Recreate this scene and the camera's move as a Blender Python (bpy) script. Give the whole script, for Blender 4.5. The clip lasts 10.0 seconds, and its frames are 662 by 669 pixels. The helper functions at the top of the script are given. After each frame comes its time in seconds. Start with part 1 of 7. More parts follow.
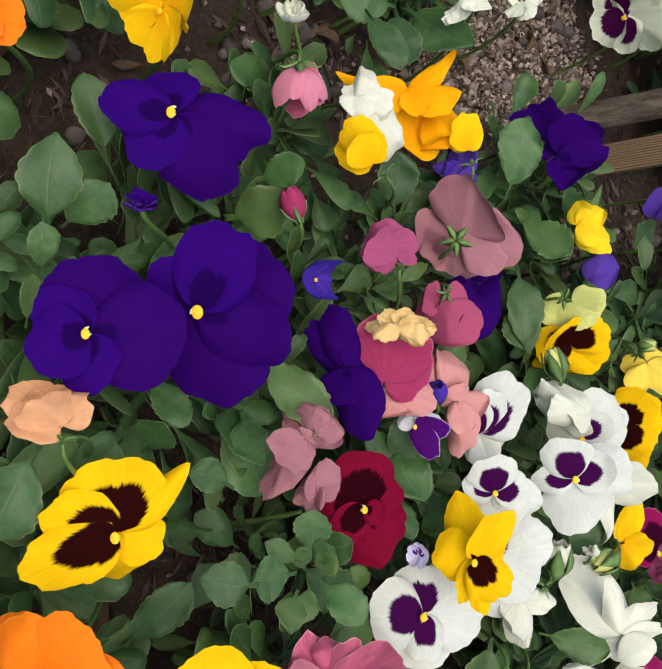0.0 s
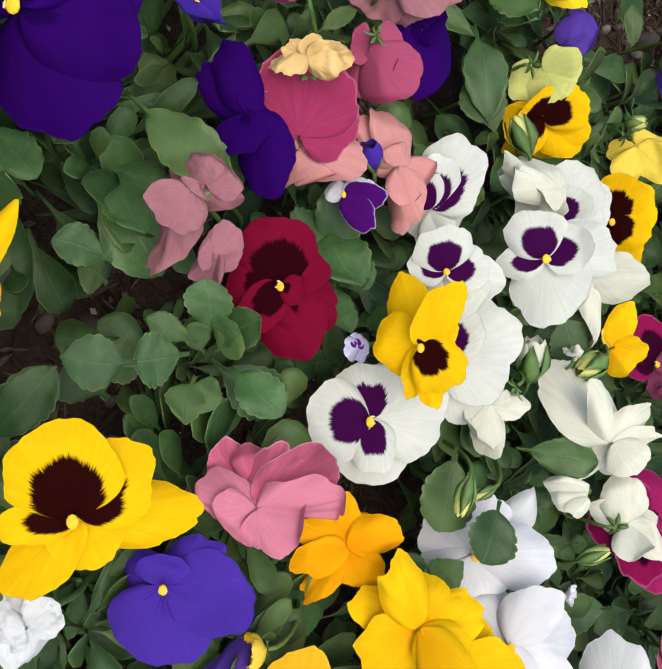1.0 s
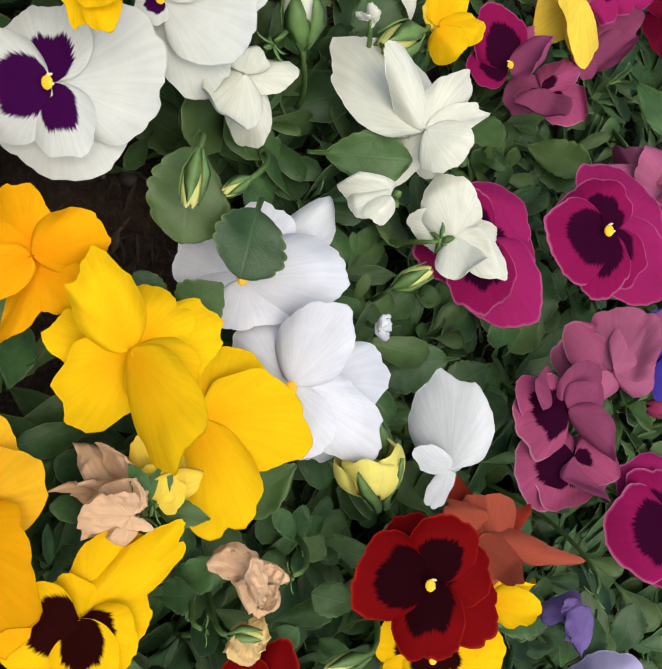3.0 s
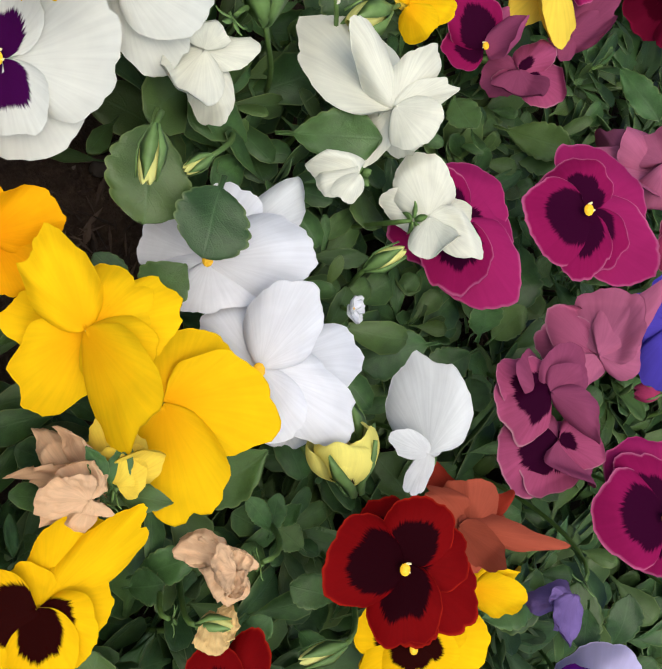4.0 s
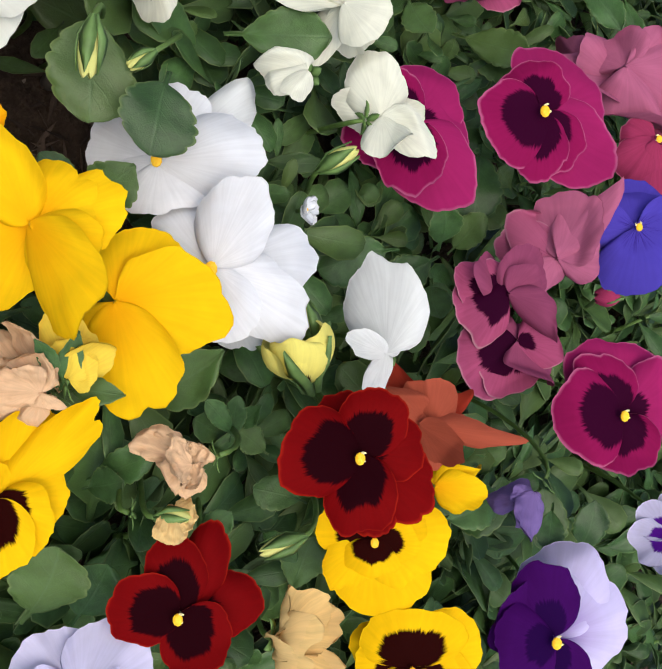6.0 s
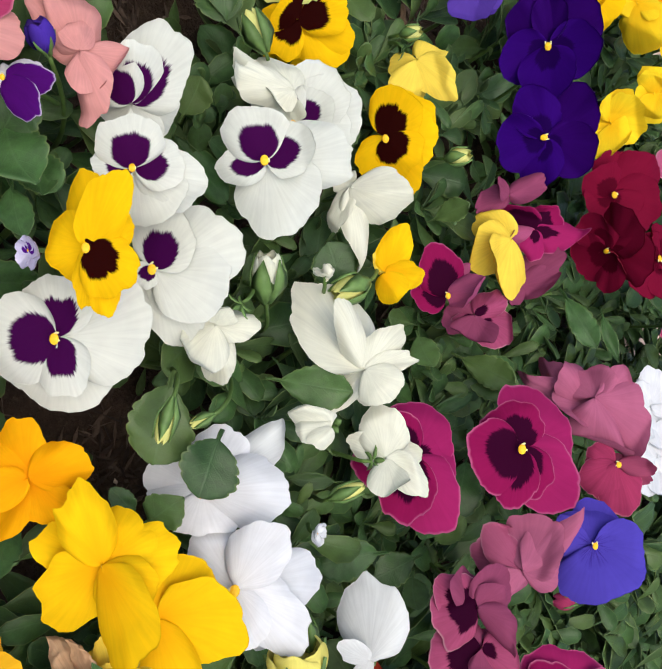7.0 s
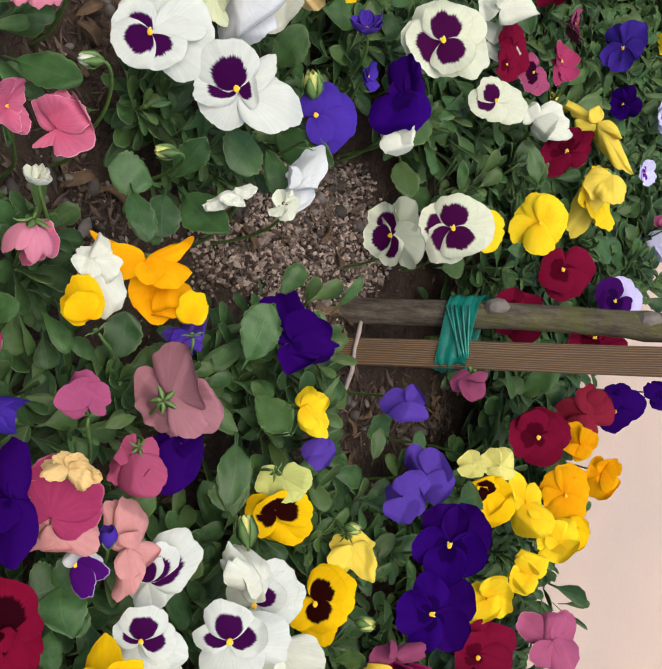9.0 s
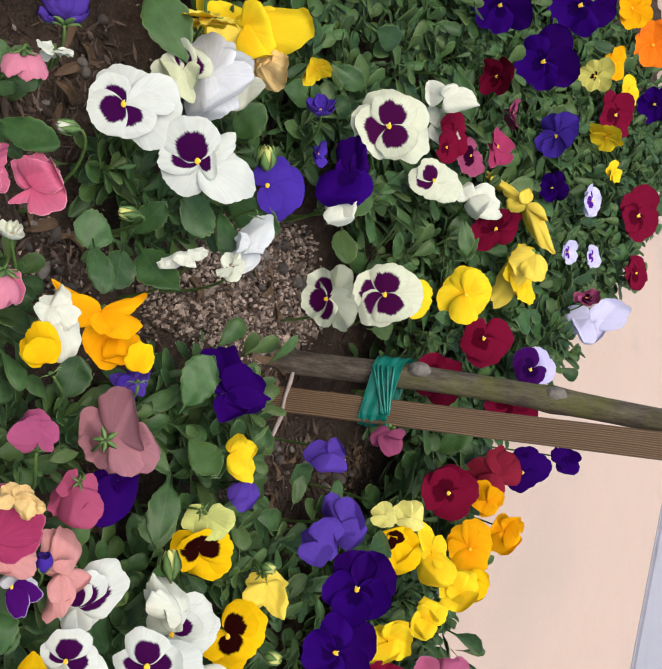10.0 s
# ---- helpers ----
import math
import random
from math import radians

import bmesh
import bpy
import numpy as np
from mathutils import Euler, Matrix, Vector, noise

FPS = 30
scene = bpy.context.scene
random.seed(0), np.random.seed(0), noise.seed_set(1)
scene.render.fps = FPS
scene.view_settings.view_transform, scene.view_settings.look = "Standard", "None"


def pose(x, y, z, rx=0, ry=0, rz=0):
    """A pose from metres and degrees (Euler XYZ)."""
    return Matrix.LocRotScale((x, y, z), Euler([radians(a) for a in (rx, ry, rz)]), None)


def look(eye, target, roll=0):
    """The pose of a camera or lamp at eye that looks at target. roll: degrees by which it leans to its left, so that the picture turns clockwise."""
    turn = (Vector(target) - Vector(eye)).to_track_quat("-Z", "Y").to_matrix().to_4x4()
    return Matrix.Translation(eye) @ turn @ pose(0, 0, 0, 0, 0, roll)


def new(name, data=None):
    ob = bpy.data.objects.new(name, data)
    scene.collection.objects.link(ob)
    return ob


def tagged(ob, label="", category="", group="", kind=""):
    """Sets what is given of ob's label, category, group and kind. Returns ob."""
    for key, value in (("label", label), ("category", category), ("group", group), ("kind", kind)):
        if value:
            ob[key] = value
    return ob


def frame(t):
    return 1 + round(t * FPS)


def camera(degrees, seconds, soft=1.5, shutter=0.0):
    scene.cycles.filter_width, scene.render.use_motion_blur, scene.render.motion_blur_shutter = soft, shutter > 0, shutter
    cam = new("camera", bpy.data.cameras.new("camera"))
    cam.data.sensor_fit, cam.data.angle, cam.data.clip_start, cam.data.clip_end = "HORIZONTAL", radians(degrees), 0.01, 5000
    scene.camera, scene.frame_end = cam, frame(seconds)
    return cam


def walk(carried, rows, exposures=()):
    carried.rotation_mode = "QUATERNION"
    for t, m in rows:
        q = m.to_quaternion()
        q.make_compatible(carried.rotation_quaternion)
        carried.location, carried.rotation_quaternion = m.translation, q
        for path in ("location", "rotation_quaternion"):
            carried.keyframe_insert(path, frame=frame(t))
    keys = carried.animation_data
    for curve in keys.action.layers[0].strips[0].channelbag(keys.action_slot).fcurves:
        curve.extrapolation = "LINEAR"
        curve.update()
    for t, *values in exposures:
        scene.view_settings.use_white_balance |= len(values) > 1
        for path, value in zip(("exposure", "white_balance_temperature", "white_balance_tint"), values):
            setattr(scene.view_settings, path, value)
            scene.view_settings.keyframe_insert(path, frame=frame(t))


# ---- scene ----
cam = camera(39.29, 10.0)
PATH = [
    (0, pose(-0.6758, -0.1853, 0.4074, 4.66, -43.86, -2.50)),
    (0.5, pose(-0.6300, -0.2231, 0.3913, 3.46, -42.52, -5.03)),
    (1, pose(-0.5983, -0.2447, 0.3817, 2.23, -42.41, -7.19)),
    (1.5, pose(-0.5526, -0.2855, 0.3669, 1.48, -42.44, -10.07)),
    (2, pose(-0.5085, -0.3228, 0.3551, -0.18, -43.17, -12.73)),
    (2.5, pose(-0.4870, -0.3362, 0.3647, -0.47, -43.64, -13.47)),
    (4, pose(-0.4645, -0.3559, 0.3690, 2.15, -43.18, -15.54)),
    (4.5, pose(-0.4602, -0.3705, 0.3734, 2.41, -43.47, -17.39)),
    (5, pose(-0.4578, -0.3851, 0.3734, 1.41, -44.03, -18.62)),
    (5.2, pose(-0.4582, -0.3877, 0.3731, 1.22, -44.14, -19.06)),
    (6.3, pose(-0.4684, -0.3578, 0.3822, -0.25, -44.04, -15.63)),
    (6.5, pose(-0.4749, -0.3407, 0.3894, 0.49, -44.09, -13.98)),
    (7, pose(-0.5036, -0.2872, 0.4210, 2.52, -45.28, -8.54)),
    (7.5, pose(-0.5400, -0.2310, 0.4523, 4.47, -47.60, -2.72)),
    (8, pose(-0.5740, -0.1983, 0.4737, 5.22, -49.44, 2.82)),
    (8.5, pose(-0.6197, -0.1777, 0.4938, 4.01, -50.25, 8.34)),
    (9, pose(-0.6491, -0.1716, 0.5088, 0.97, -51.66, 13.83)),
    (9.5, pose(-0.6832, -0.1649, 0.5337, -2.33, -53.59, 19.05)),
    (10, pose(-0.6979, -0.1671, 0.5432, -3.74, -55.63, 22.16)),
]
walk(cam, PATH, [(0.0, 0.3, 6500, 7), (0.5, 0.32, 6500, 7), (1.0, 0.3, 6500, 7), (1.5, 0.3, 6500, 7), (2.0, 0.18, 6500, 7), (2.5, 0.2, 6500, 7), (4.5, 0.22, 6500, 7), (7.0, 0.3, 6500, 7), (8.0, 0.24, 6500, 7), (9.0, 0.27, 6500, 7), (10.0, 0.32, 6500, 7)])

# ---- light: open shade under a bright, thinly clouded sky ----
world = bpy.data.worlds.new("sky")
scene.world = world
world.use_nodes = True
wn = world.node_tree.nodes
sky = wn.new("ShaderNodeTexSky")
sky.sky_type = 'NISHITA'
sky.sun_disc = False
sky.sun_elevation = radians(65)
sky.sun_rotation = radians(265)
sky.air_density, sky.dust_density, sky.ozone_density = 1.0, 4.0, 1.0
world.node_tree.links.new(sky.outputs[0], wn["Background"].inputs[0])
wn["Background"].inputs[1].default_value = 0.165

sun = new("sun", bpy.data.lights.new("sun", 'SUN'))
sun.data.energy, sun.data.angle, sun.data.color = 1.5, radians(60), (1.0, 0.96, 0.9)
sun.matrix_world = look((-0.46, -0.08, 1.0), (0, 0, 0))


# ---- materials ----
class Nodes:
    """A material and short ways to add nodes to it."""

    def __init__(self, name, rough=0.6, spec=0.3):
        self.mat = bpy.data.materials.new(name)
        self.mat.use_nodes = True
        self.tree = self.mat.node_tree
        self.bsdf = self.tree.nodes["Principled BSDF"]
        self.bsdf.inputs["Roughness"].default_value = rough
        self.bsdf.inputs["Specular IOR Level"].default_value = spec

    def link(self, a, b):
        if isinstance(a, (int, float)):
            b.default_value = a
        elif isinstance(a, tuple):
            b.default_value = (*a, 1.0)[:len(b.default_value)]
        else:
            self.tree.links.new(a, b)

    def node(self, kind):
        return self.tree.nodes.new(kind)

    def math(self, op, a, b=0.0, c=0.0, clamp=False):
        n = self.node("ShaderNodeMath")
        n.operation, n.use_clamp = op, clamp
        for v, socket in zip((a, b, c), n.inputs):
            self.link(v, socket)
        return n.outputs[0]

    def mix(self, fac, a, b, blend='MIX'):
        n = self.node("ShaderNodeMix")
        n.data_type, n.blend_type = 'RGBA', blend
        self.link(fac, n.inputs[0]), self.link(a, n.inputs[6]), self.link(b, n.inputs[7])
        return n.outputs[2]

    def noise(self, vec, scale, detail=3.0, rough=0.55):
        n = self.node("ShaderNodeTexNoise")
        self.link(vec, n.inputs["Vector"])
        n.inputs["Scale"].default_value, n.inputs["Detail"].default_value, n.inputs["Roughness"].default_value = scale, detail, rough
        return n.outputs[0]

    def ramp(self, v, lo, hi, a=0.0, b=1.0):
        n = self.node("ShaderNodeMapRange")
        for val, socket in zip((v, lo, hi, a, b), n.inputs):
            self.link(val, socket)
        return n.outputs[0]

    def xyz(self, x, y, z):
        n = self.node("ShaderNodeCombineXYZ")
        self.link(x, n.inputs[0]), self.link(y, n.inputs[1]), self.link(z, n.inputs[2])
        return n.outputs[0]

    def uv(self):
        n = self.node("ShaderNodeSeparateXYZ")
        self.link(self.node("ShaderNodeUVMap").outputs[0], n.inputs[0])
        return n.outputs[0], n.outputs[1]

    def rand(self):
        return self.node("ShaderNodeObjectInfo").outputs["Random"]

    def island(self):
        return self.node("ShaderNodeNewGeometry").outputs["Random Per Island"]

    def place(self):
        return self.node("ShaderNodeTexCoord").outputs["Object"]

    def bump(self, height, strength, distance):
        n = self.node("ShaderNodeBump")
        n.inputs["Strength"].default_value, n.inputs["Distance"].default_value = strength, distance
        self.link(height, n.inputs["Height"])
        self.link(n.outputs[0], self.bsdf.inputs["Normal"])

    def color(self, c):
        self.link(c, self.bsdf.inputs["Base Color"])

    def thin(self, c, share):
        """Lets part of the light through, as a petal or a leaf does."""
        out = self.tree.nodes["Material Output"]
        t = self.node("ShaderNodeBsdfTranslucent")
        self.link(c, t.inputs[0])
        m = self.node("ShaderNodeMixShader")
        m.inputs[0].default_value = share
        self.tree.links.new(self.bsdf.outputs[0], m.inputs[1])
        self.tree.links.new(t.outputs[0], m.inputs[2])
        self.tree.links.new(m.outputs[0], out.inputs[0])


def scaled(c, k):
    return tuple(min(1.0, v * k) for v in c)


def petal_material(name, base, blotch=None, reach=0.0, margin=None, glow=None, line=None, veins=0.16, spread=1.7):
    """Velvet petal: fine veins fan out from the throat; a blotch with a feathered edge may reach along it."""
    m = Nodes(name, 0.75, 0.04)
    across, along = m.uv()
    r = m.math('MULTIPLY', m.rand(), 37.0)
    fan = m.noise(m.xyz(m.math('MULTIPLY', across, 46.0), m.math('MULTIPLY', along, 1.6), r), 1.0, 2.0)
    soft = m.noise(m.xyz(m.math('MULTIPLY', across, 3.0), m.math('MULTIPLY', along, 2.5), r), 1.0, 3.0)
    shade = m.math('ADD', m.ramp(fan, 0.3, 0.7, 1.0 - veins, 1.0 + veins * 0.3), m.ramp(soft, 0.3, 0.7, -0.06, 0.05))
    c = m.mix(1.0, base, m.xyz(shade, shade, shade), 'MULTIPLY')
    if glow:
        c = m.mix(m.ramp(along, 0.1, 0.75, 0.75, 0.0), c, glow)
    if margin:
        edge = m.math('ADD', along, m.math('MULTIPLY', m.math('SUBTRACT', soft, 0.5), 0.1))
        c = m.mix(m.ramp(edge, 0.96, 0.995, 0.0, 0.8), c, margin)
    if line:
        streak = m.math('MULTIPLY', m.ramp(fan, 0.52, 0.6), m.ramp(along, 0.12, 0.46, 1.0, 0.0))
        c = m.mix(m.math('MULTIPLY', streak, 0.8), c, line)
    if blotch:
        jag = m.noise(m.xyz(m.math('MULTIPLY', across, 75.0), m.math('MULTIPLY', along, 1.5), r), 1.0, 3.0, 0.7)
        broad = m.noise(m.xyz(m.math('MULTIPLY', across, 5.0), 0.0, r), 1.0, 2.0)
        off = m.math('ABSOLUTE', m.math('SUBTRACT', across, 0.5))
        wide = m.math('MULTIPLY', m.math('MULTIPLY', off, off), spread)
        round_ = m.math('POWER', m.math('COSINE', m.math('MULTIPLY', m.math('SUBTRACT', across, 0.5), 3.0)), 0.55)
        t = m.math('ADD', m.math('ADD', m.math('MULTIPLY', along, round_), wide), m.math('MULTIPLY', m.math('SUBTRACT', jag, 0.5), 0.21))
        t = m.math('ADD', t, m.math('MULTIPLY', m.math('SUBTRACT', broad, 0.5), 0.22))
        c = m.mix(m.ramp(t, reach - 0.03, reach + 0.025, 1.0, 0.0), c, blotch)
    m.color(c)
    m.bump(m.math('ADD', m.math('MULTIPLY', fan, 0.5), soft), 0.25, 0.0006)
    m.thin(c, 0.3)
    return m.mat


PURPLE, BROWN = (0.048, 0.002, 0.056), (0.022, 0.0015, 0.001)
# kind: petals, upper petals, back, blotch, reach, margin, glow, lines, words
KINDS = {
    "white": ((0.71, 0.725, 0.66), None, (0.70, 0.715, 0.60), PURPLE, 0.66, None, None, None, "white pansy flower with dark purple blotches and a yellow eye"),
    "pale": ((0.73, 0.74, 0.57), None, (0.68, 0.70, 0.46), (0.06, 0.003, 0.05), 0.72, None, None, None, "cream pansy flower with maroon blotches and a yellow eye"),
    "snow": ((0.78, 0.79, 0.82), None, (0.75, 0.765, 0.76), None, 0, None, None, None, "pure white pansy flower with a yellow eye"),
    "cream": ((0.76, 0.775, 0.63), None, (0.78, 0.78, 0.66), PURPLE, 0.22, None, None, None, "creamy white pansy flower with folded petals"),
    "purple": ((0.030, 0.001, 0.155), (0.029, 0.0008, 0.122), (0.08, 0.02, 0.28), (0.014, 0.0, 0.07), 0.45, None, None, None, "deep purple velvety pansy flower with a yellow eye"),
    "violet": ((0.078, 0.034, 0.38), None, (0.105, 0.05, 0.36), None, 0, None, None, (0.02, 0.0, 0.12), "blue violet pansy flower with dark lines and a yellow eye"),
    "yellow_blotch": ((0.93, 0.575, 0.006), None, (0.85, 0.62, 0.05), BROWN, 0.64, None, None, None, "yellow pansy flower with dark brown blotches"),
    "yellow": ((0.95, 0.605, 0.008), None, (0.88, 0.66, 0.08), None, 0, None, (0.93, 0.42, 0.004), None, "clear yellow pansy flower with wavy petals"),
    "gold": ((0.95, 0.46, 0.005), None, (0.90, 0.50, 0.02), None, 0, None, (0.92, 0.33, 0.003), None, "golden yellow pansy flower with ruffled petals"),
    "orange": ((0.95, 0.24, 0.015), None, (0.85, 0.32, 0.08), None, 0, None, (0.90, 0.17, 0.004), None, "bright orange pansy flower"),
    "red": ((0.18, 0.002, 0.003), None, (0.34, 0.05, 0.03), (0.016, 0.0, 0.002), 0.68, (0.36, 0.015, 0.006), None, None, "dark red pansy flower with black blotches and a yellow eye"),
    "crimson": ((0.20, 0.005, 0.031), None, (0.30, 0.02, 0.045), (0.085, 0.001, 0.012), 0.55, None, None, None, "crimson pansy flower with dark velvety petals"),
    "wine": ((0.21, 0.004, 0.028), None, (0.42, 0.05, 0.10), (0.026, 0.0, 0.004), 0.66, None, None, None, "wine red pansy flower with almost black blotches"),
    "canary": ((0.95, 0.70, 0.025), None, (0.90, 0.70, 0.10), None, 0, None, (0.95, 0.52, 0.008), None, "bright canary yellow pansy flower with wavy petals"),
    "magenta": ((0.28, 0.008, 0.082), (0.37, 0.018, 0.125), (0.42, 0.09, 0.20), (0.035, 0.001, 0.018), 0.66, (0.52, 0.13, 0.26), None, None, "magenta pansy flower with dark maroon blotches"),
    "rose": ((0.41, 0.045, 0.13), None, (0.46, 0.09, 0.18), None, 0, (0.58, 0.2, 0.28), None, None, "rose pink pansy flower"),
    "orchid": ((0.46, 0.11, 0.22), None, (0.48, 0.135, 0.245), None, 0, (0.5, 0.22, 0.3), None, (0.2, 0.02, 0.08), "orchid pink pansy flower with wavy petals"),
    "pink": ((0.66, 0.16, 0.27), None, (0.70, 0.25, 0.34), None, 0, (0.82, 0.42, 0.48), (0.66, 0.10, 0.20), None, "pink pansy flower with ruffled petals"),
    "mauve": ((0.40, 0.075, 0.17), None, (0.29, 0.062, 0.135), (0.03, 0.001, 0.016), 0.6, (0.50, 0.25, 0.30), None, None, "faded mauve pansy flower with dark blotches"),
    "dusty": ((0.42, 0.18, 0.215), None, (0.44, 0.195, 0.225), None, 0, None, None, None, "faded dusty pink pansy flower past its bloom"),
    "salmon": ((0.72, 0.32, 0.29), None, (0.70, 0.33, 0.31), None, 0, None, None, None, "faded salmon pink pansy flower, folded up"),
    "peach": ((0.78, 0.40, 0.19), None, (0.78, 0.42, 0.22), None, 0, None, None, None, "peach orange pansy flower, still closed"),
    "faded_violet": ((0.20, 0.13, 0.36), None, (0.21, 0.14, 0.36), None, 0, None, None, None, "faded violet pansy flower, folded up and hanging"),
    "lavender": ((0.088, 0.062, 0.46), None, (0.10, 0.072, 0.46), None, 0, None, None, (0.02, 0.0, 0.12), "lavender blue pansy flower with fine dark lines and a yellow eye"),
    "brick": ((0.34, 0.035, 0.018), None, (0.42, 0.09, 0.05), None, 0, None, None, None, "brick red pansy flower with rolled petals"),
    "lemon": ((0.84, 0.76, 0.20), None, (0.82, 0.76, 0.24), BROWN, 0.3, None, None, None, "pale lemon pansy flower, half closed"),
    "lime": ((0.74, 0.74, 0.26), None, (0.70, 0.72, 0.24), None, 0, None, None, None, "yellow green pansy flower, still closed"),
    "lilac": ((0.66, 0.62, 0.84), (0.70, 0.67, 0.86), (0.66, 0.62, 0.80), (0.10, 0.01, 0.28), 0.55, None, None, None, "pale lilac pansy flower with purple marks"),
    "bicolor": ((0.05, 0.003, 0.10), (0.66, 0.60, 0.86), (0.45, 0.36, 0.62), (0.018, 0.001, 0.05), 0.5, None, (0.10, 0.0, 0.27), None, "purple and lilac pansy flower with a yellow eye"),
    "viola": ((0.07, 0.004, 0.14), (0.80, 0.80, 0.82), (0.6, 0.55, 0.7), None, 0, (0.6, 0.5, 0.7), None, None, "small white and purple viola flower"),
    "dry": ((0.78, 0.53, 0.31), None, (0.78, 0.53, 0.32), None, 0, None, None, None, "withered tan pansy flower, crumpled and dry"),
    "straw": ((0.84, 0.60, 0.25), None, (0.84, 0.60, 0.26), None, 0, None, None, None, "withered yellow pansy flower, crumpled"),
}
PETAL = {}
for kind, (base, upper, back, blotch, reach, margin, glow, line, words) in KINDS.items():
    veins = 0.15 if kind in ("dry", "straw", "dusty", "salmon", "mauve", "rose", "pink") else 0.07
    PETAL[kind] = (
        petal_material(kind + "_petal", base, blotch, reach, margin, None if kind == "bicolor" else glow, line, veins, 2.7 if kind in ("white", "pale") else 1.7),
        petal_material(kind + "_upper", upper or base, None if kind not in ("crimson", "wine", "purple", "magenta", "red", "mauve") else blotch, reach * 0.62, margin, glow, line, veins),
        petal_material(kind + "_back", back, None, 0, None, None, None, 0.09),
    )


def leaf_material(name, base, vein, rough, many=False):
    m = Nodes(name, rough, 0.32)
    across, along = m.uv()
    r = m.island() if many else m.rand()
    p = m.xyz(m.math('MULTIPLY', across, 2.0), m.math('MULTIPLY', along, 4.0), m.math('MULTIPLY', r, 51.0))
    blot = m.noise(p, 1.6, 4.0, 0.6)
    grain = m.noise(p, 16.0, 3.0, 0.6)
    off = m.math('ABSOLUTE', m.math('SUBTRACT', across, 0.5))
    slant = m.math('SUBTRACT', m.math('MULTIPLY', along, 7.0), m.math('MULTIPLY', off, 5.0))
    side = m.math('ABSOLUTE', m.math('SUBTRACT', m.math('FRACT', slant), 0.5))
    ribs = m.math('MAXIMUM', m.ramp(off, 0.0, 0.035, 1.0, 0.0), m.math('MULTIPLY', m.ramp(side, 0.0, 0.09, 0.55, 0.0), m.ramp(off, 0.05, 0.45, 1.0, 0.2)))
    tone = m.math('ADD', m.ramp(blot, 0.25, 0.75, 0.68, 1.28), m.ramp(grain, 0.3, 0.7, -0.07, 0.07))
    tone = m.math('MULTIPLY', tone, m.ramp(r, 0.0, 1.0, 0.7, 1.4))
    c = m.mix(1.0, base, m.xyz(tone, tone, tone), 'MULTIPLY')
    c = m.mix(m.ramp(m.math('FRACT', m.math('MULTIPLY', r, 7.31)), 0.45, 1.0, 0.0, 0.5), c, (0.12, 0.168, 0.045))
    c = m.mix(m.math('MULTIPLY', ribs, 0.26), c, vein)
    c = m.mix(m.ramp(off, 0.455, 0.495, 0.0, 0.5), c, (0.2, 0.26, 0.09))
    m.color(c)
    m.bump(m.math('ADD', m.math('MULTIPLY', ribs, -0.35), m.math('MULTIPLY', grain, 0.5)), 0.4, 0.0008)
    m.thin(m.mix(1.0, c, (1.0, 1.25, 0.5), 'MULTIPLY'), 0.2)
    return m.mat


LEAF_TOP = leaf_material("leaf_green", (0.047, 0.106, 0.031), (0.11, 0.19, 0.085), 0.37)
LEAF_TOP_SMALL = leaf_material("leaf_green_small", (0.046, 0.100, 0.028), (0.11, 0.19, 0.08), 0.38, True)
LEAF_BACK_SMALL = leaf_material("leaf_underside_small", (0.09, 0.15, 0.066), (0.14, 0.2, 0.09), 0.65, True)
LEAF_BACK = leaf_material("leaf_underside", (0.095, 0.15, 0.07), (0.14, 0.2, 0.09), 0.65)


def green_material(name, base):
    m = Nodes(name, 0.5, 0.35)
    n = m.noise(m.place(), 180.0, 3.0)
    tone = m.math('MULTIPLY', m.ramp(n, 0.3, 0.7, 0.75, 1.2), m.ramp(m.rand(), 0.0, 1.0, 0.8, 1.2))
    c = m.mix(1.0, base, m.xyz(tone, tone, tone), 'MULTIPLY')
    m.color(c)
    m.thin(c, 0.12)
    return m.mat


STEM = green_material("stem_green", (0.105, 0.185, 0.042))
SEPAL = green_material("sepal_green", (0.135, 0.235, 0.065))


def eye_material():
    m = Nodes("eye_yellow", 0.55, 0.3)
    n = m.noise(m.place(), 700.0, 2.0)
    m.color(m.mix(m.ramp(n, 0.35, 0.7), (0.88, 0.44, 0.008), (0.9, 0.57, 0.03)))
    m.bump(n, 0.5, 0.0006)
    return m.mat


EYE = eye_material()
m_ = Nodes("throat_white", 0.6, 0.2)
m_.color(m_.mix(m_.noise(m_.place(), 400.0), (0.74, 0.62, 0.25), (0.78, 0.72, 0.45)))
THROAT = m_.mat


def soil_material():
    m = Nodes("soil", 0.95, 0.12)
    p = m.place()
    big, mid, fine = m.noise(p, 9.0, 4.0), m.noise(p, 55.0, 5.0, 0.65), m.noise(p, 320.0, 4.0, 0.7)
    c = m.mix(m.ramp(mid, 0.3, 0.72), (0.034, 0.023, 0.017), (0.105, 0.072, 0.053))
    c = m.mix(m.math('MULTIPLY', m.ramp(fine, 0.5, 0.72), 0.55), c, (0.17, 0.12, 0.092))
    c = m.mix(m.ramp(big, 0.35, 0.65, 0.0, 0.45), c, (0.055, 0.036, 0.026))
    m.color(c)
    m.bump(m.math('ADD', mid, fine), 0.9, 0.006)
    return m.mat


def bits_material(name, low, high, rough=0.85):
    m = Nodes(name, rough, 0.2)
    r = m.island()
    n = m.noise(m.place(), 260.0, 4.0, 0.65)
    c = m.mix(m.math('MULTIPLY', r, r), low, high)
    c = m.mix(m.ramp(n, 0.4, 0.75, 0.0, 0.5), c, scaled(low, 0.7))
    m.color(c)
    m.bump(n, 0.6, 0.001)
    return m.mat


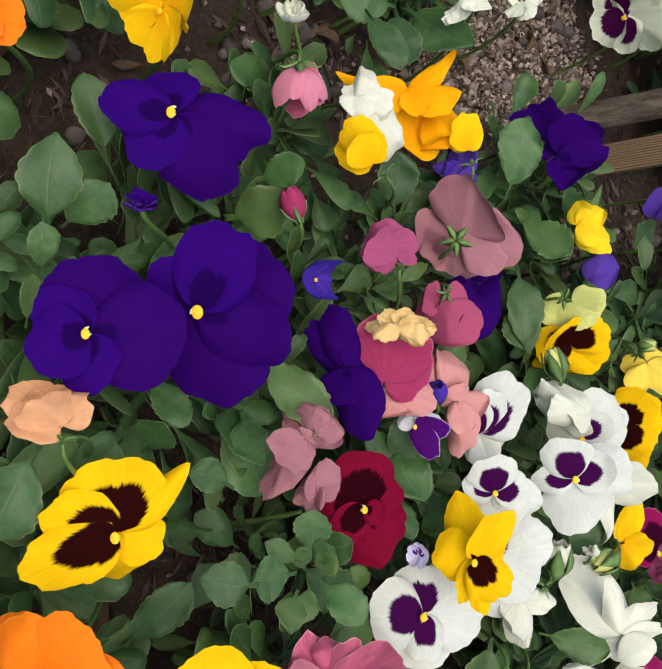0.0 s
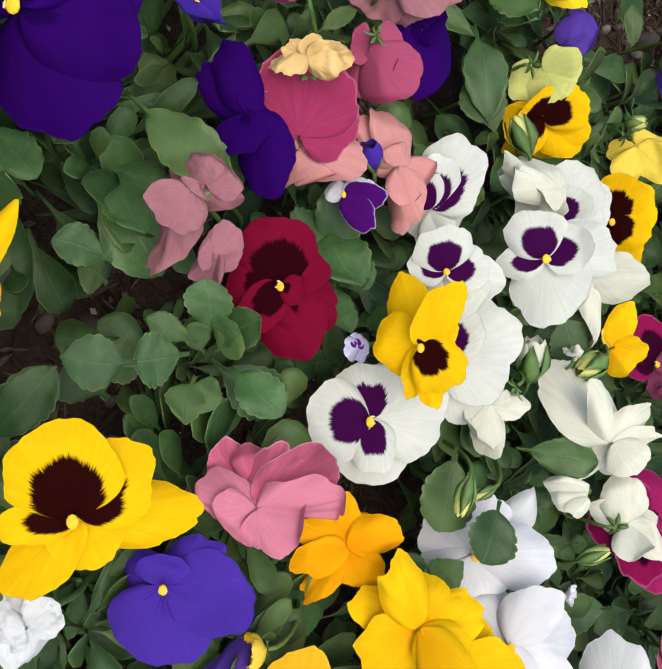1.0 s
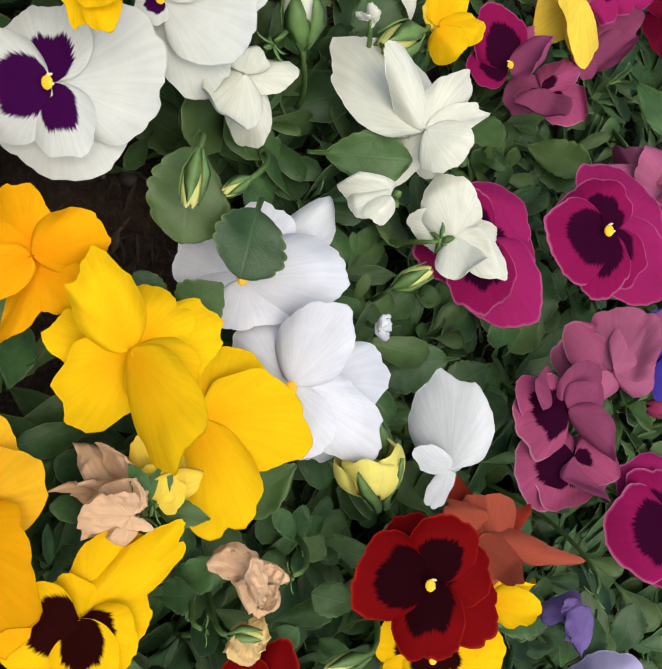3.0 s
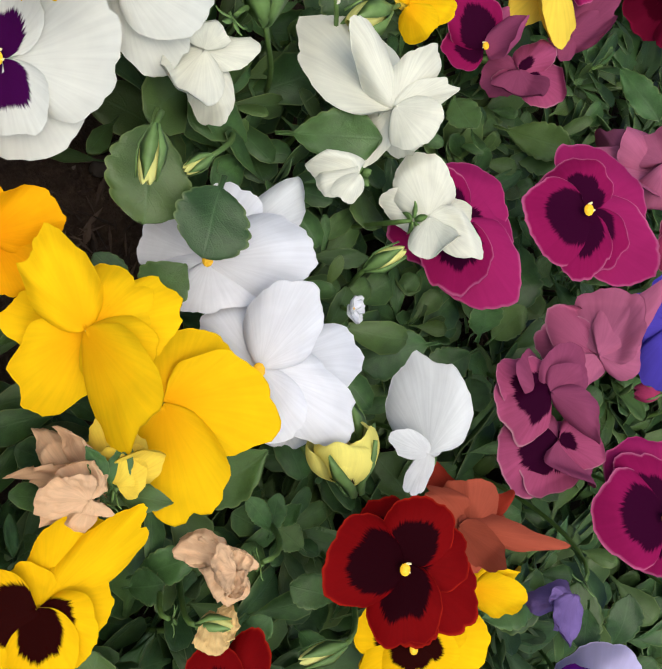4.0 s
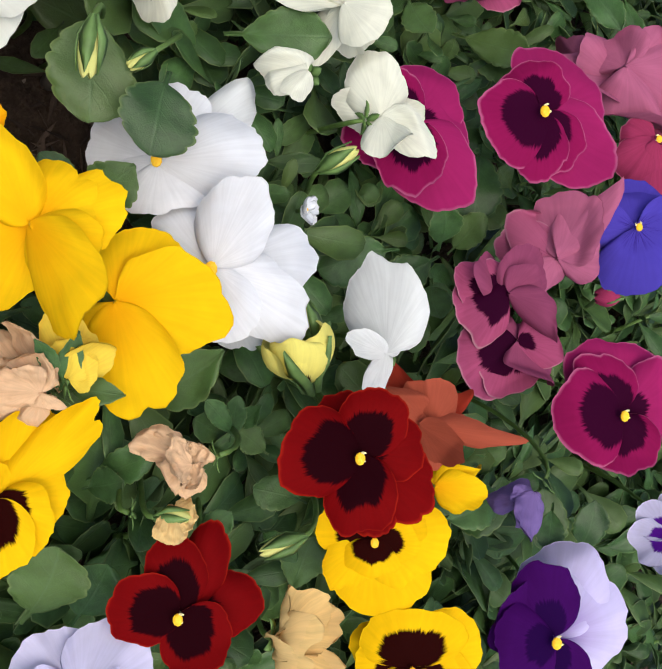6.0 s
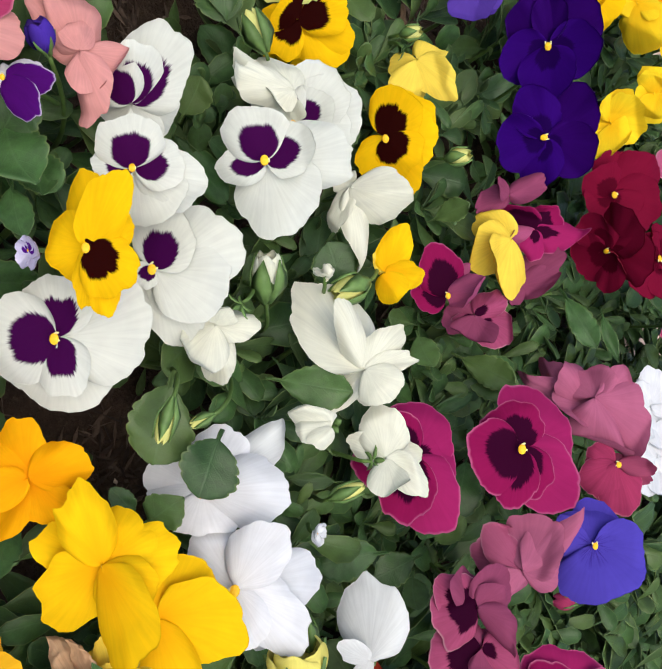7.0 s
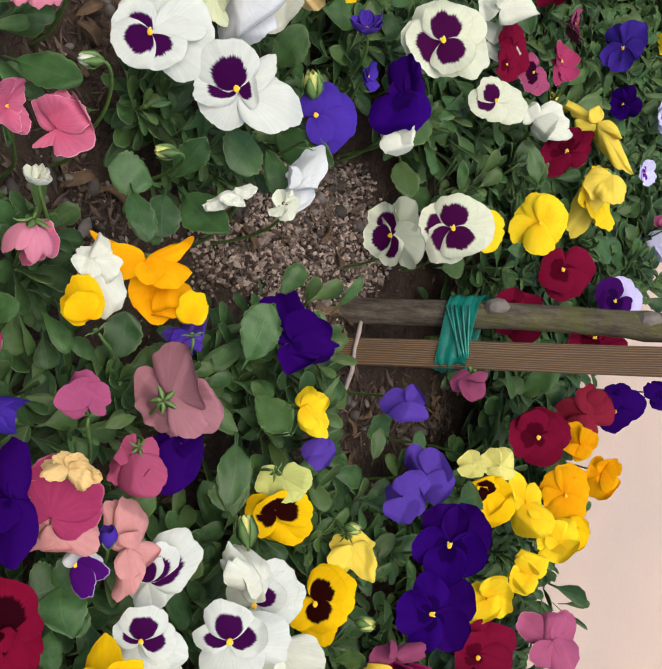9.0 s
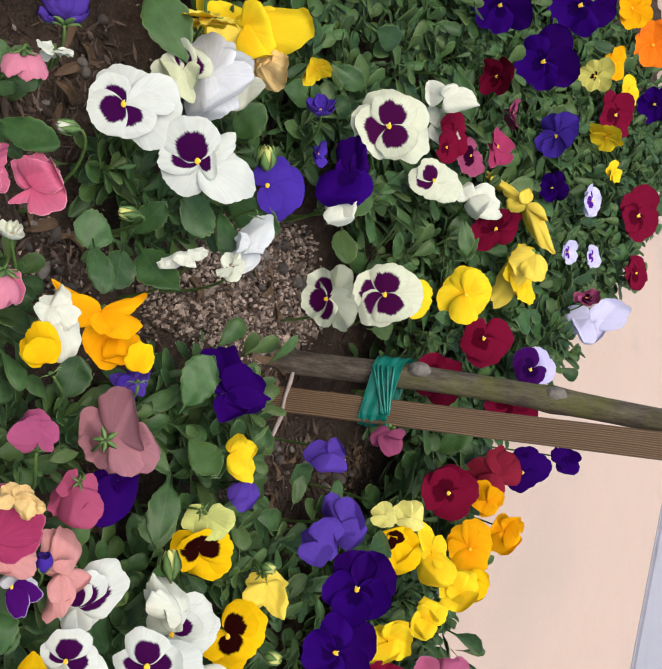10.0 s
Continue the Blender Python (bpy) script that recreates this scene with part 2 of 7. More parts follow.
SOIL = soil_material()
GRIT = bits_material("grit", (0.10, 0.073, 0.058), (0.54, 0.42, 0.345))
CHIP = bits_material("bark_chips", (0.05, 0.034, 0.027), (0.17, 0.118, 0.09))
STONE = bits_material("grey_pebbles", (0.07, 0.058, 0.052), (0.22, 0.19, 0.17))


def wood_material(name, dark, light, rings, knots):
    """Grain runs along the piece's own z."""
    m = Nodes(name, 0.75, 0.2)
    s = m.node("ShaderNodeSeparateXYZ")
    m.link(m.place(), s.inputs[0])
    warp = m.noise(m.xyz(m.math('MULTIPLY', s.outputs[0], 30.0), m.math('MULTIPLY', s.outputs[1], 30.0), m.math('MULTIPLY', s.outputs[2], 4.0)), 1.0, 3.0)
    v = m.math('ADD', m.math('ADD', s.outputs[1], m.math('MULTIPLY', s.outputs[0], 0.8)), m.math('MULTIPLY', warp, 0.006))
    wave = m.math('SINE', m.math('MULTIPLY', v, rings))
    fibre = m.noise(m.xyz(m.math('MULTIPLY', s.outputs[0], 900.0), m.math('MULTIPLY', s.outputs[1], 900.0), m.math('MULTIPLY', s.outputs[2], 22.0)), 1.0, 3.0)
    stain = m.noise(m.place(), 14.0, 4.0)
    f = m.math('ADD', m.math('MULTIPLY', m.ramp(wave, -1.0, 1.0), 0.6), m.math('MULTIPLY', fibre, 0.45))
    c = m.mix(m.ramp(f, 0.2, 0.9), dark, light)
    c = m.mix(m.ramp(stain, 0.45, 0.75, 0.0, 0.5), c, knots)
    m.color(c)
    m.bump(f, 0.6, 0.0012)
    return m.mat


STAKE = wood_material("stake_wood", (0.062, 0.036, 0.020), (0.205, 0.13, 0.075), 3300.0, (0.11, 0.068, 0.04))


def bark_material():
    m = Nodes("sapling_bark", 0.85, 0.2)
    s = m.node("ShaderNodeSeparateXYZ")
    m.link(m.place(), s.inputs[0])
    p = m.xyz(m.math('MULTIPLY', s.outputs[0], 260.0), m.math('MULTIPLY', s.outputs[1], 260.0), m.math('MULTIPLY', s.outputs[2], 60.0))
    plates, fine = m.noise(p, 0.6, 5.0, 0.65), m.noise(p, 3.5, 4.0, 0.7)
    moss = m.noise(m.place(), 28.0, 3.0)
    c = m.mix(m.ramp(plates, 0.35, 0.65), (0.060, 0.045, 0.036), (0.20, 0.165, 0.125))
    c = m.mix(m.ramp(fine, 0.45, 0.7, 0.0, 0.6), c, (0.045, 0.034, 0.028))
    high = m.math('MULTIPLY', m.ramp(moss, 0.42, 0.6), m.ramp(s.outputs[2], 0.08, 0.16))
    c = m.mix(m.math('MULTIPLY', high, 0.6), c, (0.15, 0.15, 0.035))
    m.color(c)
    m.bump(m.math('ADD', plates, fine), 0.9, 0.003)
    return m.mat


BARK = bark_material()
KNOT = bits_material("grey_knot", (0.085, 0.072, 0.062), (0.19, 0.165, 0.145))


def tape_material():
    m = Nodes("green_tape", 0.32, 0.5)
    n = m.noise(m.place(), 90.0, 3.0)
    c = m.mix(m.ramp(n, 0.3, 0.7), (0.003, 0.12, 0.09), (0.010, 0.22, 0.165))
    m.color(c)
    m.bump(n, 0.5, 0.002)
    m.thin(c, 0.15)
    return m.mat


TAPE = tape_material()


def paving_material(name, base, stain):
    m = Nodes(name, 0.85, 0.2)
    p = m.place()
    big, mid, fine = m.noise(p, 2.2, 5.0), m.noise(p, 17.0, 5.0, 0.6), m.noise(p, 420.0, 3.0)
    c = m.mix(m.ramp(mid, 0.3, 0.7, 0.0, 0.35), base, scaled(base, 0.88))
    c = m.mix(m.math('MULTIPLY', m.ramp(big, 0.52, 0.72), 0.3), c, stain)
    spots = m.noise(p, 6.5, 3.0, 0.5)
    c = m.mix(m.ramp(spots, 0.64, 0.72, 0.0, 0.45), c, stain)
    c = m.mix(m.ramp(fine, 0.35, 0.65, 0.0, 0.14), c, scaled(base, 0.6))
    m.color(c)
    m.bump(m.math('ADD', mid, fine), 0.35, 0.002)
    return m.mat


BEIGE = paving_material("beige_paving", (0.575, 0.432, 0.345), (0.38, 0.33, 0.30))
GREY = paving_material("grey_paving", (0.40, 0.39, 0.43), (0.3, 0.29, 0.3))
DIRT = paving_material("dirt_joint", (0.10, 0.085, 0.07), (0.05, 0.045, 0.04))


# ---- helpers for meshes ----
rng = random.Random(7)


def mesh_of(name, verts, faces, mats, uvs=None, mat_of=None, smooth=True):
    me = bpy.data.meshes.new(name)
    me.from_pydata([tuple(v) for v in verts], [], faces)
    for m in mats:
        me.materials.append(m)
    if mat_of is not None:
        me.polygons.foreach_set("material_index", mat_of)
    if smooth:
        me.polygons.foreach_set("use_smooth", [True] * len(me.polygons))
    if uvs is not None:
        layer = me.uv_layers.new(name="UVMap")
        idx = np.empty(len(me.loops), dtype=np.int32)
        me.loops.foreach_get("vertex_index", idx)
        layer.data.foreach_set("uv", np.asarray(uvs, dtype=np.float32)[idx].ravel())
    me.update()
    return me


def part(name, me, parent, label=""):
    ob = new(name, me)
    ob.parent = parent
    return tagged(ob, label) if label else ob


def thing(name, m, label, category, group=""):
    ob = new(name)
    ob.empty_display_size = 0.01
    ob.matrix_world = m
    return tagged(ob, label, category, group)


def shell(name, front, uv, nu, nv, thick, mats):
    """A thin closed sheet of two layers from a grid of nu by nv points; front is (nu, nv, 3)."""
    du, dv = np.gradient(front, axis=0), np.gradient(front, axis=1)
    n = np.cross(dv, du)
    n /= np.maximum(np.linalg.norm(n, axis=-1, keepdims=True), 1e-9)
    if n[..., 2].mean() < 0:
        n = -n
    taper = np.ones((nu, nv, 1))
    taper[-1] = taper[:, 0] = taper[:, -1] = 0.15
    back = front - n * thick * taper
    verts = np.concatenate([front.reshape(-1, 3), back.reshape(-1, 3)])
    N = nu * nv
    faces, mat_of = [], []
    flip = np.cross(dv, du)[nu // 2, nv // 2] @ n[nu // 2, nv // 2] < 0
    for i in range(nu - 1):
        for j in range(nv - 1):
            a, b, c, d = i * nv + j, i * nv + j + 1, (i + 1) * nv + j + 1, (i + 1) * nv + j
            q = (a, b, c, d) if flip is np.True_ or flip else (a, d, c, b)
            q = q[::-1]
            faces.append(q[::-1])
            mat_of.append(0)
            faces.append(tuple(N + k for k in q))
            mat_of.append(1)
    ring = [j for j in range(nv)] + [i * nv + nv - 1 for i in range(1, nu)] + [(nu - 1) * nv + j for j in range(nv - 2, -1, -1)] + [i * nv for i in range(nu - 2, 0, -1)]
    for a, b in zip(ring, ring[1:] + ring[:1]):
        faces.append((a, b, N + b, N + a))
        mat_of.append(1)
    uvs = np.concatenate([uv.reshape(-1, 2), uv.reshape(-1, 2)])
    return mesh_of(name, verts, faces, mats, uvs, mat_of)


def tube(name, points, radii, mat, sides=7):
    pts = [Vector(p) for p in points]
    verts, faces = [], []
    side = Vector((0.31, 0.77, 0.55))
    for i, p in enumerate(pts):
        d = (pts[min(i + 1, len(pts) - 1)] - pts[max(i - 1, 0)]).normalized()
        a = (side - d * side.dot(d)).normalized()
        b = d.cross(a)
        for k in range(sides):
            w = 2 * math.pi * k / sides
            verts.append(p + (a * math.cos(w) + b * math.sin(w)) * radii[i])
    for i in range(len(pts) - 1):
        for k in range(sides):
            faces.append((i * sides + k, i * sides + (k + 1) % sides, (i + 1) * sides + (k + 1) % sides, (i + 1) * sides + k))
    faces.append(tuple(range(sides))[::-1])
    faces.append(tuple((len(pts) - 1) * sides + k for k in range(sides)))
    return mesh_of(name, verts, faces, [mat])


def soil_z(x, y):
    """Height of the bed's soil."""
    v = Vector((x * 5.0, y * 5.0, 0.3))
    return 0.010 * noise.noise(v) + 0.006 * noise.noise(v * 3.7) - 0.002


def bed_edge(y):
    """How far the bed reaches at y."""
    return float(np.interp(y, (-0.9, -0.6, -0.5, -0.42, -0.3, -0.15, 0.0, 0.15, 0.25, 0.45, 0.9), (0.45, 0.38, 0.29, 0.22, 0.22, 0.285, 0.335, 0.41, 0.51, 0.75, 1.1)))


# ---- flowers ----
def petal(rnd, angle, length, power, cup, layer, crumple, ruffle, sway, mats, notch=0.0, nu=12, nv=31, curl=0.0):
    """One petal, fanned out from the throat; angle in degrees in the flower's plane, which faces +z."""
    s = 1 - (1 - np.linspace(0.0, 1, nu)) ** 1.45
    s = np.maximum(s, 0.02)
    half = radians(86)
    phi = np.linspace(-half, half, nv)
    reach = np.cos(phi) ** power
    wob = np.zeros(nv)
    for k in (2, 3, 5, 8, 13):
        wob += rnd.uniform(-1, 1) * np.sin(k * phi + rnd.uniform(0, 6)) * 0.05 / (k / 3) ** 0.7
    wob += 0.008 * np.sin(22 * phi + rnd.uniform(0, 6)) + (0.010 * np.sin(37 * phi + rnd.uniform(0, 6)) if nv > 40 else 0)
    reach = reach * (1 + wob) * (1 - notch * np.exp(-(phi / 0.16) ** 2))
    S, F = np.meshgrid(s, phi, indexing="ij")
    arc = S * reach[None, :] * length
    bend = cup * S / np.maximum(S.max(), 1e-6)
    k = np.where(abs(cup) < 1e-3, 1e-3, cup)
    rad = np.sin(k * S) / k * reach[None, :] * length
    z = (1 - np.cos(k * S)) / k * reach[None, :] * length
    z = z + layer * length * (0.95 + 0.85 * S) - curl * length * np.sin(F) ** 2 * S ** 2 + sway * length * np.sin(F * 1.3) * S
    a, b, c = (rnd.uniform(0, 6.28) for _ in range(3))
    z = z + ruffle * length * S ** 3 * (np.sin(4.5 * F + a) + 0.6 * np.sin(9 * F + b) + 0.35 * np.sin(17 * F + c)) + 0.012 * length * S ** 8 * np.sin(29 * F + b)
    z = z + 0.010 * length * np.sin(F * 5 + a) * S
    t = radians(angle)
    x, y = rad * np.cos(F + t), rad * np.sin(F + t)
    pts = np.stack([x, y, z], -1)
    if crumple:
        off = Vector((rnd.uniform(0, 50), rnd.uniform(0, 50), 0))
        for i in range(nu):
            for j in range(nv):
                q = Vector(pts[i, j] / length * (2.0 if crumple > 0.1 else 3.2)) + off
                pts[i, j] += np.array(noise.noise_vector(q)) * crumple * length * s[i] + np.array(noise.noise_vector(q * 2.7)) * crumple * 0.45 * length * s[i]
                if crumple > 0.1:
                    crease = abs(noise.noise(q * 1.5)) + 0.5 * abs(noise.noise(q * 4.0)) + 0.2 * abs(noise.noise(q * 9.0))
                    pts[i, j] *= 1 - 0.4 * crease * s[i]
    uv = np.stack([F / (2 * half) + 0.5, S], -1)
    return shell("petal", pts, uv, nu, nv, 0.0005, mats)


def calyx_mesh(d, long=0.3):
    """Five pointed green sepals behind the petals."""
    verts, faces = [], []
    for i in range(5):
        w = radians(72 * i + 20)
        o, t = Vector((math.cos(w), math.sin(w), 0)), Vector((-math.sin(w), math.cos(w), 0))
        n = len(verts)
        for u, wd, z in ((0.0, 0.035, -0.085), (0.4, 0.06, -0.06), (0.75, 0.038, -0.045), (1.0, 0.004, -0.06)):
            p = o * (0.03 + long * u) * d + Vector((0, 0, z * d))
            verts += [p - t * wd * d, p + Vector((0, 0, -0.014 * d)), p + t * wd * d, p + Vector((0, 0, 0.006 * d))]
        for r in range(3):
            for q in range(4):
                faces.append((n + 4 * r + q, n + 4 * r + (q + 1) % 4, n + 4 * r + 4 + (q + 1) % 4, n + 4 * r + 4 + q))
        faces += [(n + 3, n + 2, n + 1, n), (n + 12, n + 13, n + 14, n + 15)]
    return mesh_of("calyx", verts, faces, [SEPAL])


def stem_mesh(m, d, rnd, start=0.09):
    """From the back of the flower, bending over, down into the soil; in the flower's own axes."""
    inv = m.inverted()
    p0, back = m @ Vector((0, 0, -start * d)), -(m.to_3x3() @ Vector((0, 0, 1))).normalized()
    base = Vector((p0.x + 0.45 * p0.z + back.x * 0.016 + rnd.uniform(-0.02, 0.02), p0.y + back.y * 0.016 + rnd.uniform(-0.02, 0.02), 0))
    base.x = min(base.x, max(p0.x, bed_edge(base.y) - 0.02))
    base.z = soil_z(base.x, base.y) - 0.006
    p1 = p0 + back * 0.012
    p1.z = max(p1.z, 0.02)
    p2 = base + Vector((0, 0, max(0.02, (p0.z - base.z) * 0.55)))
    pts = []
    for i in range(13):
        t = i / 12
        a, b, c, e = (1 - t) ** 3, 3 * t * (1 - t) ** 2, 3 * t * t * (1 - t), t ** 3
        pts.append(inv @ (p0 * a + p1 * b + p2 * c + base * e))
    return tube("stem", pts, [0.0009 + 0.0005 * i / 12 for i in range(13)], STEM, 6)


def eye_mesh(d, rnd):
    bm = bmesh.new()
    bmesh.ops.create_icosphere(bm, subdivisions=2, radius=0.031 * d)
    for v in bm.verts:
        v.co.z *= 0.5
        v.co.y = v.co.y * 1.25 - 0.012 * d
        v.co *= 1 + 0.12 * noise.noise(v.co * (60 / d * 0.05))
        v.co.z += 0.035 * d
    me = bpy.data.meshes.new("eye")
    bm.to_mesh(me)
    bm.free()
    me.materials.append(EYE)
    return me


def throat_mesh(d):
    """Two pale bearded lips beside the eye."""
    bm = bmesh.new()
    for side in (-1, 1):
        new_v = bmesh.ops.create_icosphere(bm, subdivisions=1, radius=0.009 * d)["verts"]
        for v in new_v:
            v.co.y *= 2.2
            v.co += Vector((side * 0.024 * d, 0.018 * d, 0.035 * d))
    me = bpy.data.meshes.new("throat")
    bm.to_mesh(me)
    bm.free()
    me.materials.append(THROAT)
    return me


count = [0]
DISCS, FOLIAGE = [], []


def pansy(kind, x, y, z, rx, ry, rz, d, cup=0.25, crumple=0.0, fold=0.0, ruffle=0.045, plain=False, wilt=0.0, words=""):
    """A pansy flower of width d (cm) on its stem; its face looks along its own +z and its lip hangs along -y."""
    count[0] += 1
    rnd = random.Random(count[0] * 13 + 5)
    d *= 0.01
    m = pose(x, y, z, rx, ry, rz)
    make_room((x, y, z), 0.46 * d)
    if cup < 0.7:
        DISCS.append((Vector((x, y, z)), (m.to_3x3() @ Vector((0, 0, 1))).normalized(), 0.45 * d))
    ob = thing("pansy_flower", m, words or KINDS[kind][8], "flower", kind.split("_")[0] + " pansies in the flower bed")
    low, up, rear = PETAL[kind]
    j = lambda a: rnd.uniform(-a, a)
    wilt = wilt or rnd.uniform(0.02, 0.2)
    slim = rnd.uniform(0.8, 1.2)
    plan = (
        ("upper_petal", 90 + 38 + j(8), 0.56, 0.72 * slim, -0.08, -0.30, 0.0, (up, rear)),
        ("upper_petal", 90 - 38 + j(8), 0.56, 0.72 * slim, -0.048, 0.30, 0.0, (up, rear)),
        ("side_petal", 196 + j(8), 0.475, 0.92 * slim, -0.012, 0.10, 0.0, (low, rear)),
        ("side_petal", -16 + j(8), 0.475, 0.92 * slim, 0.004, -0.10, 0.0, (low, rear)),
        ("lip_petal", 270 + j(5), 0.485, 0.62 * slim, 0.03, 0.0, 0.10, (low, rear)),
    )
    near = x < -0.12
    nu, nv = (20, 49) if crumple > 0.1 else (15, 47) if near else (10, 27)
    for name, angle, length, power, layer, sway, notch, mats in plan:
        lift = -0.10 if name == "upper_petal" else 0.04 if name == "lip_petal" else 0.0
        me = petal(rnd, angle, length * d * rnd.uniform(0.92, 1.07), power, cup + lift + j(0.11 + 1.1 * wilt), layer, crumple, ruffle * rnd.uniform(0.7, 1.5) * (1 + 0.6 * wilt), sway * 0.15 + j(0.06 + 0.55 * wilt), mats, notch, nu, nv, rnd.uniform(-0.02, 0.16))
        if fold:
            co = np.empty(len(me.vertices) * 3)
            me.vertices.foreach_get("co", co)
            co = co.reshape(-1, 3)
            w = np.clip(fold * np.abs(co[:, 0]) / d * 2, -1.5, 1.5)
            co[:, 2] += np.abs(co[:, 0]) * np.sin(w)
            co[:, 0] *= np.cos(w)
            me.vertices.foreach_set("co", co.ravel())
            me.update()
        part(name, me, ob)
    if crumple < 0.05 and kind not in ("lime",) and not plain:
        part("eye", eye_mesh(d, rnd), ob, "small yellow eye")
    if crumple < 0.05 and kind not in ("lime", "yellow", "gold", "orange", "yellow_blotch", "canary") and not plain:
        part("throat", throat_mesh(d), ob, "pale bearded throat")
    if not plain:
        part("calyx", calyx_mesh(d, 0.2), ob, "green pointed sepals")
    part("stem", stem_mesh(m, d, rnd), ob, "thin green stem")
    return ob


def blade(rnd, angle, length, width, tilt, roll, rise, cup, ruffle, crumple, ragged, point, crease, folds, mats, nu=17, nv=45):
    """One petal of a posed flower: it points along angle in the flower's plane, tilted up out of it and rolled about its own axis."""
    s = np.maximum(1 - (1 - np.linspace(0.0, 1, nu)) ** 1.4, 0.02)
    half = radians(86)
    phi = np.linspace(-half, half, nv)
    wob = np.zeros(nv)
    for k in (2, 3, 5, 8, 13):
        wob += rnd.uniform(-1, 1) * np.sin(k * phi + rnd.uniform(0, 6)) * (0.035 + 0.045 * ragged) / (k / 3) ** 0.6
    wob += 0.009 * np.sin(23 * phi + rnd.uniform(0, 6)) + 0.008 * np.sin(37 * phi + rnd.uniform(0, 6))
    if ragged:
        wob += 0.05 * np.abs(np.sin(2.4 * phi + rnd.uniform(0, 6))) + 0.035 * np.abs(np.sin(5.7 * phi + rnd.uniform(0, 6))) - 0.05
    reach = np.cos(phi) ** 0.55 * (1 + wob)
    if point:
        reach = np.cos(phi) ** 1.1 * (1 + 0.5 * wob) * (0.72 + 0.28 * np.exp(-(phi / 0.2) ** 2))
    S, P = np.meshgrid(s, phi, indexing="ij")
    lean = math.cos(radians(min(abs(tilt), 72)))
    u = S * reach[None, :] * np.cos(P) * length / lean
    v = S * reach[None, :] * np.sin(P) * width / 1.208
    a, b, c = (rnd.uniform(0, 6.28) for _ in range(3))
    z = cup * length * 0.5 * S ** 2 + 0.05 * length * rnd.uniform(-1, 1) * S ** 2 * np.sin(P)
    z = z - rnd.uniform(-0.02, 0.16) * length * np.sin(P) ** 2 * S ** 2 - rnd.uniform(0.02, 0.13) * length * S ** 5
    if crease:
        c0 = rnd.uniform(-0.25, 0.25) * width
        z = z - crease * np.abs(v - c0 * S) + 0.35 * crease * np.abs(v + 0.5 * c0 * S + 0.2 * width * S)
    z = z + ruffle * length * S ** 3 * (np.sin(3.2 * P + a) + 0.5 * np.sin(7 * P + b) + 0.22 * np.sin(15 * P + c))
    if crumple:
        off = Vector((rnd.uniform(0, 50), rnd.uniform(0, 50), 0))
        for i in range(nu):
            for j in range(nv):
                q = Vector((u[i, j], v[i, j], 0)) / length * 2.4 + off
                k = abs(noise.noise(q)) + 0.6 * abs(noise.noise(q * 2.6)) + 0.2 * abs(noise.noise(q * 5.0))
                k += 0.12 * abs(noise.noise(q * 13.0))
                z[i, j] += crumple * length * (0.5 - k) * s[i] * 1.5
                u[i, j] *= 1 - 0.6 * crumple * k
    for at, way, turn, soft in folds:
        cw, sw = math.cos(way), math.sin(way)
        q = (u - at * length / lean) * cw + v * sw
        arc = np.clip(q, 0, soft * length * abs(turn))
        th = arc / (soft * length)
        rest = np.maximum(q - arc, 0)
        along = soft * length * np.sin(th) + rest * np.cos(th)
        u, v = u + np.where(q > 0, along - q, 0) * cw, v + np.where(q > 0, along - q, 0) * sw
        z = z + math.copysign(1, turn) * np.where(q > 0, soft * length * (1 - np.cos(th)) + rest * np.sin(th), 0)
    ct, st = math.cos(radians(tilt)), math.sin(radians(tilt))
    cr, sr = math.cos(radians(roll)), math.sin(radians(roll))
    v, z = v - z * sr, v / cr * sr + z * cr
    u, z = u * ct - z * st, u * st + z * ct + rise
    ca, sa = math.cos(radians(angle)), math.sin(radians(angle))
    pts = np.stack([u * ca - v * sa, u * sa + v * ca, z], -1)
    return shell("petal", pts, np.stack([P / (2 * half) + 0.5, S], -1), nu, nv, 0.0004, mats)


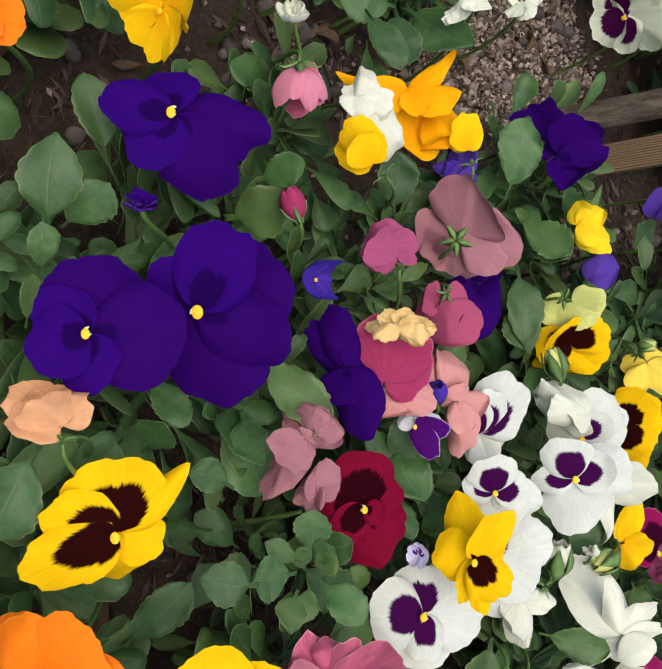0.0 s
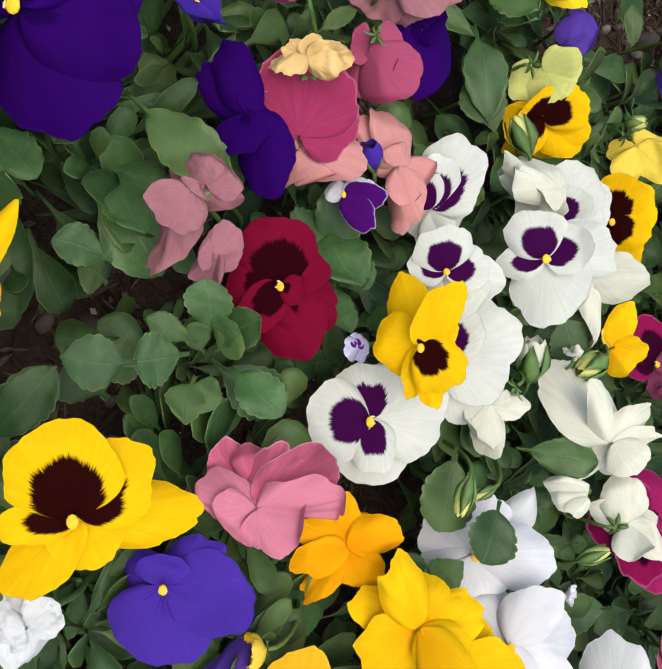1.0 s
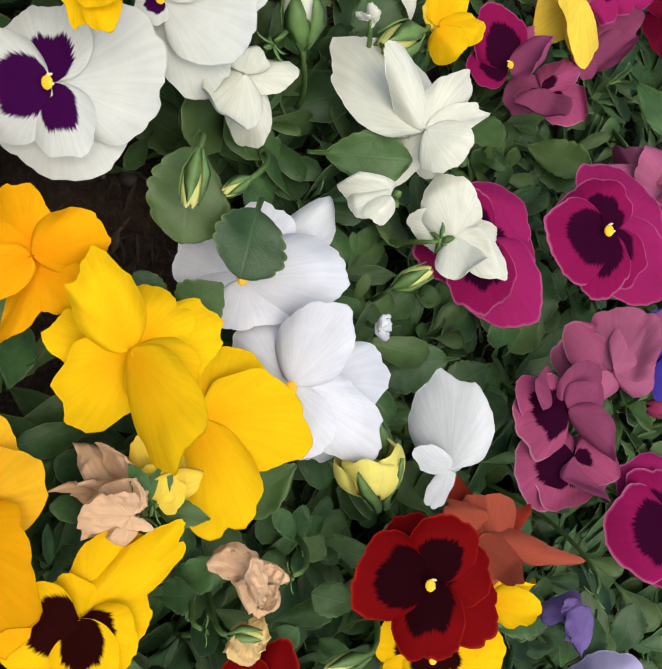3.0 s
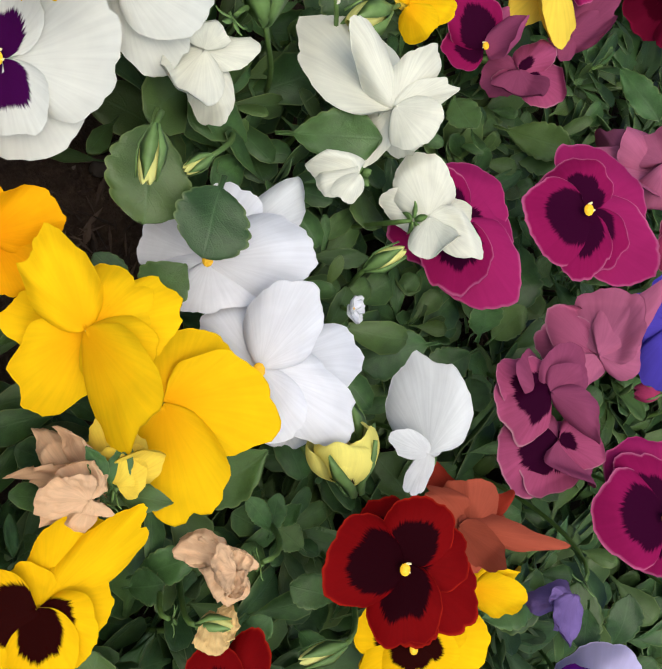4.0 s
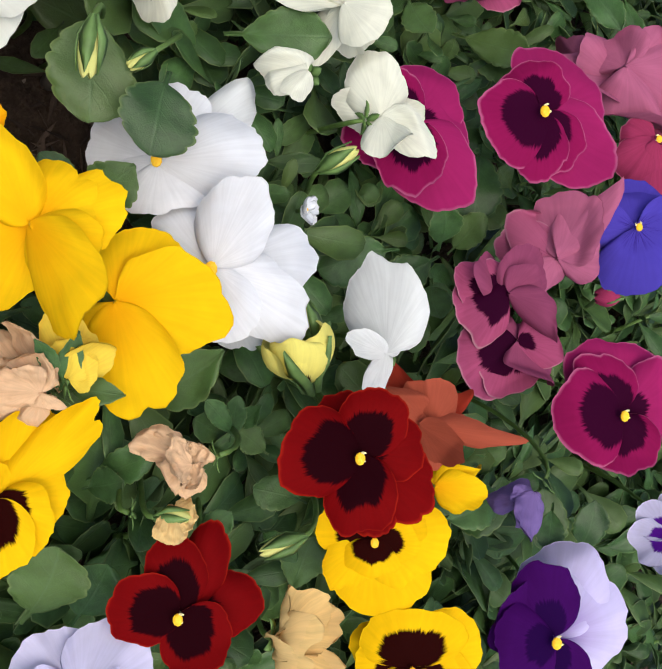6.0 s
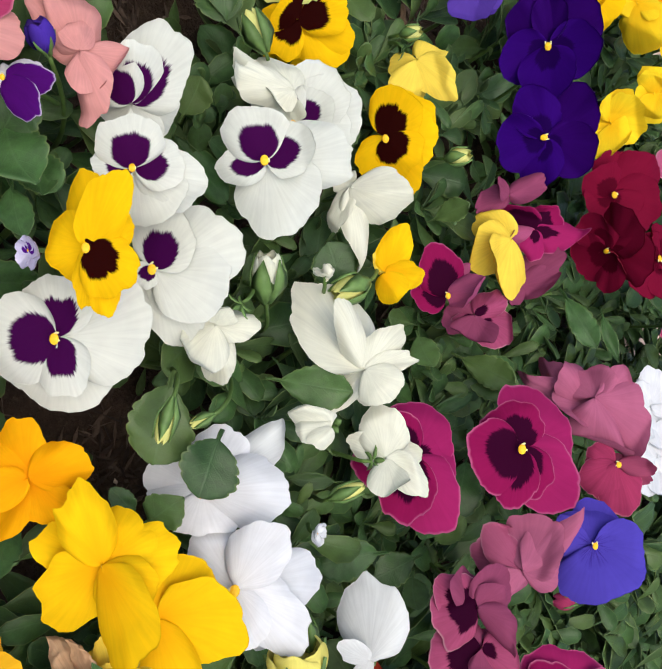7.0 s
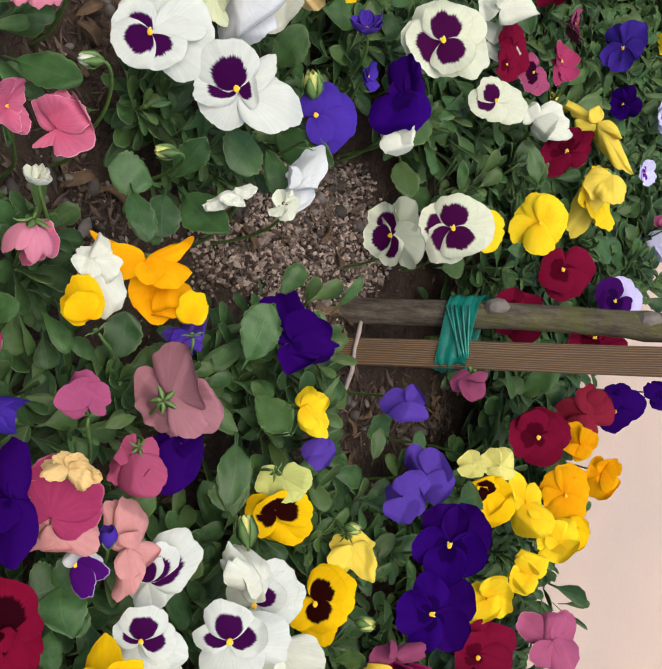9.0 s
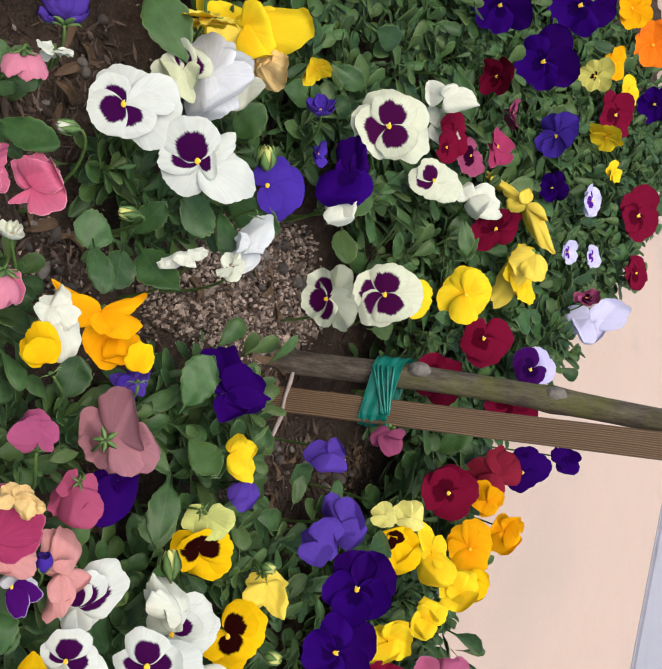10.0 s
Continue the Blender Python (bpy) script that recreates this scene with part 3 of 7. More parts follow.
def bloom(kind, x, y, z, rx, ry, rz, petals, eye=True, cup=0.1, ruffle=0.022, crumple=0.0, neck=None, calm=False, words=""):
    """A pansy flower whose petals are set one by one, rear ones first: angle, length and width in cm, which side of the flower
    they belong to (l: lip and side, u: upper, b: turned over) and tilt. neck: where the sepals sit, in cm, when they show. calm: petals lie open, with no sharp folds."""
    count[0] += 1
    rnd = random.Random(count[0] * 13 + 5)
    m = pose(x, y, z, rx, ry, rz)
    longest = max(p[1] for p in petals) * 0.01
    mean = sum(p[1] for p in petals) / len(petals) * 0.01
    make_room((x, y, z), 0.85 * longest)
    DISCS.append((Vector((x, y, z)), (m.to_3x3() @ Vector((0, 0, 1))).normalized(), 0.85 * mean))
    ob = thing("pansy_flower", m, words or KINDS[kind][8], "flower", kind.split("_")[0] + " pansies in the flower bed")
    low, up, rear = PETAL[kind]
    n = len(petals)
    for i, p in enumerate(petals):
        angle, length, width, side = p[:4]
        turned = "b" in side
        loose = 1.0 if eye else 1.6
        tilt = -19 + 34 * i / max(1, n - 1) + rnd.uniform(-6, 6) * loose + (p[4] if len(p) > 4 else 0)
        roll = rnd.uniform(-13, 13) * loose * (1.4 if turned else 1.0)
        mats = (low, rear) if "l" in side else (up, rear) if "u" in side else (rear, rear)
        name = "lip_petal" if i == n - 1 and "l" in side else "side_petal" if "l" in side else "upper_petal" if "u" in side else "folded_petal"
        j = rnd.uniform
        if (turned or not eye) and not calm:
            folds = [(j(0.62, 0.85), j(-0.7, 0.7), j(0.5, 1.5) * rnd.choice((1, 1, -1)), j(0.04, 0.14)), (j(0.3, 0.6), rnd.choice((1, -1)) * j(0.9, 1.4), j(0.35, 1.0) * rnd.choice((1, -1)), j(0.05, 0.2))]
        else:
            folds = [(j(0.55, 0.8), j(-0.9, 0.9), j(0.15, 0.6) * rnd.choice((1, -1)), j(0.15, 0.4))]
        bend = cup if "l" in side else cup * 0.5 - 0.05
        grow = 1.1 if (turned or not eye) and not calm else 1.0
        part(name, blade(rnd, angle, length * 0.0098 * grow, width * (0.0086 if eye else 0.0094) * grow, tilt, roll, 0.0009 * i, bend * rnd.uniform(0.5, 1.5), ruffle * rnd.uniform(0.6, 1.4), crumple, 1.0 if turned or not eye else 0.3, "p" in side, rnd.uniform(0.05, 0.2) if turned else rnd.uniform(0.0, 0.1), folds, mats), ob)
    d = 2.1 * mean
    if eye:
        e = eye_mesh(d, rnd)
        e.transform(Matrix.Translation((0, 0, 0.0009 * n + 0.001)))
        part("eye", e, ob, "small yellow eye")
        if kind not in ("yellow", "gold", "orange", "yellow_blotch", "canary"):
            th = throat_mesh(d)
            th.transform(pose(0, 0, 0.0009 * n + 0.001, 0, 0, petals[-1][0] + 90))
            part("throat", th, ob, "pale bearded throat")
    back = Matrix()
    if neck:
        v = Vector(neck) * 0.01
        back = Matrix.Translation(v) @ (-v).to_track_quat("Z", "Y").to_matrix().to_4x4()
    else:
        back = Matrix.Translation((0, 0, -0.009))
    size = max(0.03, min(d, 0.05))
    cal = calyx_mesh(size * (0.62 if neck else 1.0), 0.26 if neck else 0.12)
    cal.transform(back)
    part("calyx", cal, ob, "green pointed sepals")
    st = stem_mesh(m @ back, size, rnd)
    st.transform(back)
    part("stem", st, ob, "thin green stem")
    return ob



def bud(kind, x, y, z, rx, ry, rz, d, open_=0.5, long=1.0, words=""):
    """A closed flower of width d (cm): petals rolled round one another, tip along +z."""
    count[0] += 1
    rnd = random.Random(count[0] * 13 + 5)
    d *= 0.01
    m = pose(x, y, z, rx, ry, rz)
    make_room((x, y, z), 0.7 * d)
    ob = thing("pansy_bud", m, words or KINDS[kind][8].replace("flower", "bud").split(" with")[0] + ", rolled up in green sepals", "flower bud", "pansy buds in the flower bed")
    low, up, rear = PETAL[kind]
    nu, nv = 12, 15
    for i in range(4):
        s = np.linspace(0, 1, nu)
        w = np.linspace(-1, 1, nv)
        S, V = np.meshgrid(s, w, indexing="ij")
        width = radians(105) * np.sqrt(np.maximum(1 - (S * 0.96) ** 5, 0))
        a = radians(90 * i + 25) + V * width + 0.8 * S
        r = (0.78 if kind in ("lime", "cream") else 1.0) * (0.06 + 0.40 * np.sin(np.pi * np.minimum(S, 1) ** 0.8 * (0.93 - 0.35 * open_))) * d * (0.9 + 0.05 * i) * (1 + 0.10 * V)
        h = S * 1.15 * long * d * (1 - 0.12 * V ** 2) + 0.03 * d * np.sin(V * 5 + i)
        pts = np.stack([r * np.cos(a), r * np.sin(a), h], -1)
        me = shell("petal", pts, np.stack([V / 2 + 0.5, S], -1), nu, nv, 0.0004, (rear, low))
        part("petal", me, ob)
    verts, faces = [], []
    sheath = kind in ("lime", "cream")
    ways = ((-0.22, 0.05, 0.1), (0.0, 0.2, 0.24), (0.3, 0.29, 0.44), (0.62, 0.24, 0.45), (0.95 + 0.2 * (1 - open_), 0.01, 0.36)) if sheath else ((-0.18, 0.05, 0.1), (0.0, 0.10, 0.16), (0.22, 0.11, 0.36), (0.42, 0.07, 0.46), (0.62, 0.005, 0.52))
    grip = max(1.0, long * 0.95) if sheath else 1.0
    for i in range(5):
        w = radians(72 * i)
        o, t = Vector((math.cos(w), math.sin(w), 0)), Vector((-math.sin(w), math.cos(w), 0))
        n = len(verts)
        for u, wd, ro in ways:
            p = o * ro * d + Vector((0, 0, u * d * grip))
            verts += [p - t * wd * d, p + o * 0.05 * d, p + t * wd * d, p - o * 0.02 * d]
        for r in range(4):
            for q in range(4):
                faces.append((n + 4 * r + q, n + 4 * r + (q + 1) % 4, n + 4 * r + 4 + (q + 1) % 4, n + 4 * r + 4 + q))
        faces += [(n + 3, n + 2, n + 1, n), (n + 16, n + 17, n + 18, n + 19)]
    part("calyx", mesh_of("calyx", verts, faces, [SEPAL]), ob, "green pointed sepals")
    part("stem", stem_mesh(m, d, rnd, 0.1), ob, "thin green stem")
    return ob


# ---- leaves ----
def leaf_mesh(i, nu=21, nv=5):
    """A blunt leaf with scalloped edges, one unit long, lying along +y, its face up."""
    rnd = random.Random(100 + i)
    wide = (0.21, 0.235, 0.26, 0.165, 0.24, 0.28, 0.145, 0.22, 0.25, 0.19)[i % 10]
    blunt = (1.25, 1.35, 1.45, 1.0, 1.3, 1.5, 0.95, 1.2, 1.4, 1.15)[i % 10]
    s = 1 - (1 - np.linspace(0, 1, nu)) ** 1.5
    body = np.clip((s - 0.2) / 0.8, 0, 1)
    w = wide * np.sin(np.pi * body ** blunt) ** (0.75 if i in (3, 6) else 0.5)
    w = np.where(s < 0.2, 0.018, np.maximum(w, 0.018))
    w[-1] = 0.02
    scallop = np.abs(np.sin(np.pi * body * (5.5 + i % 3))) ** 0.55
    w = w * (1 + (0.13 if nu > 30 else 0.10) * (scallop - 0.75) * (body > 0.1))
    v = np.linspace(-1, 1, nv)
    S, V = np.meshgrid(s, v, indexing="ij")
    arch, keel = rnd.uniform(-0.22, 0.30), rnd.uniform(0.15, 0.5)
    x = V * w[:, None]
    y = S - 0.02 * np.abs(V) * (S > 0.2)
    z = arch * (S * (1 - S)) * 1.0 - 0.14 * S ** 2 * rnd.uniform(0, 1.6) + keel * np.abs(x) * (0.35 + np.abs(V) * 0.3)
    z = z + 0.018 * np.sin(S * 16 + V * 2 + i) * np.abs(V) + 0.014 * np.sin(V * 3 + S * 7 + 2 * i)
    x = x + 0.05 * np.sin(S * 3 + i) * rnd.uniform(-1, 1)
    pts = np.stack([x, y, z], -1)
    return shell("leaf", pts, np.stack([V / 2 + 0.5, S], -1), nu, nv, 0.010, (LEAF_TOP, LEAF_BACK))


LEAVES = [leaf_mesh(i) for i in range(10)]
FINE_LEAVES = [leaf_mesh(i, 57, 9) for i in range(10)]
plants = []


def small_leaves(rnd, n, top, size, tips=()):
    """The many lesser leaves low in a plant, in one mesh."""
    prof = ((0.0, 0.02), (0.25, 0.04), (0.5, 0.2), (0.72, 0.29), (0.91, 0.23), (1.0, 0.07))
    verts, faces, uvs, mat_of = [], [], [], []
    whorls = [(tip, k) for tip in tips for k in range(7)]
    for i in range(n + len(whorls)):
        t = rnd.random() ** 0.7
        w = rnd.uniform(0, 6.28)
        r0, z = rnd.uniform(0.002, 0.034) * size, 0.008 + t * (top - 0.008)
        base = Vector((math.cos(w) * r0, math.sin(w) * r0, z))
        w += rnd.uniform(-1.0, 1.0)
        rise = rnd.uniform(-0.2, 0.9)
        if i >= n:
            tip, k = whorls[i - n]
            w = k * 2.4 + rnd.uniform(-0.3, 0.3)
            base = tip + Vector((0, 0, -0.0012 * (7 - k) + 0.002))
            rise = 0.15 + 0.13 * k + rnd.uniform(-0.15, 0.15)
        y = Vector((math.cos(w) * math.cos(rise), math.sin(w) * math.cos(rise), math.sin(rise)))
        up = Vector((rnd.uniform(-0.5, 0.3), rnd.uniform(-0.4, 0.4), 1.0))
        up = (up - y * up.dot(y)).normalized()
        x = y.cross(up)
        ln, wd = rnd.uniform(0.014, 0.034) * size, rnd.choice((0.4, 0.5, 0.65, 0.85, 1.1))
        if i >= n:
            ln, wd = (0.032 - 0.0025 * k) * size * rnd.uniform(0.75, 1.1), rnd.uniform(0.5, 0.85)
        k, arch = len(verts), rnd.uniform(-0.15, 0.2)
        for layer in (0.0, -0.012):
            for u, q in prof:
                for v in (-1, 0, 1):
                    verts.append(base + (y * u + x * (v * q * wd) + up * (arch * u * (1 - u) * 2 + 0.25 * q * abs(v) + layer)) * ln)
                    uvs.append((v / 2 + 0.5, u))
        N = 18
        for a in range(5):
            for b in range(2):
                p = k + a * 3 + b
                faces += [(p, p + 1, p + 4, p + 3), (N + p, N + p + 3, N + p + 4, N + p + 1)]
                mat_of += [0, 1]
        ring = [0, 1, 2, 5, 8, 11, 14, 17, 16, 15, 12, 9, 6, 3]
        for a, b in zip(ring, ring[1:] + ring[:1]):
            faces.append((k + b, k + a, k + N + a, k + N + b))
            mat_of.append(1)
    return mesh_of("foliage", verts, faces, [LEAF_TOP_SMALL, LEAF_BACK_SMALL], uvs, mat_of)


def leaf_at(plant, base, tip, up, width=1.0, shape=0, fine=False):
    """Hangs one leaf on a plant, from base to tip, its face turned to up."""
    base, tip = Vector(base), Vector(tip)
    y = tip - base
    length = y.length
    y.normalize()
    z = Vector(up)
    z = (z - y * z.dot(y)).normalized()
    x = y.cross(z)
    rot = Matrix((x, y, z)).transposed().to_4x4()
    ob = new("leaf", (FINE_LEAVES if fine else LEAVES)[shape % 10])
    ob.parent = plant
    ob.matrix_local = Matrix.Translation(base - plant.location) @ rot @ Matrix.Diagonal((length * width, length, length, 1))
    LEAF_SPOTS.append((ob, (base + tip) / 2, base, tip))
    return ob


LEAF_SPOTS = []


def make_room(p, radius):
    """Takes away the plain leaves that would lie right over a spot, on its open side."""
    p, out = Vector(p), Vector((-0.68, 0.0, 0.73))
    for item in list(LEAF_SPOTS):
        v = item[1] - p
        a = v.dot(out)
        if -0.004 < a < 0.12 and (v - out * a).length < radius:
            LEAF_SPOTS.remove(item)
            bpy.data.objects.remove(item[0])


def plant_at(x, y, size=1.0, n=22, top=0.085, low=46):
    """A bushy pansy plant: a few short stems with leaves all the way up."""
    count[0] += 1
    rnd = random.Random(count[0] * 17 + 3)
    z0 = soil_z(x, y)
    top = min(top, max(0.055, 0.118 + 0.032 * x - 0.063 * y - 0.018))
    ob = thing("pansy_plant", Matrix.Translation((x, y, z0)), "bushy green pansy plant with scalloped leaves growing in the soil", "plant", "pansy plants in the flower bed")
    plants.append(ob)
    stems = []
    for i in range(4):
        w = rnd.uniform(0, 6.28)
        lean = rnd.uniform(0.008, 0.036) * size
        tip = Vector((lean * math.cos(w), lean * math.sin(w), top * rnd.uniform(0.65, 1.0)))
        mid = Vector((tip.x * 0.3, tip.y * 0.3, tip.z * 0.5))
        pts = [Vector((0, 0, -0.008)).lerp(mid, t).lerp(mid.lerp(tip, t), t) for t in (0, 0.2, 0.4, 0.6, 0.8, 1.0)]
        if i == 0:
            part("stem", tube("stem", pts, [0.0022, 0.002, 0.0018, 0.0016, 0.0014, 0.001], STEM, 6), ob)
        stems.append(pts)
    FOLIAGE.append((part("foliage", small_leaves(rnd, low, top * 0.88, size, [s[-1] - Vector((0, 0, 0.006)) for s in stems]), ob), ob.location.copy()))
    for i in range(n):
        pts = stems[i % 4]
        t = min(1.0, 0.4 + 0.6 * ((i // 4 + rnd.random()) / (n / 4)))
        k = min(int(t * 5), 4)
        p = pts[k].lerp(pts[k + 1], t * 5 - k)
        w = i * 2.4 + rnd.uniform(-0.5, 0.5)
        rise = rnd.uniform(-0.3, 0.55) + 0.9 * max(0, t - 0.6)
        narrow = rnd.random() < 0.25
        length = rnd.uniform(0.024, 0.050) * size * (1.0 - 0.5 * max(0, t - 0.6)) * (0.75 if narrow else 1.0)
        tip = p + Vector((math.cos(w) * math.cos(rise), math.sin(w) * math.cos(rise), math.sin(rise))) * length
        if tip.z + z0 < 0.006:
            tip.z = 0.008 - z0
        up = Vector((rnd.uniform(-0.3, 0.3) - 0.25, rnd.uniform(-0.3, 0.3), 1.0))
        if abs(up.normalized().dot((tip - p).normalized())) > 0.9:
            up = Vector((-math.cos(w), -math.sin(w), 0.4))
        leaf_at(ob, p + ob.location, tip + ob.location, up, rnd.uniform(0.45, 0.6) if narrow else rnd.uniform(0.75, 1.12), rnd.randrange(10))
    return ob


def near_plant(p):
    return min(plants, key=lambda o: (o.location.x - p[0]) ** 2 + (o.location.y - p[1]) ** 2)


def leaf(bx, by, bz, tx, ty, tz, ux, uy, uz, width=1.0, shape=0):
    """A single leaf that stands out; it grows on the nearest plant."""
    base, tip = Vector((bx, by, bz)), Vector((tx, ty, tz))
    make_room(base.lerp(tip, 0.6), (tip - base).length * 0.55)
    LOOSE.append((near_plant((bx, by)), base, tip, (ux, uy, uz), width, shape, True))


LOOSE = []


# ---- ground and paving ----
def ground_sheet():
    bm = bmesh.new()
    bmesh.ops.create_grid(bm, x_segments=8, y_segments=8, size=900)
    me = bpy.data.meshes.new("ground")
    bm.to_mesh(me)
    bm.free()
    me.materials.append(GREY)
    ob = new("ground", me)
    ob.location.z = -0.09
    tagged(ob, "plain grey ground reaching to the horizon", "ground", kind="structure")


def slab(name, outline, top, thick, mat, label):
    """A flat slab with a slightly rounded rim, from a list of corners."""
    bm = bmesh.new()
    f = bm.faces.new([bm.verts.new((x, y, top)) for x, y in outline])
    r = bmesh.ops.extrude_face_region(bm, geom=[f])
    for v in r["geom"]:
        if isinstance(v, bmesh.types.BMVert):
            v.co.z -= thick
    bmesh.ops.recalc_face_normals(bm, faces=bm.faces)
    rim = [e for e in bm.edges if all(abs(v.co.z - top) < 1e-6 for v in e.verts)]
    bmesh.ops.bevel(bm, geom=rim, offset=0.006, segments=2, affect='EDGES')
    bmesh.ops.triangulate(bm, faces=[p for p in bm.faces if len(p.verts) > 4])
    me = bpy.data.meshes.new(name)
    bm.to_mesh(me)
    bm.free()
    me.materials.append(mat)
    return tagged(new(name, me), label, "pavement", kind="structure")


ground_sheet()
ys = [-2.6 + 0.1 * i for i in range(53)]


def joint(y):
    """The line where the beige paving ends."""
    return 1.299 + 0.235 * y


inner = [(bed_edge(max(-0.9, min(y, 0.9))) + 0.045, y) for y in ys]
slab("pavement", inner + [(joint(2.6), 2.6), (joint(-2.6), -2.6)], 0.03, 0.13, BEIGE, "smooth beige pavement with faint stains")
slab("pavement_2", [(joint(-2.6) + 0.009, -2.6), (joint(2.6) + 0.009, 2.6), (4.5, 2.6), (4.5, -2.6)], 0.034, 0.13, GREY, "bluish grey pavement slab")
slab("trim", [(joint(-2.6) - 0.002, -2.6), (joint(2.6) - 0.002, 2.6), (joint(2.6) + 0.011, 2.6), (joint(-2.6) + 0.011, -2.6)], 0.018, 0.1, DIRT, "dirt filled joint between two pavements")


def soil_sheet():
    xs, yy = np.arange(-0.95, 1.02, 0.009), np.arange(-1.1, 1.1, 0.009)
    verts, keep = [], {}
    for i, x in enumerate(xs):
        for j, y in enumerate(yy):
            e = bed_edge(max(-0.9, min(y, 0.9))) + 0.06
            z = soil_z(x, y) + 0.006 * noise.noise(Vector((x * 60, y * 60, 1.0))) + 0.003 * noise.noise(Vector((x * 150, y * 150, 4.0)))
            if x > e:
                continue
            keep[i, j] = len(verts)
            verts.append((x, y, z))
    faces = []
    for (i, j), a in keep.items():
        q = [keep.get(k) for k in ((i + 1, j), (i + 1, j + 1), (i, j + 1))]
        if None not in q:
            faces.append((a, *q))
    ob = new("soil", mesh_of("soil", verts, faces, [SOIL]))
    tagged(ob, "dark brown crumbly garden soil of the flower bed", "soil", kind="structure")


soil_sheet()

# ---- stake, sapling and the tape that ties them ----
STAKE_FOOT, STAKE_WAY = Vector((-0.004, -0.0133, 0.0)), Vector((0.3375, 0.0465, 1.0))
STICK_FOOT, STICK_WAY = Vector((-0.0178, 0.0263, 0.0)), Vector((0.4356, 0.0151, 1.0))


def along(foot, way):
    """A pose whose z runs up the piece and whose y lies level across it."""
    z = way.normalized()
    y = Vector((0, 1, 0))
    y = (y - z * y.dot(z)).normalized()
    x = y.cross(z)
    return Matrix.Translation(foot) @ Matrix((x, y, z)).transposed().to_4x4()


def stake():
    m = along(STAKE_FOOT, STAKE_WAY) @ pose(0, 0, -0.03, 0, 0, 12)
    nz, half = 60, 0.0122
    ring = []
    for k in range(4):
        for a in np.linspace(-1, 1, 8)[:-1]:
            ring.append((1.0, a) if k == 0 else (-a, 1.0) if k == 1 else (-1.0, -a) if k == 2 else (a, -1.0))
    verts, faces = [], []
    n = len(ring)
    for i in range(nz):
        z = 0.9 * i / (nz - 1)
        for a, b in ring:
            r = max(abs(a), abs(b)) * (0.965 if abs(a) > 0.99 and abs(b) > 0.99 else 1.0)
            g = 1 + 0.018 * noise.noise(Vector((a * 9, b * 9, z * 5)))
            verts.append((a * half * g * r + 0.001 * math.sin(z * 5), b * half * g * r, z))
    for i in range(nz - 1):
        for k in range(n):
            faces.append((i * n + k, i * n + (k + 1) % n, (i + 1) * n + (k + 1) % n, (i + 1) * n + k))
    faces += [tuple(range(n))[::-1], tuple((nz - 1) * n + k for k in range(n))]
    ob = new("wooden_stake", mesh_of("wooden_stake", verts, faces, [STAKE], smooth=False))
    ob.matrix_world = m
    tagged(ob, "square sawn brown wooden stake leaning in the soil", "stake")


def sapling():
    m = along(STICK_FOOT, STICK_WAY)
    top = thing("sapling", m, "thin grey brown sapling trunk with knots, tied to a stake", "tree trunk")
    pts, radii = [], []
    for i in range(60):
        z = -0.03 + 0.95 * i / 59
        k = math.exp(-((z - 0.262) / 0.012) ** 2) + 0.6 * math.exp(-((z - 0.115) / 0.012) ** 2)
        pts.append((0.004 * math.sin(z * 9 + 1), 0.004 * math.sin(z * 11.0 - 0.4) - 0.003, z))
        radii.append(0.0118 - 0.0022 * z + 0.0022 * k + 0.0005 * noise.noise(Vector((z * 40, 0, 0))))
    trunk = part("trunk", tube("trunk", pts, radii, BARK, 18), top)
    for z, w in ((0.262, 2.8), (0.138, 2.6), (0.42, 4.0)):
        bm = bmesh.new()
        bmesh.ops.create_icosphere(bm, subdivisions=2, radius=0.0072)
        for v in bm.verts:
            v.co.z *= 1.5
            v.co *= 1 + 0.25 * noise.noise(v.co * 260)
            v.co += Vector((0.010 * math.cos(w), 0.010 * math.sin(w) + 0.004 * math.sin(z * 11 - 0.4) - 0.003, z))
        me = bpy.data.meshes.new("knot")
        bm.to_mesh(me)
        bm.free()
        me.materials.append(KNOT)
        part("knot", me, trunk, "grey knot scar")


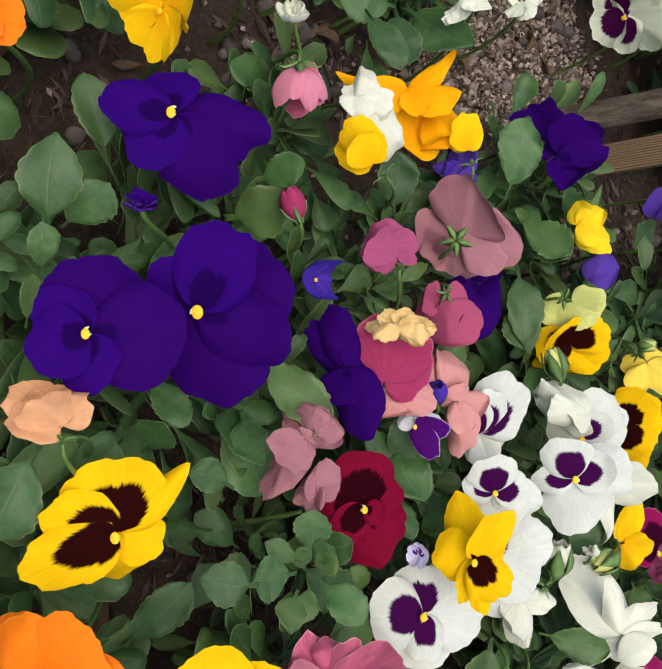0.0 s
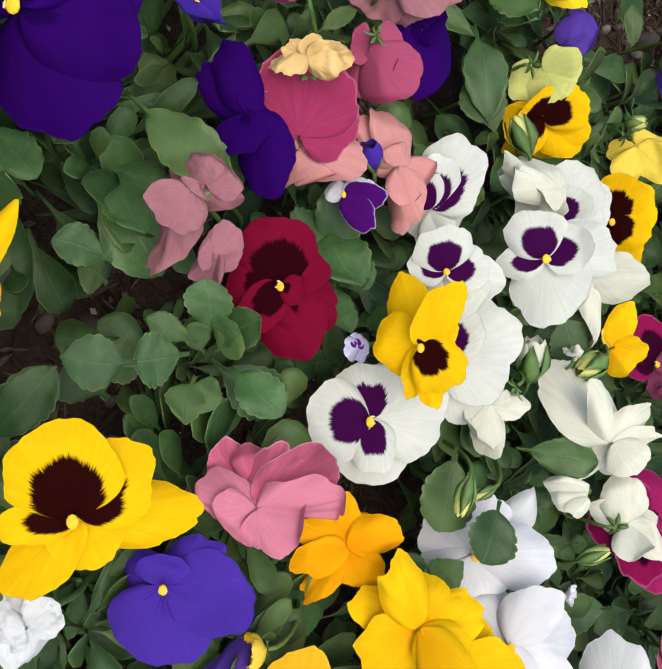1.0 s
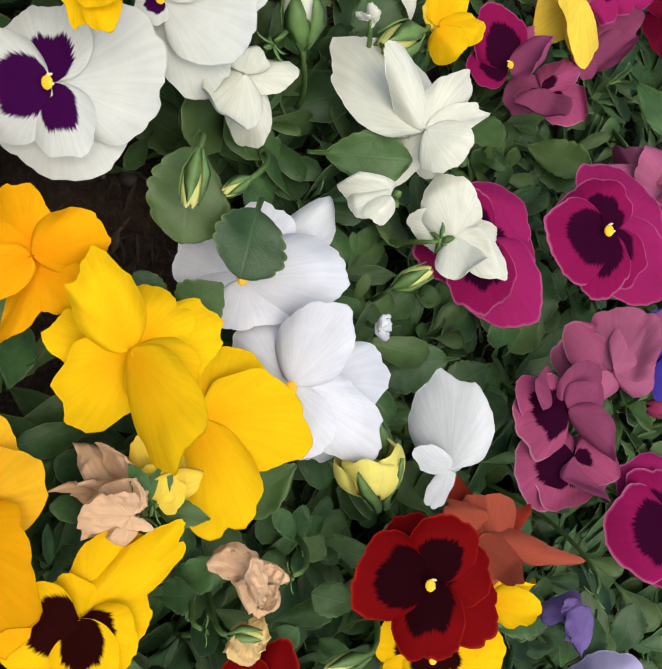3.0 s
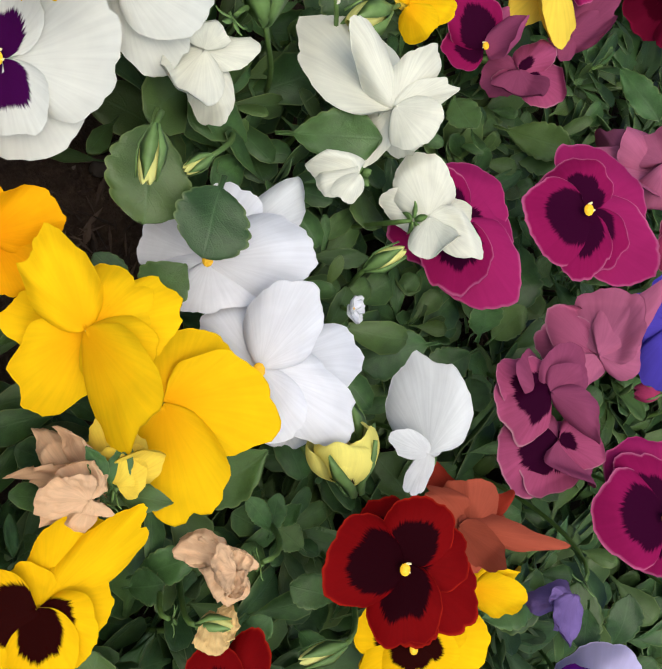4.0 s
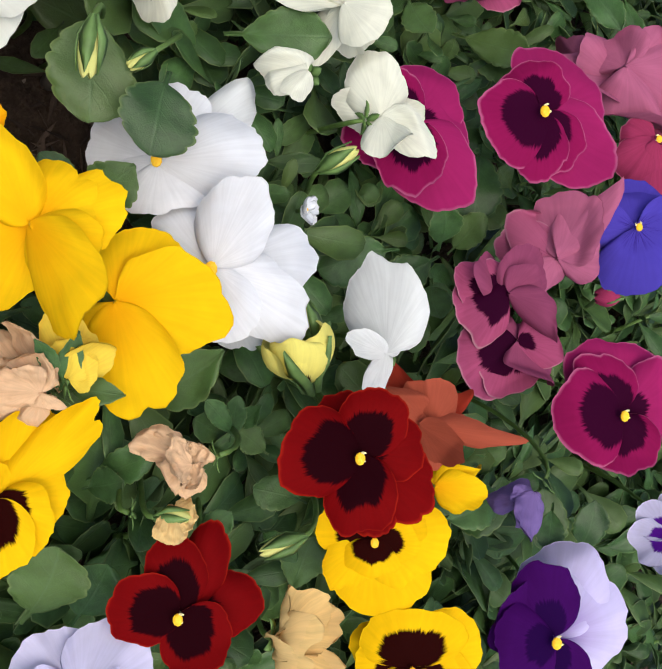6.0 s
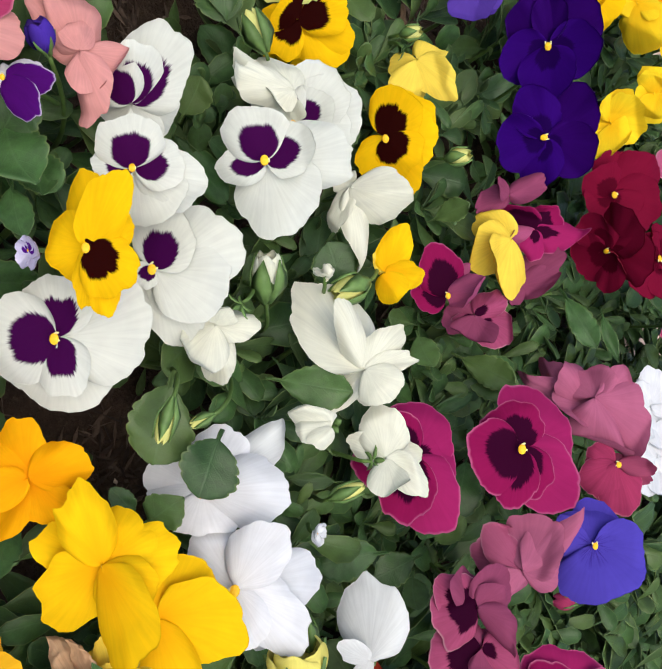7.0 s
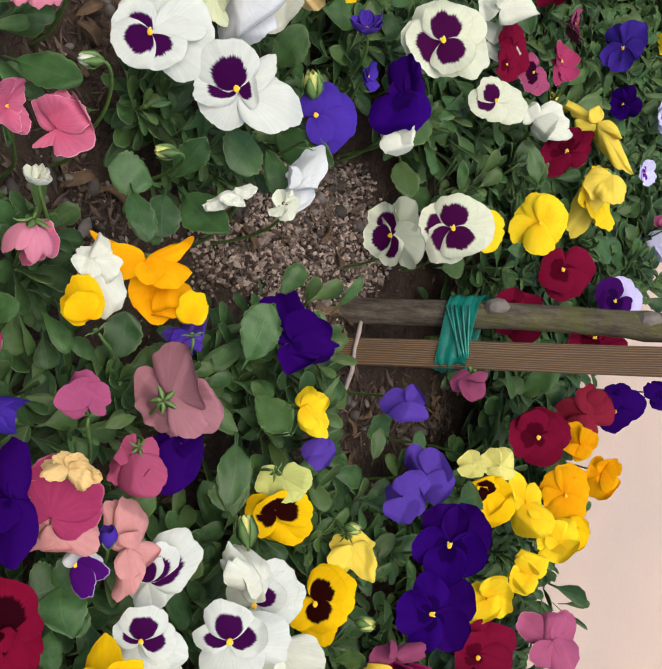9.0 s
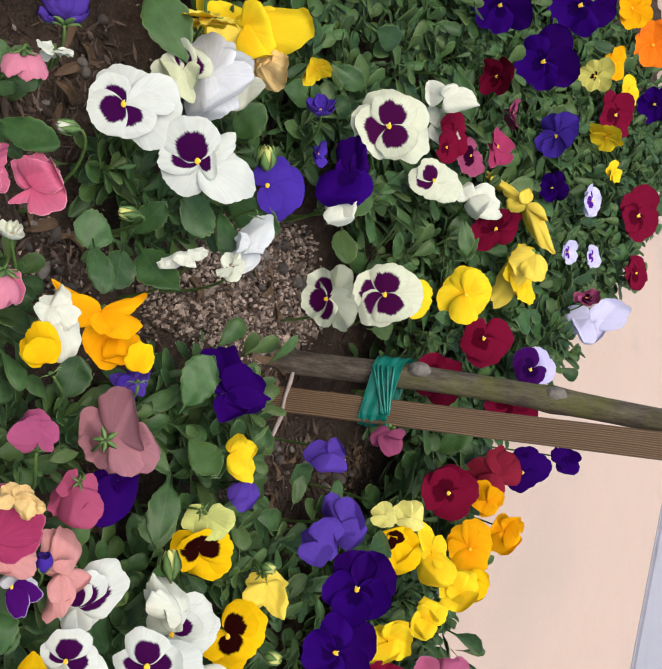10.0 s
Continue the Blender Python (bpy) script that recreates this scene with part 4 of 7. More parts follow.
def tie_tape():
    """Green plastic ribbon wound round stake and sapling, pulled into strands."""
    h = 0.098
    a, b = STAKE_FOOT + STAKE_WAY * h, STICK_FOOT + STICK_WAY * h
    mid = (a + b) / 2
    z = STAKE_WAY.normalized()
    y = (b - a)
    gap = y.length
    y = (y - z * y.dot(z)).normalized()
    x = y.cross(z)
    m = Matrix.Translation(mid) @ Matrix((x, y, z)).transposed().to_4x4()
    top = thing("tie_tape", m, "green plastic tie tape wound round stake and trunk", "tape")

    def band(name, r, z0, z1, tilt, wave, seed, pinch=0.0):
        rnd = random.Random(seed)
        n, k = 72, 9
        verts, faces = [], []
        ph = [rnd.uniform(0, 6.28) for _ in range(3)]
        for i in range(n):
            w = 2 * math.pi * i / n
            cx, cy = math.cos(w) * r, math.sin(w) * r + (gap / 2 if math.sin(w) > 0 else -gap / 2) * min(1, abs(math.sin(w)) * 4)
            for j in range(k):
                t = j / (k - 1)
                q = z0 + (z1 - z0) * t
                if pinch:
                    s = max(0.0, -math.sin(w)) * (math.cos(w) < 0.6)
                    q = q * (1 - pinch * s) + (z0 + z1) / 2 * pinch * s
                out = 1 + wave * math.sin(t * 14 + ph[0] + 1.5 * math.sin(w + ph[1])) / 8
                verts.append((cx * out, cy * out, q + tilt * math.sin(w + ph[2]) * 0.3 + tilt * cy / 0.03))
        for i in range(n):
            for j in range(k - 1):
                p, s = i * k, ((i + 1) % n) * k
                faces.append((p + j, s + j, s + j + 1, p + j + 1))
        return part(name, mesh_of(name, verts, faces, [TAPE]), top)

    band("band", 0.0142, -0.015, 0.012, 0.005, 0.20, 1)
    outer = band("band", 0.0148, -0.012, 0.013, 0.007, 0.3, 2, 0.5)
    for i, (za, zb) in enumerate(((-0.010, 0.006), (-0.002, 0.008), (0.004, 0.010), (0.010, 0.011), (-0.006, 0.004))):
        pts = []
        for t in np.linspace(0, 1, 9):
            pts.append((-0.0160 - 0.001 * math.sin(t * 3.1), (gap / 2 + 0.004) * (1 - 2 * t), za + (zb - za) * t))
        part("strand", tube("strand", pts, [0.0013] * 9, TAPE, 6), outer)
    pts = [(-0.014, -gap / 2 - 0.012, 0.009), (-0.012, -gap / 2 - 0.017, 0.010), (-0.004, -gap / 2 - 0.020, 0.012), (0.003, -gap / 2 - 0.019, 0.017)]
    part("tail", tube("tail", pts, [0.002, 0.0022, 0.002, 0.001], TAPE, 6), outer)


stake()
sapling()
tie_tape()

# ---- plants of the bed ----
# bare places: centre and radius
BARE = ((-0.17, 0.056, 0.045), (-0.12, 0.095, 0.04), (-0.06, 0.09, 0.04), (-0.095, 0.063, 0.05), (-0.04, 0.055, 0.045), (-0.08, 0.115, 0.025), (0.0, 0.0, 0.05), (-0.045, -0.02, 0.03), (0.01, -0.035, 0.05), (-0.37, -0.263, 0.034), (-0.05, -0.005, 0.035), (0.03, -0.05, 0.045), (0.01, -0.085, 0.03), (0.12, -0.06, 0.025), (0.17, -0.035, 0.02),
        (-0.345, 0.12, 0.045), (-0.31, 0.165, 0.03), (-0.335, 0.07, 0.03), (-0.325, 0.01, 0.03), (-0.29, 0.005, 0.02), (-0.47, -0.04, 0.035), (-0.428, -0.255, 0.035), (-0.253, -0.362, 0.03), (-0.212, -0.155, 0.025))


# outline of the open, gritty ground before the stake
OPEN = ((-0.384, 0.009), (-0.291, 0.036), (-0.221, 0.031), (-0.162, 0.052), (-0.15, 0.105), (-0.108, 0.137), (-0.011, 0.154), (0.037, 0.073), (0.0, 0.025), (-0.076, 0.007), (-0.168, -0.002), (-0.247, -0.017), (-0.293, -0.025), (-0.37, -0.045))


def in_open(x, y):
    inside = False
    for (ax, ay), (bx, by) in zip(OPEN, OPEN[1:] + OPEN[:1]):
        if (ay > y) != (by > y) and x < ax + (y - ay) / (by - ay) * (bx - ax):
            inside = not inside
    return inside


def bare(x, y):
    return any(in_open(x + s, y + q) for s in (-0.03, -0.01, 0.015, 0.04, 0.065) for q in (-0.02, 0.0, 0.02)) or any(((x - a + 0.02) / (r + 0.035)) ** 2 + ((y - b) / (r + 0.012)) ** 2 < 1 for a, b, r in BARE)


rows_y = 0
gx = -0.66
while gx < 0.95:
    gy = -0.78 + (rows_y % 2) * 0.039
    while gy < 0.80:
        px, py = gx + rng.uniform(-0.012, 0.012), gy + rng.uniform(-0.012, 0.012)
        gy += 0.078
        if px > bed_edge(py) + 0.005 or bare(px, py):
            continue
        far = px > 0.2 or abs(py) > 0.5
        plant_at(px, py, rng.uniform(1.2, 1.5) if far else rng.uniform(0.95, 1.25), 9 if far else 13, rng.uniform(0.082, 0.118))
    gx += 0.072
    rows_y += 1
plant_at(-0.268, 0.034, 0.9, 6, 0.078, 14)
for px, py in ((-0.305, 0.078), (-0.265, 0.084), (-0.228, 0.09)):
    plant_at(px, py, 0.9, 10, 0.072, 40)
plant_at(-0.385, -0.262, 0.8, 3, 0.075, 16)
# a last row along the rim of the bed
ry_ = -0.7
while ry_ < 0.62:
    plant_at(bed_edge(ry_) + rng.uniform(-0.02, 0.012), ry_, rng.uniform(0.75, 0.95), 9, rng.uniform(0.07, 0.095))
    ry_ += 0.052

# leaves that stand out
leaf(-0.519, -0.143, 0.097, -0.525, -0.128, 0.107, -0.44, -0.17, 1.38, 1.1, 5)
leaf(-0.332, -0.138, 0.096, -0.314, -0.127, 0.107, -0.76, -0.12, 1.13, 1, 3)
leaf(-0.521, -0.162, 0.086, -0.523, -0.145, 0.098, -0.44, -0.12, 1.39, 1, 0)
leaf(-0.335, -0.369, 0.068, -0.354, -0.389, 0.082, -0.42, 0.17, 1.39, 1.5, 6)
leaf(-0.132, -0.499, 0.118, -0.133, -0.508, 0.133, -0.76, 0.32, 1.06, 1.2, 4)
leaf(-0.188, -0.542, 0.118, -0.161, -0.544, 0.137, -0.71, 0.41, 1.06, 1.2, 1)
leaf(-0.116, -0.566, 0.129, -0.134, -0.580, 0.137, -0.72, 0.46, 1.02, 1.2, 8)
leaf(-0.307, -0.493, 0.122, -0.302, -0.485, 0.135, -0.51, 0.37, 1.27, 1.1, 5)
leaf(-0.190, -0.460, 0.120, -0.192, -0.462, 0.132, -0.72, 0.25, 1.15, 0.8, 6)
leaf(-0.075, -0.120, 0.097, -0.079, -0.092, 0.106, -0.78, -0.23, 1.08, 0.9, 7)
leaf(-0.030, -0.115, 0.102, -0.029, -0.085, 0.109, -0.81, -0.23, 1.04, 0.8, 4)
leaf(0.096, -0.328, 0.095, 0.092, -0.368, 0.109, -0.86, 0.19, 0.97, 0.8, 6)
leaf(0.127, 0.180, 0.104, 0.099, 0.216, 0.112, -0.81, -0.39, 0.94, 1.2, 3)
leaf(0.013, 0.132, 0.088, -0.006, 0.155, 0.102, -0.79, -0.37, 1.00, 0.8, 0)
leaf(-0.004, 0.061, 0.085, 0.029, 0.073, 0.099, -0.82, -0.27, 1.00, 1.3, 7)
leaf(-0.158, 0.247, 0.096, -0.131, 0.233, 0.114, -0.69, -0.49, 1.03, 1.2, 4)
leaf(-0.117, 0.313, 0.095, -0.071, 0.315, 0.105, -0.69, -0.53, 0.98, 1.1, 1)
leaf(0.088, 0.107, 0.097, 0.106, 0.112, 0.112, -0.84, -0.29, 0.95, 1.2, 8)
leaf(-0.007, -0.141, 0.131, 0.024, -0.121, 0.139, -0.87, -0.06, 0.99, 1.2, 5)
leaf(-0.058, -0.101, 0.097, -0.090, -0.085, 0.106, -0.81, -0.11, 1.08, 1.2, 2)
leaf(-0.374, -0.347, 0.079, -0.387, -0.333, 0.091, -0.57, 0.24, 1.29, 1.7, 6)
leaf(-0.374, -0.347, 0.079, -0.368, -0.344, 0.090, -0.60, 0.26, 1.26, 1.7, 3)
leaf(-0.374, -0.347, 0.079, -0.384, -0.356, 0.091, -0.57, 0.30, 1.27, 1.7, 0)
leaf(-0.393, -0.264, 0.089, -0.365, -0.292, 0.096, -0.63, 0.13, 1.27, 1.2, 1)
leaf(-0.377, -0.295, 0.053, -0.373, -0.306, 0.063, -0.57, 0.15, 1.31, 1.2, 3)
leaf(-0.345, -0.294, 0.050, -0.346, -0.310, 0.061, -0.61, 0.16, 1.28, 1.3, 0)
leaf(-0.344, -0.270, 0.065, -0.341, -0.283, 0.074, -0.64, 0.09, 1.26, 1.3, 4)

leaf(-0.284, -0.319, 0.116, -0.303, -0.351, 0.119, -0.38, -0.08, 0.88, 1.62, 1)
leaf(-0.274, -0.344, 0.128, -0.292, -0.366, 0.131, -0.41, -0.04, 0.87, 1.89, 4)
leaf(-0.229, -0.330, 0.104, -0.211, -0.339, 0.138, -0.48, -0.07, 0.80, 1.04, 8)
leaf(-0.298, -0.380, 0.098, -0.291, -0.371, 0.117, -0.37, 0.01, 0.89, 2.52, 3)
leaf(-0.306, -0.374, 0.106, -0.316, -0.360, 0.109, -0.34, -0.01, 0.91, 1.07, 4)
leaf(-0.086, -0.393, 0.102, -0.106, -0.426, 0.112, -0.56, 0.06, 0.71, 1.14, 5)
leaf(-0.130, -0.436, 0.102, -0.135, -0.413, 0.113, -0.54, 0.09, 0.74, 2.19, 6)
leaf(-0.117, -0.440, 0.096, -0.113, -0.426, 0.118, -0.55, 0.10, 0.72, 1.26, 7)
leaf(-0.140, -0.436, 0.110, -0.168, -0.442, 0.105, -0.52, 0.12, 0.75, 1.27, 8)
leaf(-0.139, -0.447, 0.101, -0.150, -0.461, 0.114, -0.52, 0.14, 0.74, 2.11, 9)
leaf(-0.150, -0.452, 0.104, -0.169, -0.471, 0.111, -0.51, 0.16, 0.75, 1.14, 0)
leaf(-0.170, -0.428, 0.114, -0.203, -0.424, 0.101, -0.50, 0.10, 0.78, 1.29, 1)
leaf(-0.072, -0.338, 0.090, -0.063, -0.359, 0.125, -0.58, -0.03, 0.69, 0.86, 2)
leaf(-0.156, -0.561, 0.091, -0.143, -0.559, 0.123, -0.48, 0.29, 0.71, 2.16, 3)
leaf(-0.095, -0.614, 0.101, -0.096, -0.573, 0.113, -0.51, 0.31, 0.67, 1.04, 4)
leaf(-0.061, -0.630, 0.099, -0.061, -0.596, 0.116, -0.52, 0.32, 0.65, 0.95, 5)
leaf(-0.302, -0.449, 0.090, -0.279, -0.435, 0.124, -0.37, 0.15, 0.88, 1.55, 6)
leaf(-0.326, -0.466, 0.096, -0.316, -0.461, 0.119, -0.31, 0.21, 0.89, 1.10, 7)
leaf(-0.330, -0.468, 0.099, -0.327, -0.465, 0.116, -0.30, 0.22, 0.90, 1.44, 8)
leaf(-0.362, -0.500, 0.099, -0.353, -0.477, 0.116, -0.23, 0.27, 0.90, 2.15, 9)
leaf(-0.347, -0.509, 0.098, -0.339, -0.491, 0.116, -0.26, 0.28, 0.89, 1.75, 0)
leaf(-0.248, -0.510, 0.109, -0.265, -0.495, 0.106, -0.40, 0.26, 0.82, 1.30, 1)
leaf(-0.260, -0.546, 0.098, -0.253, -0.521, 0.116, -0.38, 0.31, 0.80, 1.14, 2)
leaf(-0.194, -0.385, 0.112, -0.220, -0.378, 0.103, -0.48, 0.02, 0.81, 0.88, 3)
leaf(-0.264, -0.513, 0.098, -0.265, -0.523, 0.116, -0.38, 0.29, 0.81, 0.92, 4)
leaf(-0.270, -0.472, 0.106, -0.280, -0.456, 0.109, -0.38, 0.19, 0.85, 0.77, 5)
leaf(-0.267, -0.470, 0.098, -0.263, -0.462, 0.116, -0.40, 0.19, 0.84, 1.46, 6)
leaf(-0.270, -0.475, 0.101, -0.270, -0.459, 0.113, -0.39, 0.20, 0.85, 0.99, 7)
leaf(-0.257, -0.485, 0.106, -0.268, -0.472, 0.109, -0.40, 0.22, 0.83, 1.28, 8)
leaf(-0.114, -0.321, 0.099, -0.121, -0.338, 0.116, -0.55, -0.07, 0.73, 1.65, 9)
leaf(-0.342, -0.428, 0.128, -0.338, -0.413, 0.141, -0.31, 0.13, 0.91, 1.09, 3)
leaf(-0.339, -0.429, 0.125, -0.333, -0.432, 0.144, -0.31, 0.15, 0.91, 1.28, 3)
leaf(-0.344, -0.426, 0.132, -0.349, -0.410, 0.136, -0.30, 0.12, 0.92, 1.16, 6)
leaf(-0.516, -0.128, 0.093, -0.518, -0.095, 0.109, -0.32, -0.15, 0.91, 1.92, 3)
leaf(-0.494, -0.099, 0.097, -0.505, -0.069, 0.106, -0.34, -0.19, 0.88, 0.99, 4)
leaf(-0.507, -0.125, 0.090, -0.503, -0.112, 0.112, -0.33, -0.13, 0.90, 1.26, 5)
leaf(-0.428, -0.113, 0.086, -0.417, -0.104, 0.117, -0.44, -0.13, 0.83, 2.37, 6)
leaf(-0.412, -0.095, 0.089, -0.408, -0.090, 0.113, -0.45, -0.16, 0.82, 1.35, 7)
leaf(-0.401, -0.175, 0.088, -0.393, -0.203, 0.114, -0.47, 0.01, 0.82, 1.11, 8)
leaf(-0.439, -0.227, 0.102, -0.459, -0.220, 0.101, -0.41, 0.07, 0.86, 1.77, 9)
leaf(-0.327, -0.103, 0.094, -0.337, -0.075, 0.109, -0.51, -0.14, 0.76, 1.52, 0)
leaf(-0.225, -0.079, 0.089, -0.229, -0.041, 0.114, -0.56, -0.16, 0.68, 1.27, 1)
leaf(-0.207, -0.088, 0.085, -0.199, -0.115, 0.117, -0.58, -0.10, 0.68, 1.05, 2)
leaf(-0.223, -0.120, 0.095, -0.233, -0.167, 0.108, -0.58, -0.05, 0.69, 1.33, 3)
leaf(-0.524, -0.205, 0.104, -0.542, -0.235, 0.099, -0.29, 0.07, 0.93, 1.41, 4)
leaf(-0.484, -0.285, 0.087, -0.474, -0.261, 0.115, -0.37, 0.16, 0.87, 0.80, 5)
leaf(-0.428, -0.196, 0.093, -0.429, -0.219, 0.110, -0.44, 0.04, 0.84, 2.05, 6)
leaf(-0.472, -0.180, 0.092, -0.469, -0.198, 0.111, -0.39, 0.01, 0.88, 1.21, 7)
leaf(-0.329, -0.217, 0.102, -0.353, -0.226, 0.101, -0.51, 0.06, 0.77, 2.33, 8)
leaf(-0.319, -0.227, 0.095, -0.329, -0.244, 0.107, -0.53, 0.07, 0.76, 1.73, 9)
leaf(-0.307, -0.250, 0.092, -0.312, -0.260, 0.110, -0.53, 0.10, 0.74, 2.13, 0)
leaf(-0.337, 0.004, 0.091, -0.337, -0.028, 0.112, -0.49, -0.25, 0.74, 0.89, 1)
leaf(-0.477, -0.210, 0.092, -0.477, -0.200, 0.110, -0.38, 0.04, 0.89, 1.59, 2)
leaf(-0.444, -0.274, 0.098, -0.457, -0.257, 0.105, -0.41, 0.14, 0.85, 3.05, 3)
leaf(-0.428, -0.262, 0.101, -0.446, -0.262, 0.102, -0.42, 0.14, 0.84, 1.77, 4)
leaf(-0.173, -0.300, 0.104, -0.186, -0.273, 0.110, -0.50, -0.00, 0.79, 1.48, 5)
leaf(-0.336, -0.215, 0.097, -0.335, -0.243, 0.117, -0.33, -0.11, 0.91, 2.54, 6)
leaf(-0.068, -0.348, 0.090, -0.061, -0.361, 0.124, -0.57, 0.09, 0.70, 1.40, 7)
leaf(0.048, -0.311, 0.093, 0.043, -0.348, 0.121, -0.61, 0.05, 0.65, 0.78, 8)
leaf(-0.338, -0.239, 0.100, -0.342, -0.260, 0.115, -0.32, -0.07, 0.92, 1.25, 9)
leaf(-0.257, -0.215, 0.098, -0.257, -0.201, 0.116, -0.42, -0.14, 0.84, 1.70, 0)
leaf(-0.164, -0.220, 0.097, -0.167, -0.217, 0.117, -0.51, -0.10, 0.77, 1.59, 1)
leaf(-0.087, -0.262, 0.093, -0.084, -0.256, 0.121, -0.56, -0.04, 0.72, 0.89, 2)
leaf(-0.345, 0.188, 0.069, -0.328, 0.141, 0.112, -0.38, -0.35, 0.77, 1.50, 3)
leaf(-0.228, 0.136, 0.072, -0.238, 0.151, 0.109, -0.45, -0.30, 0.74, 1.21, 4)
leaf(-0.320, 0.010, 0.095, -0.350, 0.006, 0.087, -0.42, -0.20, 0.82, 1.41, 5)
leaf(-0.286, 0.024, 0.070, -0.274, -0.005, 0.112, -0.46, -0.19, 0.79, 1.79, 6)
leaf(-0.307, 0.014, 0.084, -0.314, -0.017, 0.098, -0.44, -0.19, 0.81, 1.42, 7)
leaf(-0.297, 0.022, 0.074, -0.306, 0.039, 0.108, -0.44, -0.22, 0.80, 0.97, 8)
leaf(-0.215, 0.100, 0.064, -0.200, 0.073, 0.117, -0.48, -0.25, 0.74, 1.19, 9)
leaf(-0.418, 0.047, 0.067, -0.404, 0.034, 0.114, -0.35, -0.25, 0.85, 0.91, 0)
leaf(0.165, 0.193, 0.085, 0.117, 0.226, 0.097, -0.57, -0.26, 0.61, 1.23, 1)
leaf(-0.190, -0.087, 0.073, -0.186, -0.115, 0.108, -0.52, -0.07, 0.76, 1.15, 2)
leaf(-0.212, -0.138, 0.082, -0.218, -0.170, 0.100, -0.51, -0.01, 0.78, 1.63, 3)
leaf(-0.245, 0.075, 0.090, -0.264, 0.046, 0.092, -0.46, -0.24, 0.77, 1.96, 4)
leaf(-0.227, 0.080, 0.074, -0.221, 0.038, 0.107, -0.48, -0.23, 0.76, 0.62, 5)
leaf(-0.212, -0.056, 0.073, -0.223, -0.035, 0.108, -0.50, -0.13, 0.77, 1.95, 6)
leaf(0.196, -0.013, 0.064, 0.183, 0.008, 0.117, -0.62, -0.11, 0.61, 0.95, 7)
leaf(0.069, 0.397, 0.072, 0.072, 0.331, 0.109, -0.52, -0.36, 0.61, 0.69, 8)
leaf(-0.055, 0.189, 0.089, -0.075, 0.145, 0.093, -0.52, -0.28, 0.67, 1.77, 9)
leaf(-0.072, 0.138, 0.079, -0.079, 0.100, 0.102, -0.53, -0.24, 0.69, 1.23, 0)
leaf(-0.419, -0.256, 0.122, -0.422, -0.239, 0.133, -0.40, 0.01, 0.87, 1.70, 1)
leaf(-0.430, -0.261, 0.129, -0.449, -0.260, 0.126, -0.37, 0.04, 0.89, 1.80, 2)
leaf(-0.451, -0.261, 0.131, -0.472, -0.256, 0.124, -0.33, 0.03, 0.92, 2.29, 3)
leaf(-0.405, -0.267, 0.118, -0.402, -0.284, 0.137, -0.42, 0.07, 0.85, 1.31, 4)
leaf(-0.419, -0.267, 0.123, -0.427, -0.279, 0.131, -0.40, 0.06, 0.87, 1.20, 5)
leaf(-0.426, -0.268, 0.124, -0.435, -0.283, 0.131, -0.38, 0.07, 0.88, 2.46, 6)
leaf(-0.414, -0.261, 0.120, -0.415, -0.258, 0.134, -0.41, 0.03, 0.87, 1.94, 7)
leaf(-0.426, -0.257, 0.128, -0.442, -0.248, 0.127, -0.38, 0.02, 0.89, 0.96, 8)
leaf(-0.411, -0.255, 0.118, -0.407, -0.251, 0.136, -0.42, 0.02, 0.86, 2.04, 9)
leaf(-0.421, -0.262, 0.124, -0.429, -0.252, 0.131, -0.39, 0.03, 0.88, 1.42, 0)
leaf(-0.415, -0.258, 0.121, -0.416, -0.254, 0.134, -0.41, 0.02, 0.87, 1.91, 1)
leaf(-0.424, -0.170, 0.099, -0.409, -0.201, 0.129, -0.39, -0.13, 0.87, 1.06, 0)
leaf(-0.342, -0.226, 0.093, -0.336, -0.209, 0.116, -0.48, -0.05, 0.81, 1.61, 1)
leaf(-0.324, -0.228, 0.090, -0.326, -0.243, 0.108, -0.49, -0.02, 0.80, 1.52, 4)
leaf(-0.222, -0.138, 0.091, -0.230, -0.167, 0.107, -0.55, -0.14, 0.72, 1.20, 5)
leaf(-0.434, -0.234, 0.088, -0.447, -0.230, 0.091, -0.33, -0.03, 0.92, 4.26, 6)

# ---- the flowers: kind, place, turn, width in cm ----
bloom("purple", -0.518, -0.166, 0.128, 5, -44, -2, ((78, 2.6, 4.6, "u"), (-7, 3.1, 4.3, "u"), (144, 2.1, 2.4, "l"), (-97, 2.1, 2.7, "l"), (-163, 2.0, 2.9, "l")))
bloom("purple", -0.478, -0.158, 0.135, 5, -44, -2, ((36, 3.4, 5.1, "u"), (-71, 3.8, 4.6, "u"), (-26, 3.5, 3.7, "u"), (121, 2.3, 2.9, "l"), (67, 3.4, 3.4, "l")))
bloom("purple", -0.479, -0.084, 0.123, 5, -44, -2, ((-8, 3.6, 3.0, "u"), (-57, 3.2, 4.0, "u"), (114, 1.8, 3.0, "l"), (-127, 2.4, 3.0, "l"), (176, 2.7, 2.4, "l")))
bloom("yellow_blotch", -0.502, -0.235, 0.118, 5, -44, -2, ((-110, 2.6, 2.9, "u"), (-30, 1.6, 2.3, "u"), (44, 3.6, 2.6, "up", 15), (-152, 2.8, 2.3, "u"), (103, 2.6, 4.4, "l"), (163, 2.6, 2.9, "l"), (-160, 3.0, 2.7, "l")), ruffle=0.035)
pansy("yellow", -0.481, -0.043, 0.119, 79, -33, -53, 4.0, fold=0.5)
pansy("orange", -0.549, -0.063, 0.119, 22, -20, -90, 2.4)
bloom("orange", -0.536, -0.277, 0.129, 5, -44, -2, ((157, 2.8, 3.5, "u"), (-77, 2.5, 4.0, "u"), (-11, 2.7, 3.5, "u"), (110, 2.4, 3.6, "u"), (53, 2.5, 3.6, "u")))
